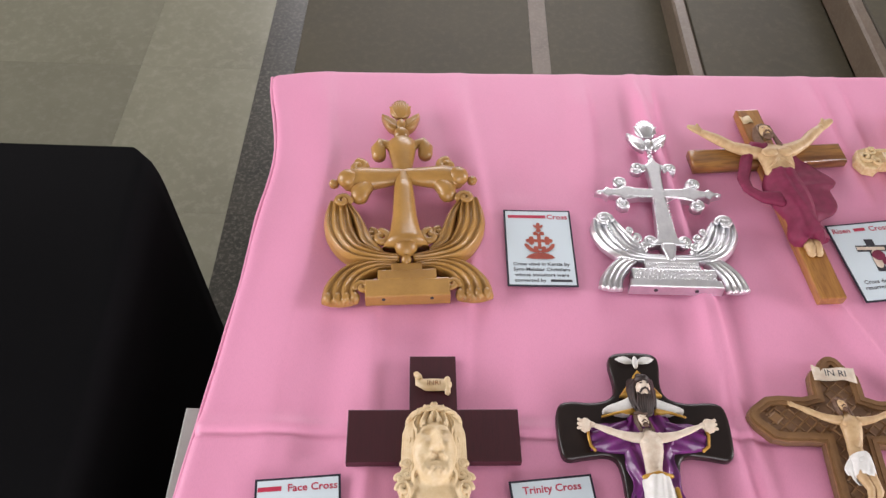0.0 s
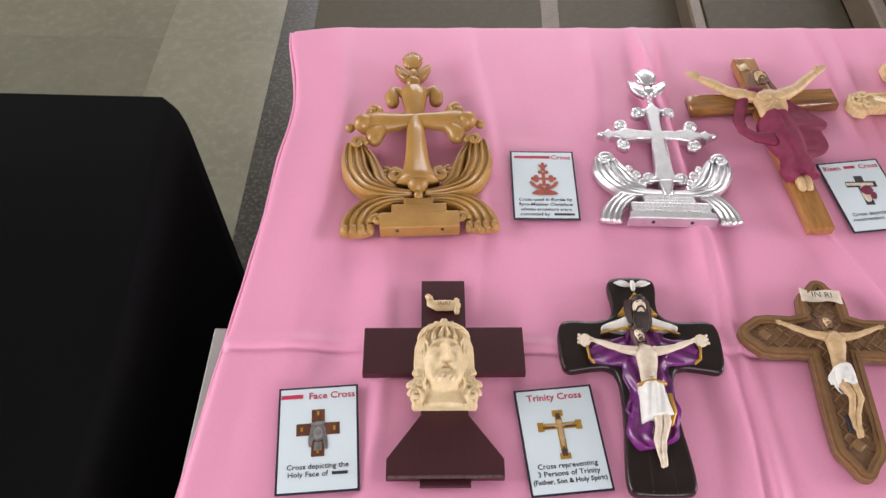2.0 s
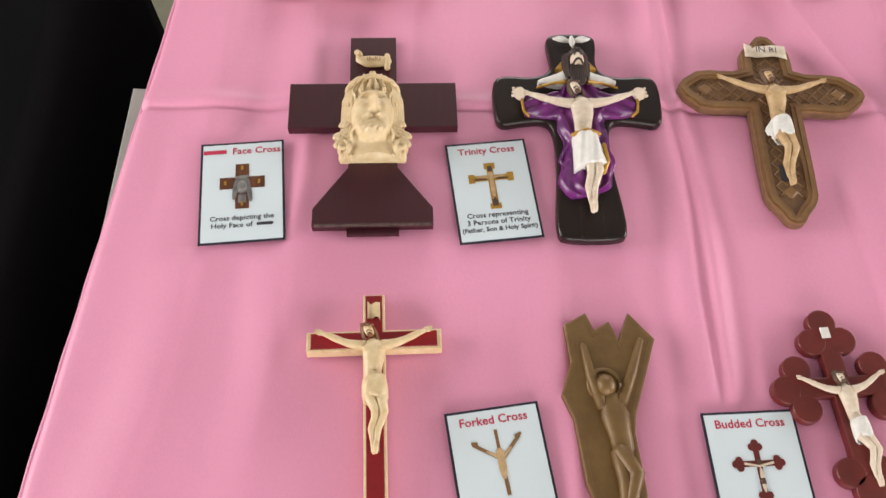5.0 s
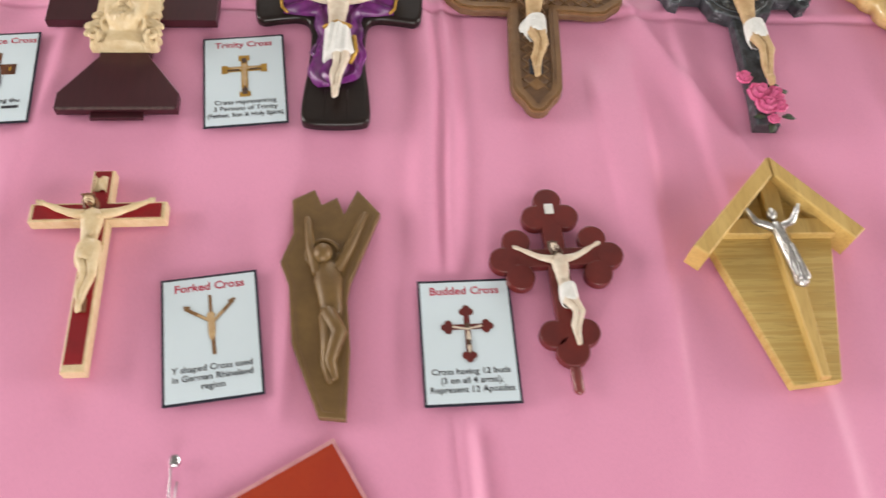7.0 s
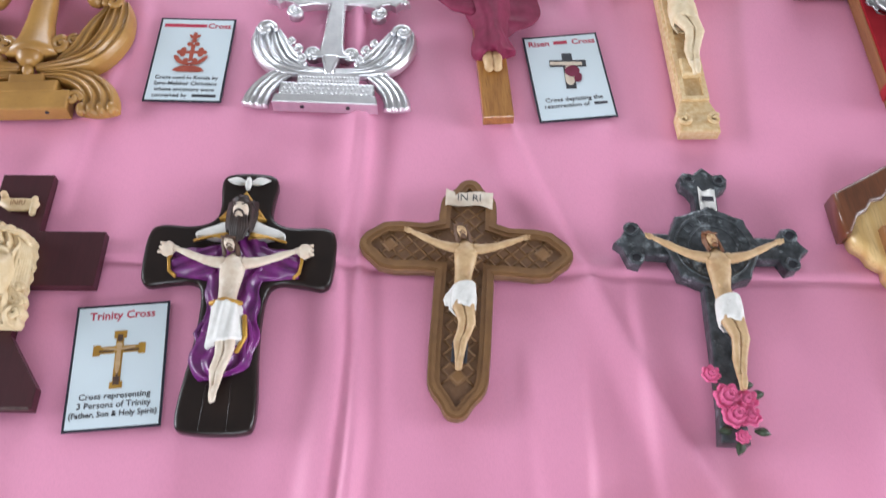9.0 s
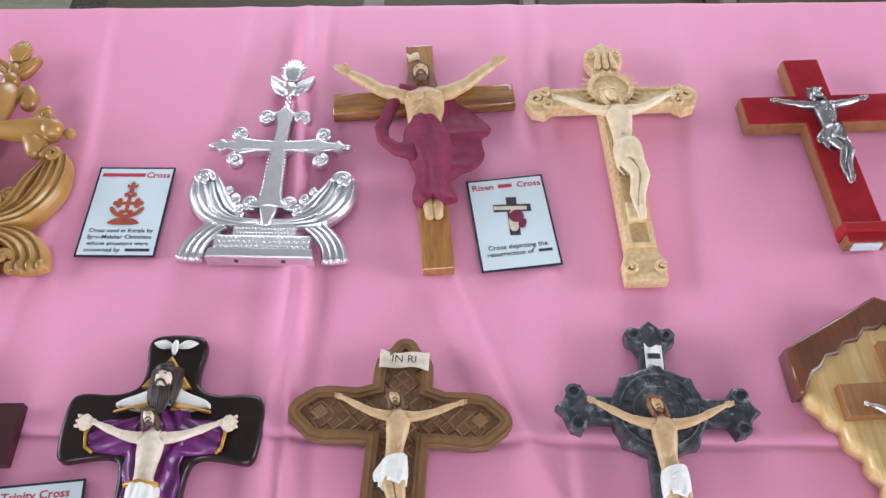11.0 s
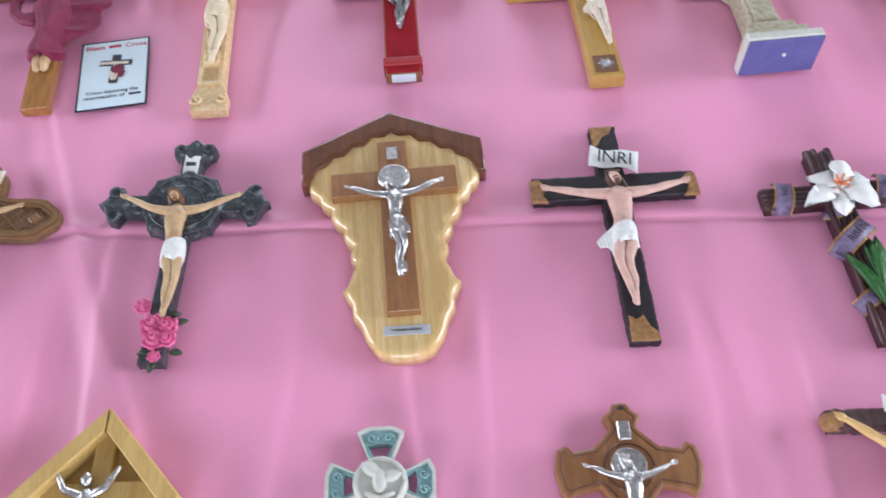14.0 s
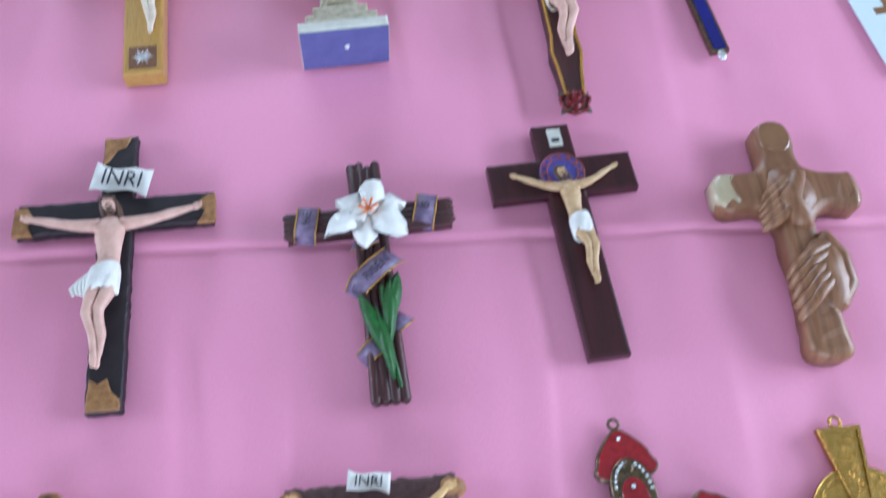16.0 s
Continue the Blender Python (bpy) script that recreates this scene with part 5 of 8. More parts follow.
def skirt_high(u, v, x, y):
    legs = 0.006 * math.exp(-((u + 0.35 - 0.5 * v) / 0.3) ** 2) + 0.008 * math.exp(-((u - 0.35 + 0.2 * v) / 0.3) ** 2)
    pleat = math.sin(u * 7 + v * 9 + 2 * math.sin(v * 5)) * 0.0019 * (0.3 + v) + math.sin(u * 15 - v * 8) * 0.0008
    return 0.032 + 0.038 * math.sqrt(max(0, 1 - u * u * 0.92)) + 0.005 * max(0, 1 - v * 8) + legs + pleat


relief(bm, skirt_place, skirt_high, 44, 36, 0.026, 1)
hem = spline([(0.024, 0.340), (0.050, 0.336), (0.074, 0.316), (0.094, 0.286), (0.092, 0.262), (0.084, 0.250), (0.080, 0.226), (0.066, 0.204), (0.044, 0.190), (0.026, 0.178)], 40)


def blown_place(u, v):
    hx, hy = hem[int(v * 40 + 0.5)]
    k = (u + 1) / 2
    ix, iy = 0.014, 0.336 - 0.150 * v
    return ix + (hx - ix) * k + 0.003 * math.sin(v * 21) * k, iy + (hy - iy) * k + 0.004 * k * math.sin(v * 15)


def blown_high(u, v, x, y):
    k = (u + 1) / 2
    return 0.054 - 0.012 * k + 0.0034 * math.sin(v * 15 + 1.5 * k) * (0.3 + k) + 0.001 * math.sin(v * 37 + 4 * k) - 0.008 * k ** 6


relief(bm, blown_place, blown_high, 20, 40, 0.030, 1)
for k in range(3):
    tube(bm, [(-0.012, 0.346 - 0.003 * k, 0.064), (-0.030, 0.352 - 0.004 * k, 0.060 - 0.002 * k), (-0.045 - 0.003 * k, 0.330, 0.052 - 0.002 * k), (-0.064 - 0.004 * k, 0.284, 0.046), (-0.064 - 0.002 * k, 0.262, 0.044), (-0.048, 0.246 - 0.004 * k, 0.046), (-0.022, 0.236 - 0.007 * k, 0.056)], [0.008, 0.010, 0.008, 0.007, 0.008, 0.008, 0.009], 1, 9)
for v in bm.verts:
    v.co = Vector((v.co.x * 0.92, v.co.y * 0.99 - 0.037, v.co.z * 0.72))
part("figure", bm, [SKIN, MAROON_ROBE, HAIR_LIGHT], ob, "painted figure in a maroon robe")
settle(ob, 0.030, 0.019, 0.985)

# ornate cream crucifix
ob = thing("crucifix", 0.731, 0.690, 3.8, "ornate cream resin crucifix with browned carving", "crucifix", "crosses")
bm = bmesh.new()
prism(bm, mirrored([(0.026, 0), (0.027, 0.03), (0.020, 0.05), (0.0215, 0.29), (0.022, 0.305), (0.085, 0.305), (0.098, 0.294), (0.116, 0.300), (0.124, 0.320), (0.116, 0.342), (0.098, 0.348), (0.085, 0.340), (0.022, 0.340), (0.020, 0.385), (0.028, 0.400), (0.026, 0.425), (0.014, 0.430), (0, 0.443)]), 0, 0.026, 0.004, rounds=2)
part("cross", bm, CREAM, ob)
bm = bmesh.new()
ring_plate(bm, mirrored([(0.018, 0.05), (0.018, 0.30)]), mirrored([(0.012, 0.056), (0.012, 0.294)]), 0.025, 0.031)
prism(bm, rect(0, 0.105, 0.024, 0.030), 0.024, 0.036, 0.002)
for s in (-1, 1):
    curl(bm, s * 0.108, 0.322, 0.028, 0.012, 0.0035, 1.3, 0, s)
    curl(bm, s * 0.094, 0.334, 0.028, 0.009, 0.003, 1.2, 1, -s)
    curl(bm, s * 0.094, 0.310, 0.028, 0.009, 0.003, 1.2, 2, s)
    curl(bm, s * 0.020, 0.018, 0.028, 0.009, 0.003, 1.2, 1, s)
    curl(bm, s * 0.020, 0.412, 0.028, 0.008, 0.003, 1.2, 1, s)
    tube(bm, [(s * 0.025, 0.338, 0.027), (s * 0.085, 0.338, 0.027)], 0.0028, 0, 7)
    tube(bm, [(s * 0.025, 0.307, 0.027), (s * 0.085, 0.307, 0.027)], 0.0028, 0, 7)
for k in range(22):
    a = 2 * math.pi * k / 22
    tube(bm, [(0.030 * math.cos(a), 0.338 + 0.030 * math.sin(a), 0.028), (0.043 * math.cos(a), 0.338 + 0.043 * math.sin(a), 0.028)], [0.0032, 0.001], 0, 6)
tube(bm, [(0.030 * math.cos(a), 0.338 + 0.030 * math.sin(a), 0.030) for a in [2 * math.pi * k / 24 for k in range(25)]], 0.004, 0, 8, 1.0, False)
prism(bm, disc(0, 0.338, 0.030), 0.024, 0.029, 0.001)
for k in range(3):
    tube(bm, [((k - 1) * 0.012, 0.385, 0.028), ((k - 1) * 0.010, 0.412, 0.030)], [0.006, 0.003], 0, 7)
part("carving", bm, CREAM, ob, "browned scrolls and halo")
figure(ob, 0.310, 0.160, 0.030, 0.185, 0.030, [CREAM_FIG, CREAM_FIG, CREAM], lean=0.004, label="pale cream figure")
settle(ob, 0.026, 0.018, 0.985)

# red felt-faced crucifix
ob = thing("crucifix", 1.0145, 0.753, 3.8, "wooden crucifix faced in red with a silver figure", "crucifix", "crosses")
bm = bmesh.new()
prism(bm, latin(0.334, 0.053, 0.212, 0.054, 0.233), 0, 0.021, 0.0012)
part("cross", bm, TEAK, ob, "brown wooden body")
bm = bmesh.new()
prism(bm, latin(0.332, 0.049, 0.208, 0.050, 0.233), 0.021, 0.0245, 0.001)
part("facing", bm, RED_VELVET, ob, "dark red facing")
bm = bmesh.new()
prism(bm, rect(0, 0.020, 0.058, 0.016), 0.002, 0.029, 0.003, rounds=2)
part("band", bm, RED_PLASTIC, ob, "red plastic band")
bm = bmesh.new()
prism(bm, rect(0, -0.001, 0.036, 0.003), 0.004, 0.018, 0.0005)
part("sticker", bm, PAPER, ob, "white sticker")
figure(ob, 0.248, 0.124, 0.012, 0.132, 0.0245, [PEWTER, PEWTER, PEWTER], sash=-0.6, label="cast pewter figure", slim=1.12, crisp=0.7)

# yellow varnished crucifix with four medals
ob = thing("crucifix", 1.315, 0.734, 4.4, "yellow varnished crucifix with medals on its ends", "crucifix", "crosses")
bm = bmesh.new()
prism(bm, latin(0.334, 0.050, 0.246, 0.046, 0.232), 0, 0.024, 0.004, rounds=3)
part("cross", bm, LIGHT_OAK, ob)
for cx, cy in ((0, 0.314), (-0.102, 0.232), (0.102, 0.232), (0, 0.026)):
    bm = bmesh.new()
    prism(bm, rect(cx, cy, 0.034, 0.036), 0.0238, 0.0252, 0.0005)
    md = part("medal_plate", bm, BROWN_MEDAL, ob, "brown square inlay")
    bm = bmesh.new()
    prism(bm, disc(cx, cy, 0.0058, n=16), 0.0252, 0.0264, 0.0005)
    for k in range(12):
        a = 2 * math.pi * k / 12
        tube(bm, [(cx + 0.005 * math.cos(a), cy + 0.005 * math.sin(a), 0.0256), (cx + (0.013 - 0.003 * (k % 2)) * math.cos(a), cy + (0.013 - 0.003 * (k % 2)) * math.sin(a), 0.0254)], [0.0012, 0.0004], 0, 6)
    part("medal", bm, SILVER, md, "bright round medal")
bm = bmesh.new()
prism(bm, disc(0, 0.240, 0.022), 0.0238, 0.0258, 0.0008)
part("halo", bm, BROWN_MEDAL, ob, "round brown halo medal")
scroll_sign(ob, 0, 0.283, 0.0245, 0.040, 0.018, WHITE)
bar("title_bar", 0, 0.283, 0.022, 0.006, INK, ob, 0.0285)
figure(ob, 0.226, 0.152, 0.030, 0.140, 0.026, [BONE_WHITE, BONE_WHITE, BONE_WHITE], lean=0.012, knees=-0.004, sash=-0.6, label="ivory-coloured figure", slim=0.92)

# standing cross with a praying bust, on its back
ob = thing("standing_cross", 1.567, 0.757, 5.5, "cream stone-effect cross on a slate-blue foot, lying down", "cross", "crosses")
bm = bmesh.new()
prism(bm, rect(0, 0.011, 0.118, 0.018), 0, 0.072, 0.003)
foot = part("foot", bm, OFF_WHITE, ob, "cream foot block")
bm = bmesh.new()
prism(bm, rect(0, 0.0, 0.116, 0.0035), 0.002, 0.070, 0.001)
sole = part("sole", bm, BLUE_BASE, foot, "slate-blue underside")
bm = bmesh.new()
prism(bm, disc(0.002, -0.0022, 0.0028, n=8), 0.038, 0.043, 0.0008)
part("plug", bm, WHITE, foot)
bm = bmesh.new()
prism(bm, rect(0, 0.033, 0.096, 0.022), 0, 0.060, 0.004, rounds=2)
prism(bm, rect(0, 0.055, 0.074, 0.022), 0, 0.052, 0.004, rounds=2)
part("plinth", bm, STONE_CREAM, ob, "stepped plinth")
bm = bmesh.new()
prism(bm, soften(mirrored([(0.030, 0.06), (0.024, 0.10), (0.022, 0.195), (0.080, 0.195), (0.104, 0.205), (0.110, 0.225), (0.104, 0.247), (0.080, 0.252), (0.030, 0.252), (0.030, 0.29), (0.034, 0.315), (0.020, 0.335), (0, 0.338)]), 1), 0, 0.040, 0.005, rounds=2)
prism(bm, rect(0, 0.13, 0.034, 0.10), 0.038, 0.043, 0.002)
part("cross", bm, STONE_CREAM, ob)
bm = bmesh.new()
for k in range(34):
    a = math.pi * (0.85 + 1.3 * k / 33)
    tube(bm, [(0.050 * math.cos(a), 0.242 + 0.042 * math.sin(a), 0.044), (0.060 * math.cos(a + 0.1), 0.242 + 0.050 * math.sin(a + 0.1), 0.056)], [0.008, 0.004], 0, 6)
tube(bm, [(0.060 * math.cos(a), 0.242 + 0.046 * math.sin(a), 0.054) for a in [math.pi * (0.8 + 1.4 * k / 20) for k in range(21)]], 0.007, 0, 8)
part("garland", bm, GOLD_PAINT, ob, "gilded garland")
bm = bmesh.new()
tube(bm, [(0, 0.215, 0.05), (0, 0.235, 0.056), (0, 0.258, 0.054)], [0.034, 0.032, 0.016], 0, 14, 0.6)
tube(bm, [(0.004, 0.246, 0.075), (0.006, 0.270, 0.080)], [0.013, 0.006], 1, 10)
ball(bm, (0, 0.285, 0.058), (0.016, 0.019, 0.017), 1)
ball(bm, (-0.004, 0.290, 0.052), (0.023, 0.026, 0.018), 2, 12, 8, 0.2)
part("figure", bm, [ROBE_BLUE, PALE_SKIN, HAIR], ob, "painted bust with folded arms")
ob.scale = (0.95, 0.90, 0.95)

# gold-trimmed dark crucifix with a rose at its foot
ob = thing("crucifix", 1.854, 0.655, 0.4, "dark brown gilt-edged crucifix with a red rose", "crucifix", "crosses")
outline = mirrored([(0.013, 0.03), (0.0165, 0.07), (0.021, 0.10), (0.018, 0.13), (0.022, 0.28), (0.10, 0.288), (0.122, 0.275), (0.138, 0.308), (0.122, 0.341), (0.10, 0.330), (0.022, 0.336), (0.026, 0.38), (0.034, 0.405), (0, 0.43)])
bm = bmesh.new()
prism(bm, outline, 0, 0.020, 0.003, rounds=2)
part("cross", bm, BARK, ob)
bm = bmesh.new()
tube(bm, [(x2, y2, 0.020) for x2, y2 in inset(list(reversed(outline)) if area(outline) < 0 else outline, 0.0015)] + [(outline[0][0], outline[0][1], 0.020)], 0.0022, 0, 6)
part("trim", bm, GOLD_PAINT, ob, "gilt edging")
bm = bmesh.new()
rose(bm, (0, 0.020, 0.018), 0.019, 0)
for a in (40, 140, 220, 320):
    leaf(bm, 0, 0.02, 0.012, 0.026, 0.014, a, 1)
part("rose", bm, [plain("dull_red_rose", (0.20, 0.015, 0.02), (0.10, 0.008, 0.012), 0.45, big=150), DARK_LEAF], ob, "dull red rose")
figure(ob, 0.305, 0.20, 0.02, 0.19, 0.02, [PALE_SKIN, BONE_WHITE, HAIR], label="painted figure")

# slim blue enamel pendant cross
ob = thing("pendant_cross", 2.068, 0.742, 6.4, "slim cobalt blue enamel cross with crystal tip", "cross", "crosses")
bm = bmesh.new()
prism(bm, latin(0.245, 0.026, 0.15, 0.026, 0.165), 0, 0.009, 0.002, rounds=2)
for v in bm.verts:
    v.co.y += 0.016
part("setting", bm, BRASS_DARK, ob, "silver-brown metal setting")
bm = bmesh.new()
prism(bm, [(x2, y2 + 0.020) for x2, y2 in latin(0.237, 0.017, 0.142, 0.017, 0.161)], 0.009, 0.0108, 0.001)
part("enamel", bm, COBALT, ob, "cobalt blue enamel")
bm = bmesh.new()
ball(bm, (0, 0.010, 0.006), (0.006, 0.010, 0.005), 0, 8, 6)
part("crystal_drop", bm, CRYSTAL, ob, "clear crystal drop")

# blank-looking corner of another card
ob = thing("card", 2.338, 0.800, 8.0, "white card lying on the cloth at the table's end", "card", "printed cards between the crosses")
bm = bmesh.new()
prism(bm, rect(0, 0, 0.105, 0.148), 0, 0.001, 0.0002)
part("sheet", bm, PAPER, ob)
bm = bmesh.new()
prism(bm, latin(0.06, 0.012, 0.048, 0.012, 0.04), 0.001, 0.0013, 0.0001)
part("emblem", bm, BROWN_RESIN, ob, "small printed brown cross")


# ---- middle row ----
# dark red cross with a carved face
ob = thing("standing_cross", -0.0965, 0.288, 2.1, "dark red wooden cross with a cream carved face", "cross", "crosses")
bm = bmesh.new()
prism(bm, mirrored([(0.074, 0.0), (0.074, 0.024), (0.031, 0.084), (0.031, 0.146), (0.110, 0.146), (0.110, 0.218), (0.031, 0.218), (0.031, 0.298)]), 0, 0.024, 0.0008)
cross = part("cross", bm, DARK_RED_WOOD, ob)
bm = bmesh.new()
prism(bm, rect(0, -0.004, 0.064, 0.010), 0, 0.010, 0.001)
part("foot_block", bm, DARK_RED_WOOD, ob)
bm = bmesh.new()
prism(bm, rect(0, 0.0006, 0.142, 0.004), 0.020, 0.0246, 0.0012)
part("worn_edge", bm, plain("chipped_edge", (0.10, 0.06, 0.055), (0.045, 0.02, 0.02), 0.6, big=140), cross, "chipped lower edge")
bm = bmesh.new()
tube(bm, [(-0.020, 0.266, 0.027), (-0.018, 0.256, 0.028), (-0.008, 0.252, 0.028), (0.006, 0.252, 0.028), (0.018, 0.252, 0.028)], [0.004, 0.007, 0.0095, 0.0095, 0.0085], 0, 10, 0.5)
tube(bm, [(0.019, 0.240, 0.028), (0.019, 0.260, 0.030)], 0.004, 0, 9)
tube(bm, [(-0.022, 0.268, 0.028), (-0.018, 0.262, 0.031)], 0.0042, 0, 9)
sc = part("scroll", bm, IVORY, ob, "small cream scroll")
lettering("letters", "INRI", 0.010, TEAK, sc, 0.001, 0.252, 0.0334)
bm = bmesh.new()
outline = spline([(0.040, 0.090), (0.044, 0.102), (0.042, 0.118), (0.038, 0.136), (0.039, 0.152), (0.039, 0.168), (0.038, 0.184), (0.0355, 0.197), (0.029, 0.207), (0.016, 0.212)], 70)


def head_place(u, v):
    w, y = outline[int(v * 70 + 0.5)]
    return u * w * (1 + 0.03 * math.sin(y * 420) * abs(u) ** 4), y + 0.004 * u * u * (v - 0.5) * 0


def mound(x, y, cx, cy, sx, sy):
    return math.exp(-((x - cx) / sx) ** 2 - ((y - cy) / sy) ** 2)


def head_high(u, v, x, y):
    """Heights of a carved head: long waved hair round a bearded face on a cut-off neck."""
    a = abs(x)
    hair = 0.020 + 0.034 * math.sqrt(max(0, 1 - u * u * 0.95)) + 0.0030 * math.sin(a * 620 + 1.6 * math.sin(y * 190 + a * 40)) + 0.0012 * math.sin(a * 1400 + 3 * math.sin(y * 260))
    rim = y
    y = y + 0.014
    oval = 1 - (x / 0.0270) ** 2 - ((y - 0.161) / 0.041) ** 2
    neck = 0.036 + 0.012 * math.sqrt(max(0, 1 - (x / 0.026) ** 2)) - 0.10 * max(0, 0.100 - rim)
    low = 1 / (1 + math.exp((rim - 0.112) * 600))
    inside = 1 / (1 + math.exp((a - 0.0225 - 0.10 * max(0, 0.125 - rim)) * 1100))
    z = hair * (1 - inside * low) + neck * inside * low
    face = 0.047 + 0.014 * math.sqrt(max(0, oval)) + (0.164 - y) * 0.02
    fade = 1 / (1 + math.exp(-oval * 22))
    face += 0.0150 * math.exp(-(x / 0.0038) ** 2) * min(1, max(0, (0.190 - y) / 0.024)) * (1 if y > 0.1600 else math.exp(-((y - 0.1600) / 0.0022) ** 2))
    face += 0.004 * mound(a, y, 0.0052, 0.1610, 0.003, 0.0028)
    face += 0.0042 * mound(a, y, 0.0105, 0.1915 - 0.05 * (a - 0.01), 0.008, 0.0022) - 0.0080 * mound(a, y, 0.0100, 0.1845, 0.0066, 0.0044) + 0.0056 * mound(a, y, 0.0104, 0.1838, 0.0040, 0.0020)
    face += 0.0030 * mound(a, y, 0.0150, 0.1690, 0.006, 0.006)
    face += 0.0060 * mound(a, y, 0.0065 + (0.152 - y) * 0.5, 0.1510, 0.0050, 0.0034) * (1 + 0.15 * math.sin(a * 1100))
    face -= 0.0060 * mound(x, y, 0, 0.1472, 0.0060, 0.0011)
    face += 0.0040 * mound(x, y, 0, 0.1443, 0.0055, 0.0018)
    face += (0.0085 * mound(x, y, 0, 0.1300, 0.0140, 0.0075) + 0.004 * mound(a, y, 0.0175, 0.138, 0.005, 0.010)) * (1 + 0.16 * math.sin(x * 900 + 2 * math.sin(y * 500)) + 0.10 * math.sin(y * 800 + x * 500))
    if oval > -0.3:
        z = z * (1 - fade) + max(face, 0.040) * fade
    return z


relief(bm, head_place, head_high, 110, 70, 0.022)
for s in (-1, 1):  # curls at the ends of the hair, twisted crown over the brow
    for cx, cy, r in ((0.037, 0.105, 0.0085), (0.033, 0.121, 0.0070), (0.041, 0.117, 0.0055), (0.034, 0.135, 0.0055)):
        curl(bm, s * cx, cy, 0.041, r, 0.0038, 1.3, 0 if s > 0 else math.pi, s)
    for k in range(6):  # waved locks beside the face
        q = k / 5
        tube(bm, [(s * (0.004 + 0.003 * k), 0.206 - 0.002 * q, 0.040 + 0.004 * (1 - q)), (s * (0.018 + 0.012 * q), 0.199 - 0.006 * q, 0.046 - 0.006 * q), (s * (0.026 + 0.010 * q), 0.176, 0.044 - 0.007 * q), (s * (0.025 + 0.012 * q), 0.150 + 0.003 * math.sin(3 * k), 0.043 - 0.007 * q), (s * (0.027 + 0.010 * q), 0.126, 0.042 - 0.007 * q), (s * (0.028 + 0.012 * q), 0.104 + 0.003 * math.sin(2 * k), 0.038 - 0.006 * q)], [0.0026, 0.0036, 0.0038, 0.0036, 0.0036, 0.0030], 0, 8)
for k in range(3):  # twisted band over the brow
    tube(bm, [(0.034 * math.sin(a), 0.188 + 0.016 * math.cos(a) + 0.0016 * math.sin(6 * a + 2.1 * k), 0.036 + 0.018 * math.cos(a) + 0.0022 * math.cos(6 * a + 2.1 * k)) for a in [-1.45 + 2.9 * i / 24 for i in range(25)]], 0.0026, 0, 7)
for v in bm.verts:  # the face turns a little aside
    v.co.x += 0.0035 * math.exp(-(v.co.x / 0.02) ** 2) * max(0, (v.co.z - 0.04) / 0.02) * math.exp(-((v.co.y - 0.15) / 0.05) ** 2)
part("figure", bm, IVORY, ob, "cream carved head with long wavy hair")
settle(ob, 0.024, 0.013, 1.030)

# black rounded cross with a purple-robed group
ob = thing("crucifix", 0.173, 0.272, 1.2, "black rounded crucifix with purple-robed painted figures", "crucifix", "crosses")
bm = bmesh.new()
prism(bm, soften(mirrored([(0.036, 0.0), (0.044, 0.012), (0.042, 0.05), (0.036, 0.10), (0.035, 0.160), (0.044, 0.182), (0.080, 0.178), (0.108, 0.172), (0.113, 0.200), (0.113, 0.248), (0.098, 0.258), (0.060, 0.254), (0.036, 0.262), (0.030, 0.280), (0.036, 0.318), (0.030, 0.330), (0.010, 0.333)]), 2), 0, 0.019, 0.006, rounds=3, smooth=True)
part("cross", bm, BLACK_GLOSS, ob)
bm = bmesh.new()
robe_edge = spline([(0.062, 0.024, 0.012), (0.070, 0.032, 0.026), (0.086, 0.035, 0.034), (0.108, 0.034, 0.036), (0.132, 0.028, 0.033), (0.155, 0.028, 0.031), (0.178, 0.032, 0.033), (0.200, 0.036, 0.040), (0.222, 0.030, 0.032), (0.236, 0.020, 0.020)], 48)


def robe_place(u, v):
    y, a, b = robe_edge[int(v * 48 + 0.5)]
    return (b if u > 0 else a) * u + 0.002 * math.sin(y * 160 + u * 3), y + 0.004 * u


def robe_high(u, v, x, y):
    return 0.019 + 0.011 * math.sqrt(max(0, 1 - u * u * 0.9)) + 0.0026 * math.sin(abs(u) * 12 + 1.8 * math.sin(y * 55) + u) * (1.2 - 0.5 * v) + 0.0007 * math.sin(y * 170 + u * 9)


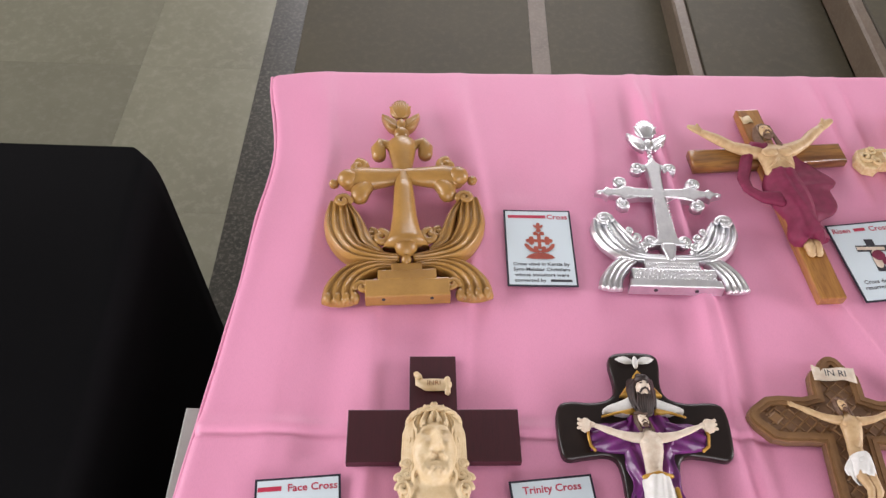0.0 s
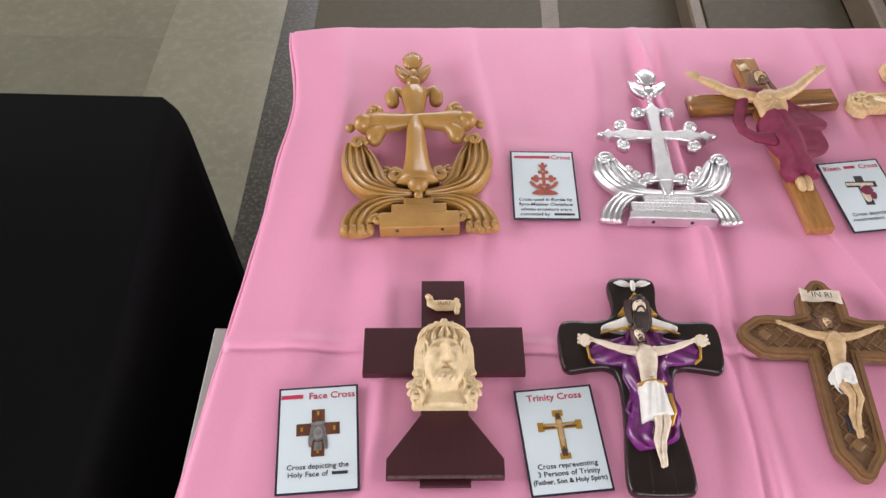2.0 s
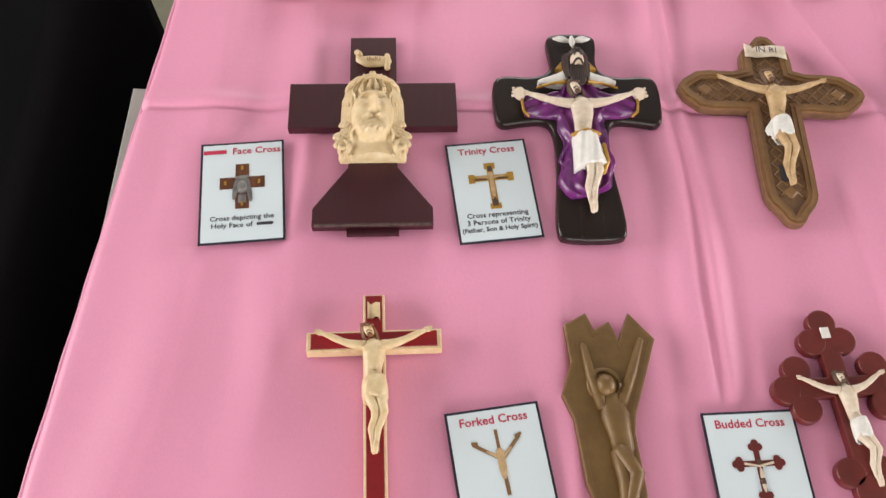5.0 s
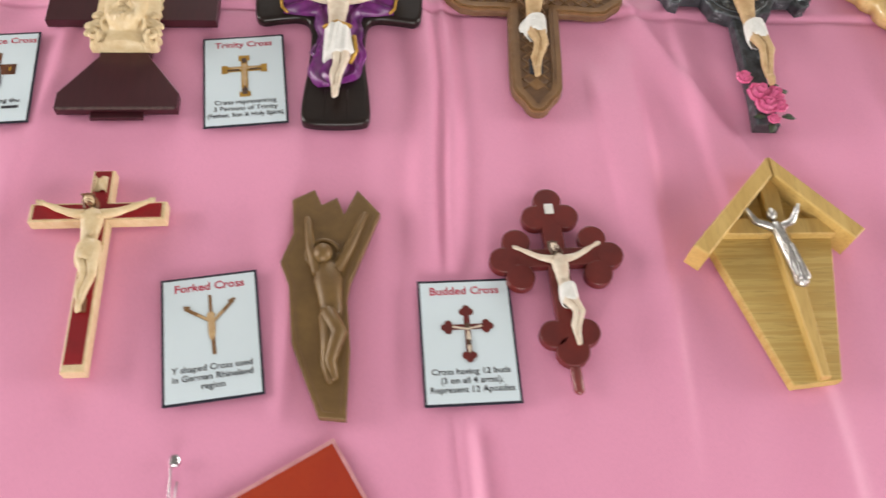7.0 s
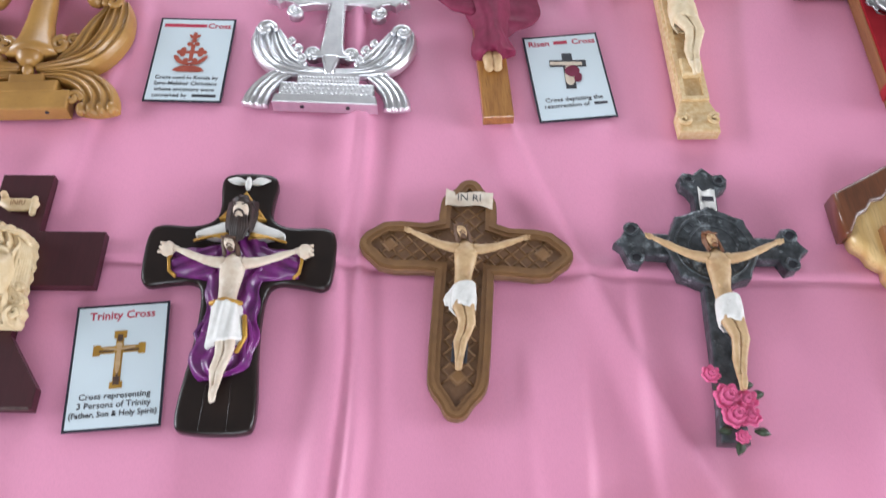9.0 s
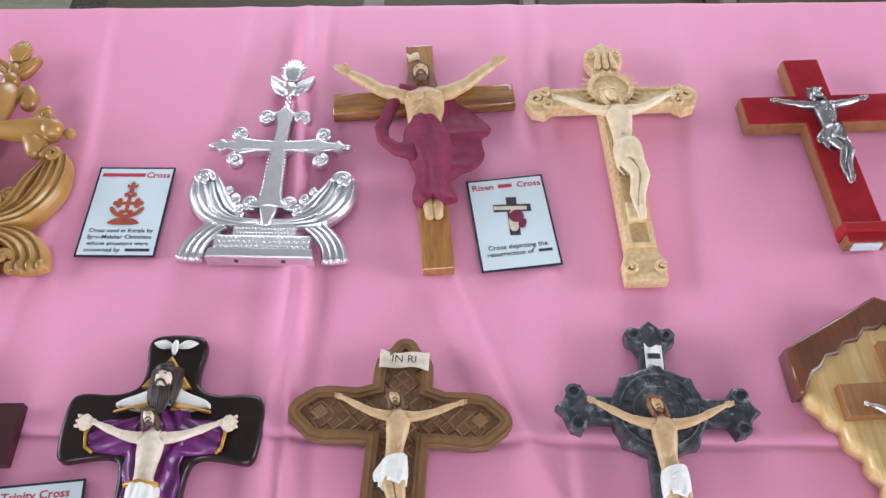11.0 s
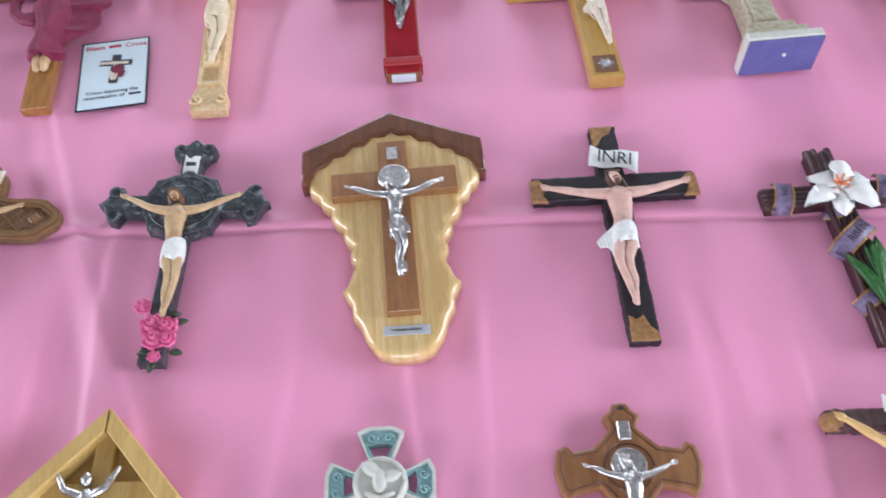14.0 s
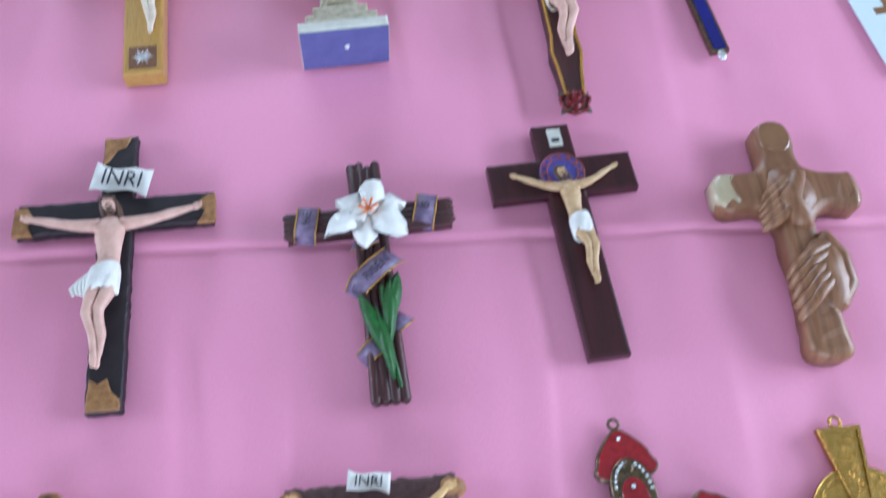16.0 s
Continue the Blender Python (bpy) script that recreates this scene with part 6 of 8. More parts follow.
relief(bm, robe_place, robe_high, 48, 48, 0.016, 0)
for s in (-1, 1):
    # wide sleeves, gold cuffs, white collar
    relief(bm, lambda u, v, s=s: (s * (0.022 + 0.062 * v), 0.206 - 0.004 * v + u * (0.020 - 0.004 * v) - 0.006 * (u < 0) * (1 - v)), lambda u, v, x, y: 0.020 + 0.010 * math.sqrt(max(0, 1 - u * u * 0.9)) + 0.002 * math.sin(u * 8 + v * 9), 18, 16, 0.016, 0)
    tube(bm, [(s * 0.078, 0.184, 0.024), (s * 0.086, 0.188, 0.029), (s * 0.0885, 0.202, 0.031), (s * 0.085, 0.218, 0.027)], 0.0024, 1, 8)
    tube(bm, [(s * 0.024, 0.082, 0.024), (s * 0.030, 0.104, 0.026), (s * 0.024, 0.126, 0.028)] if s > 0 else [(s * 0.028, 0.124, 0.024), (s * 0.033, 0.112, 0.024), (s * 0.028, 0.102, 0.026), (s * 0.023, 0.110, 0.028)], 0.0030, 0, 8)
    relief(bm, lambda u, v, s=s: (s * (0.006 + 0.052 * v), 0.252 - 0.016 * v + u * (0.016 - 0.0135 * v) - 0.003 * math.sin(v * 5)), lambda u, v, x, y: 0.024 + 0.007 * math.sqrt(max(0, 1 - u * u * 0.9)) * (1 - 0.4 * v), 12, 14, 0.016, 2)
    tube(bm, [(s * 0.014, 0.238, 0.031), (s * 0.036, 0.234, 0.029), (s * 0.060, 0.231, 0.024)], 0.0019, 1, 7)
    ball(bm, (s * 0.092, 0.215, 0.032), (0.0105, 0.010, 0.0065), 3, 10, 6, 0.3)
    for k in range(3):
        tube(bm, [(s * 0.096, 0.211 + 0.004 * k, 0.033), (s * (0.104 - 0.001 * k), 0.210 + 0.006 * k, 0.034)], [0.003, 0.0022], 3, 6)
    for k in range(5):  # long hair
        q = k / 4
        tube(bm, [(s * 0.003 * k, 0.294 - 0.003 * q, 0.040 - 0.004 * q), (s * (0.0115 + 0.003 * q), 0.284 - 0.004 * q, 0.037 - 0.005 * q), (s * (0.0130 + 0.003 * q), 0.266, 0.035 - 0.005 * q), (s * (0.012 + 0.005 * q), 0.250 + 0.003 * math.sin(k * 2), 0.038 - 0.004 * q)], [0.003, 0.0036, 0.0036, 0.0024], 4, 7)
    ball(bm, (s * 0.0042, 0.2800, 0.0492), (0.0026, 0.0014, 0.002), 4, 8, 6)
    tube(bm, [(0, 0.2715, 0.0508), (s * 0.004, 0.2705, 0.0495), (s * 0.0075, 0.266, 0.046)], [0.0018, 0.0018, 0.0014], 4, 6)
    tube(bm, [(s * 0.002, 0.2836, 0.0492), (s * 0.0070, 0.2832, 0.0470)], 0.0008, 4, 6)
ball(bm, (0, 0.2765, 0.040), (0.0108, 0.0140, 0.0115), 3, 14, 10)
tube(bm, [(0, 0.281, 0.048), (0, 0.2745, 0.050)], [0.0015, 0.0024], 3, 7)
ball(bm, (0, 0.2885, 0.0415), (0.0125, 0.0075, 0.0105), 4, 12, 8, 0.2)
for k in range(7):  # long beard
    q = k / 3 - 1
    tube(bm, [(q * 0.008, 0.264 - 0.002 * abs(q) + 0.007 * q * q, 0.045 - 0.004 * abs(q)), (q * 0.010, 0.250, 0.042 - 0.004 * abs(q)), (q * 0.007, 0.232 + 0.004 * abs(q), 0.039)], [0.0024, 0.0036, 0.0022], 4, 7)
for v in bm.verts:
    if v.co.y > 0.226 and abs(v.co.x) < 0.02 and v.co.z > 0.0325:
        v.co.x *= 0.86
        v.co.y = 0.258 + (v.co.y - 0.270) * 0.92
    if v.co.y > 0.17 and abs(v.co.x) > 0.03:
        v.co.x = math.copysign(0.03 + (abs(v.co.x) - 0.03) * 0.80, v.co.x)
part("robed_figure", bm, [PURPLE, GOLD_PAINT, WHITE, BONE_WHITE, DARK_HAIR], ob, "purple robe edged in gold with white collar")
bm = bmesh.new()
prism(bm, [(-0.028, 0.260), (0.028, 0.260), (0.0, 0.299)], 0.021, 0.030, 0.002)
part("triangle_halo", bm, GOLD_PAINT, ob, "gold triangle")
bm = bmesh.new()
ball(bm, (0, 0.312, 0.025), (0.004, 0.010, 0.004), 0)
for s in (-1, 1):
    leaf(bm, s * 0.002, 0.313, 0.023, 0.025, 0.012, 90 - s * 78, 0, 0.1)
part("dove", bm, WHITE, ob, "small white dove")
bm = bmesh.new()
tube(bm, [(-0.017, 0.142, 0.040), (0, 0.144, 0.0485), (0.017, 0.142, 0.042)], 0.0028, 0, 8)
tube(bm, [(0.022, 0.128, 0.038), (0.025, 0.105, 0.036), (0.018, 0.088, 0.034)], 0.0030, 0, 8)
part("girdle", bm, GOLD_PAINT, ob, "gold girdle")
bm = bmesh.new()
relief(bm, lambda u, v: (0.003 * v + u * (0.0165 + 0.004 * v), 0.142 - 0.046 * v + 0.004 * u * v), lambda u, v, x, y: 0.030 + (0.0205 - 0.001 * v) * math.sqrt(max(0, 1 - u * u * 0.9)) + 0.0011 * math.sin(u * 10 + v * 4), 22, 16, 0.022, 0)
part("loincloth", bm, WHITE, ob, "long white cloth")
figure(ob, 0.218, 0.142, 0.016, 0.158, 0.026, [BONE_WHITE, WHITE, HAIR], label="pale painted figure", slim=0.94, sash=0.4)
bm = bmesh.new()
for x0 in (-0.013, 0.014):
    tube(bm, [(x0 * 1.1, 0.004, 0.0175), (x0, 0.055, 0.0188)], [0.0016, 0.0010], 0, 6)
part("foot_ridge", bm, BLACK_GLOSS, ob, "carved lines on the foot")
settle(ob, 0.019, 0.013, 1.022)

# brown lattice crucifix
ob = thing("crucifix", 0.429, 0.298, -1.6, "brown resin crucifix with a lattice ground", "crucifix", "crosses")
half = [(0.0, 0.0), (0.011, 0.004), (0.018, 0.018), (0.030, 0.032), (0.034, 0.050), (0.034, 0.172), (0.034, 0.178), (0.094, 0.174), (0.110, 0.190), (0.119, 0.197), (0.125, 0.210), (0.119, 0.223), (0.110, 0.230), (0.094, 0.243), (0.034, 0.242), (0.034, 0.262), (0.032, 0.282), (0.018, 0.292), (0.011, 0.305), (0.0, 0.309)]
bm = bmesh.new()
prism(bm, soften(mirrored(half), 1), 0, 0.016, 0.003, rounds=2)
body = part("cross", bm, BROWN_DEEP, ob, "recessed ground")
bm = bmesh.new()
o = soften(mirrored(half), 1)
ring_plate(bm, inset(o, 0.001), inset(o, 0.0135), 0.014, 0.0215)
ring_plate(bm, inset(o, 0.004), inset(o, 0.0085), 0.021, 0.0238)
part("moulding", bm, BROWN_RESIN, ob, "raised double moulding")


def lattice_strip(name, x0, x1, y0, y1, gap, parent):
    """Crossing ribs clipped to a rectangle."""
    bm = bmesh.new()
    for d in (-1, 1):
        c = (x0 if d > 0 else x0) - (y1 - y0) * 2
        k = math.floor((min(x0, x1) - (y1 - y0)) / gap)
        while k * gap < x1 + (y1 - y0):
            pts = []
            for t in [i / 40 for i in range(41)]:
                yy = y0 + (y1 - y0) * t
                xx = k * gap + d * (yy - y0)
                if x0 <= xx <= x1:
                    pts.append((xx, yy, 0.0163))
            if len(pts) >= 3:
                tube(bm, [pts[0], pts[-1]], 0.0014, 0, 6, 1.0, False)
            k += 1
    return part(name, bm, BROWN_RESIN, parent, "diamond lattice")


lattice_strip("lattice", -0.020, 0.020, 0.040, 0.275, 0.0175, ob)
lattice_strip("lattice", -0.100, -0.021, 0.190, 0.230, 0.0175, ob)
lattice_strip("lattice", 0.021, 0.100, 0.190, 0.230, 0.0175, ob)
for cx, cy in ((-0.088, 0.210), (0.088, 0.210), (0, 0.050)):
    bm = bmesh.new()
    prism(bm, rect(cx, cy, 0.014, 0.014, 45), 0.015, 0.020, 0.002)
    part("stud", bm, BROWN_RESIN, ob, "raised diamond stud")
scroll_sign(ob, 0.0, 0.278, 0.022, 0.056, 0.019, BONE_WHITE)
lettering("letters", "IN RI", 0.0135, INK, ob, 0, 0.277, 0.0284)
bm = bmesh.new()
prism(bm, rect(0, 0.078, 0.017, 0.024), 0.015, 0.022, 0.001)
part("foot_rest", bm, INK, ob, "dark foot rest")
figure(ob, 0.220, 0.134, 0.018, 0.144, 0.020, [SKIN, WHITE, HAIR_LIGHT], sash=-0.5, label="painted figure with white loincloth", slim=0.93)
settle(ob, 0.0238, 0.015, 1.025)
ob.scale.x = 1.03

# grey antique crucifix with roses at its foot
ob = thing("crucifix", 0.724, 0.285, -0.2, "antique grey resin crucifix with pink roses", "crucifix", "crosses")
bm = bmesh.new()
trefoil = []
prism(bm, mirrored([(0.016, 0.0), (0.013, 0.04), (0.0145, 0.22), (0.0145, 0.225), (0.078, 0.228), (0.086, 0.212), (0.098, 0.216), (0.106, 0.236), (0.115, 0.243), (0.106, 0.252), (0.098, 0.270), (0.086, 0.272), (0.078, 0.258), (0.0145, 0.258), (0.0140, 0.314), (0.020, 0.324), (0.028, 0.330), (0.030, 0.342), (0.024, 0.350), (0.012, 0.348), (0.006, 0.354), (0.0, 0.359)]), 0, 0.018, 0.003, rounds=2)
part("cross", bm, STONE_GREY, ob)
for cx, cy, r in ((-0.094, 0.262, 0.0075), (-0.090, 0.222, 0.0075), (0.094, 0.262, 0.0075), (0.092, 0.222, 0.0075), (-0.019, 0.339, 0.0062), (0.019, 0.339, 0.0062)):
    bm = bmesh.new()
    tube(bm, [(cx + r * math.cos(a), cy + r * math.sin(a), 0.0185) for a in [2 * math.pi * k / 14 for k in range(15)]], 0.0022, 0, 6, 1.0, False)
    lobe = part("lobe", bm, STONE_GREY, ob, "pierced lobe")
    # The lobe isn't hollowed: a dark disc paints its inner shade.
    bm = bmesh.new()
    prism(bm, disc(cx, cy, r * 0.8, n=14), 0.0165, 0.0186, 0.0004)
    part("lobe_shade", bm, INK, lobe, "dark disc for the shade in the hollow")
bm = bmesh.new()
prism(bm, [(r * math.cos(a), 0.240 + r * math.sin(a)) for a, r in [(2 * math.pi * k / 32, 0.053 if k % 4 else 0.058) for k in range(32)]], 0, 0.022, 0.003, rounds=2)
tube(bm, [(0.044 * math.cos(a), 0.240 + 0.044 * math.sin(a), 0.022) for a in [2 * math.pi * k / 28 for k in range(29)]], 0.0016, 0, 6, 1.0, False)
tube(bm, [(0.028 * math.cos(a), 0.240 + 0.028 * math.sin(a), 0.022) for a in [2 * math.pi * k / 28 for k in range(29)]], 0.0012, 0, 6, 1.0, False)
for k in range(20):
    a = 2 * math.pi * k / 20
    prism(bm, rect(0.036 * math.cos(a), 0.240 + 0.036 * math.sin(a), 0.005, 0.007, math.degrees(a) + 90), 0.0215, 0.0232, 0.0004)
part("medal_disc", bm, STONE_GREY, ob, "large round medal with worn relief")
scroll_sign(ob, 0.001, 0.308, 0.0185, 0.020, 0.027, WHITE)
bar("title_bar", 0.001, 0.308, 0.014, 0.007, INK, ob, 0.0225)
figure(ob, 0.236, 0.150, 0.024, 0.155, 0.022, [SKIN, WHITE, AUBURN], lean=0.010, label="painted figure with white loincloth", slim=0.93)
for cx, cy, r, lab in ((-0.014, 0.076, 0.0100, "bud"), (0.002, 0.050, 0.0150, "rose"), (0.020, 0.047, 0.0130, "rose"), (0.008, 0.030, 0.0140, "rose"), (0.023, 0.030, 0.0110, "rose"), (0.012, 0.006, 0.0075, "bud")):
    bm = bmesh.new()
    rose(bm, (cx - 0.006, cy, 0.024), r, 0)
    part(lab if lab == "rose" else "rosebud", bm, PINK_ROSE, ob, "bright pink rose")
for k, (cx, cy, a) in enumerate(((-0.012, 0.056, -20), (0.004, 0.054, 200), (0.030, 0.046, 20), (0.030, 0.008, -10), (0.006, 0.008, 190), (0.014, -0.004, 250), (-0.004, 0.068, 160), (0.018, 0.058, 10))):
    bm = bmesh.new()
    leaf(bm, cx * 0.9 - 0.006, cy + 0.007, 0.016, 0.017, 0.0105, a, 0)
    part("leaf", bm, DARK_LEAF, ob, "dark green leaf")

# scalloped pine plaque with a crucifix
ob = thing("wall_plaque", 1.029, 0.284, 4.9, "glossy scalloped pine plaque with a walnut crucifix", "plaque", "crosses")
right = [(0.0, 0.0), (0.020, 0.002), (0.036, 0.010), (0.050, 0.030), (0.056, 0.050), (0.066, 0.064), (0.067, 0.082), (0.073, 0.092), (0.079, 0.103), (0.072, 0.110), (0.066, 0.126), (0.060, 0.140), (0.066, 0.150), (0.067, 0.160), (0.062, 0.170), (0.072, 0.180), (0.076, 0.190), (0.073, 0.198), (0.086, 0.210), (0.092, 0.222), (0.090, 0.232), (0.104, 0.242), (0.108, 0.254), (0.120, 0.264), (0.122, 0.272)]
bm = bmesh.new()
prism(bm, mirrored([*[(x2 * 0.94, y2) for x2, y2 in right], (0.119, 0.332), (0.0, 0.394)]), 0, 0.024, 0.010, rounds=4, smooth=True)
part("board", bm, PINE, ob, "lacquered pine board")
bm = bmesh.new()
inner = [(0.116, 0.276), (0.102, 0.300), (0.090, 0.306), (0.080, 0.320), (0.066, 0.322), (0.054, 0.336), (0.038, 0.338), (0.026, 0.352), (0.010, 0.352), (0.0, 0.360)]
prism(bm, [*[(-x2, y2) for x2, y2 in inner], *[(x2, y2) for x2, y2 in reversed(inner[:-1])], (0.124, 0.276), (0.124, 0.334), (0.0, 0.398), (-0.124, 0.334), (-0.124, 0.276)], 0.0, 0.029, 0.005, rounds=3, smooth=True)
part("canopy", bm, WALNUT, ob, "dark walnut scalloped top")
bm = bmesh.new()
prism(bm, [(x2, y2 + 0.056) for x2, y2 in latin(0.276, 0.040, 0.166, 0.040, 0.204)], 0.022, 0.037, 0.001)
cross = part("cross", bm, TEAK, ob, "brown wooden cross")
bm = bmesh.new()
prism(bm, rect(0, 0.308, 0.015, 0.021), 0.036, 0.040, 0.001)
tp = part("title_plate", bm, SILVER, ob, "silver title plate")
bm = bmesh.new()
prism(bm, disc(0, 0.266, 0.0215, n=32), 0.036, 0.0395, 0.0012)
tube(bm, [(0.019 * math.cos(a), 0.266 + 0.019 * math.sin(a), 0.0396) for a in [2 * math.pi * k / 24 for k in range(25)]], 0.0011, 0, 6, 1.0, False)
part("halo", bm, SILVER, ob, "round silver halo")
figure(ob, 0.262, 0.122, 0.018, 0.122, 0.037, [SILVER, SILVER, SILVER], sash=0.5, label="cast silver figure", slim=0.86, crisp=0.65)
bm = bmesh.new()
prism(bm, rect(0.002, 0.116, 0.013, 0.016), 0.036, 0.046, 0.002)
part("foot_rest", bm, SILVER, ob, "silver foot rest")
bm = bmesh.new()
prism(bm, rect(0.002, 0.036, 0.056, 0.013, -2), 0.0235, 0.0252, 0.0004)
pl = part("name_plate", bm, plain("grey_label", (0.45, 0.46, 0.47), (0.4, 0.41, 0.42), 0.35), ob, "small grey label plate")
bar("label_bar", 0.002, 0.036, 0.036, 0.003, PEWTER, pl, 0.0253, -2)

# dark bark crucifix with a large title strip
ob = thing("crucifix", 1.311, 0.304, 2.7, "dark bark-textured crucifix with a pale figure", "crucifix", "crosses")
bm = bmesh.new()


def rough_edge(o, step, amount):
    out = []
    for i in range(len(o)):
        a, b = Vector(o[i]), Vector(o[(i + 1) % len(o)])
        n = max(1, int((b - a).length / step))
        for k in range(n):
            p = a + (b - a) * k / n
            out.append((p.x + amount * noise.noise((p.x * 160, p.y * 160, 0.3)), p.y + amount * noise.noise((p.x * 160, p.y * 160, 7.3))))
    return out


prism(bm, rough_edge(latin(0.341, 0.037, 0.218, 0.040, 0.235), 0.006, 0.0018), 0, 0.024, 0.004, rounds=2)
part("cross", bm, CHARRED, ob)
for o in ([(-0.0175, 0.001), (0.0175, 0.001), (0.0165, 0.012), (0.008, 0.020), (0.003, 0.036), (-0.006, 0.030), (-0.015, 0.036)], [(-0.112, 0.214), (-0.112, 0.250), (-0.098, 0.251), (-0.090, 0.236), (-0.096, 0.226), (-0.090, 0.213)], [(0.112, 0.214), (0.112, 0.250), (0.104, 0.251), (0.090, 0.240), (0.100, 0.230), (0.092, 0.213)], [(-0.0175, 0.340), (-0.0175, 0.300), (-0.008, 0.312), (-0.002, 0.322), (0.008, 0.326), (0.014, 0.340)]):
    bm = bmesh.new()
    prism(bm, rough_edge(o, 0.004, 0.0012), 0.018, 0.0253, 0.001)
    part("bare_end", bm, STRIPPED, ob, "bare tan wood showing")
strip = scroll_sign(ob, 0.006, 0.277, 0.027, 0.066, 0.030, WHITE, rot=-12)
lettering("letters", "INRI", 0.030, INK, strip, 0.007, 0.276, 0.0325, -12, stretch=0.85)
figure(ob, 0.236, 0.184, 0.014, 0.160, 0.026, [PALE_SKIN, WHITE, HAIR], lean=-0.006, sash=-1.0, label="pale painted figure with white loincloth", slim=1.05)
settle(ob, 0.024, 0.014, 1.028)

# lily cross
ob = thing("lily_cross", 1.603, 0.299, 4.0, "dark wood-effect cross wound with ribbon and a lily", "cross", "crosses")
bm = bmesh.new()
for k in range(4):
    x0 = -0.0135 + 0.0090 * k
    tube(bm, [(x0 * 1.1, 0.0, 0.012), (x0, 0.10, 0.014), (x0, 0.20, 0.014), (x0 * 1.05, 0.300 + 0.004 * math.sin(k * 2.3), 0.012)], [0.0062, 0.0056, 0.0056, 0.0052], 0, 8, 1.0)
prism(bm, latin(0.296, 0.037, 0.190, 0.035, 0.224), 0, 0.0165, 0.004, rounds=2)
for k in range(4):
    y0 = 0.212 + 0.008 * k
    tube(bm, [(-0.095, y0, 0.012), (0, y0, 0.014), (0.095, y0 + 0.002, 0.012)], 0.0052, 0, 8, 0.9)
for v in bm.verts:
    v.co += noise.noise_vector(v.co * 90) * 0.0016
part("cross", bm, BARK, ob, "dark ridged wood")


def ribbon(parent, pts, w, words=None, size=0.012, at=None, rot=0.0):
    bm = bmesh.new()
    gold = bmesh.new()
    P = [Vector(p) for p in pts]
    rows = []
    for i, p in enumerate(P):
        d = (P[min(i + 1, len(P) - 1)] - P[max(i - 1, 0)]).normalized()
        side = d.cross(Vector((0, 0, 1))).normalized()
        rows.append([bm.verts.new(p + side * w / 2 * q + Vector((0, 0, dz))) for q, dz in ((-1, 0), (1, 0), (1, 0.0016), (-1, 0.0016))])
    for a, b in zip(rows, rows[1:]):
        for k in range(4):
            bm.faces.new((a[k - 1], a[k], b[k], b[k - 1])).smooth = True
    bm.faces.new(rows[0]), bm.faces.new(list(reversed(rows[-1])))
    for q in (3, 2):
        tube(gold, [r[q].co.copy() for r in rows], 0.0008, 0, 6)
    ob2 = part("ribbon", bm, LILAC, parent, "lilac ribbon")
    part("gold_edge", gold, GOLD_PAINT, ob2, "gold edge")
    if words:
        lettering("letters", words, size, INK, ob2, at[0], at[1], at[2], rot)
    return ob2


ribbon(ob, [(-0.076, 0.202, 0.006), (-0.074, 0.210, 0.022), (-0.070, 0.226, 0.025), (-0.068, 0.242, 0.022), (-0.066, 0.248, 0.008)], 0.024, "HE", 0.014, (-0.070, 0.226, 0.0280), 80)
ribbon(ob, [(0.060, 0.206, 0.006), (0.062, 0.214, 0.022), (0.066, 0.228, 0.025), (0.070, 0.244, 0.022), (0.072, 0.250, 0.008)], 0.024, "IS", 0.014, (0.066, 0.228, 0.0280), 75)
ribbon(ob, [(-0.026, 0.128, 0.006), (-0.020, 0.136, 0.022), (0.0, 0.152, 0.026), (0.020, 0.168, 0.022), (0.026, 0.174, 0.006)], 0.026, "RISEN", 0.0145, (0.001, 0.152, 0.0285), 40)
ribbon(ob, [(-0.026, 0.050, 0.005), (-0.016, 0.056, 0.018), (-0.006, 0.062, 0.020)], 0.020)
ribbon(ob, [(0.012, 0.082, 0.018), (0.022, 0.090, 0.018), (0.028, 0.098, 0.006)], 0.020)
ribbon(ob, [(-0.022, 0.196, 0.006), (-0.010, 0.190, 0.020), (0.004, 0.196, 0.022)], 0.018)
for k in range(6):
    bm = bmesh.new()
    leaf(bm, 0.004 * math.cos(k), 0.220, 0.028 + 0.002 * (k % 2), 0.044 + 0.006 * (k % 2), 0.031, 60 * k + 22, 0, 0.20)
    for v in bm.verts:
        v.co += Vector((0.003, 0.003, 0.005)) * noise.noise(v.co * 90) + noise.noise_vector(v.co * 150) * 0.0018
    part("petal", bm, WHITE, ob, "white lily petal")
bm = bmesh.new()
for k in range(6):
    a = k * 1.05
    tube(bm, [(0, 0.226, 0.034), (0.010 * math.cos(a), 0.226 + 0.010 * math.sin(a), 0.043)], [0.001, 0.0016], 0, 6)
part("stamens", bm, ORANGE_ROSE, ob, "orange stamens")
for x0, y0, ln, w, a in ((0.006, 0.020, 0.090, 0.013, 97), (0.004, 0.040, 0.085, 0.014, 108), (0.006, 0.060, 0.085, 0.015, 84), (0.008, 0.085, 0.065, 0.018, 76), (0.0, 0.07, 0.06, 0.012, 112)):
    bm = bmesh.new()
    leaf(bm, x0, y0, 0.020, ln, w, a, 0, 0.08)
    part("leaf", bm, LEAF, ob, "green lily leaf")
bm = bmesh.new()
tube(bm, [(0.012, 0.012, 0.019), (0.006, 0.06, 0.022), (0.004, 0.13, 0.022)], [0.002, 0.0026, 0.0026], 0, 7)
part("stem", bm, LEAF, ob, "green stem")

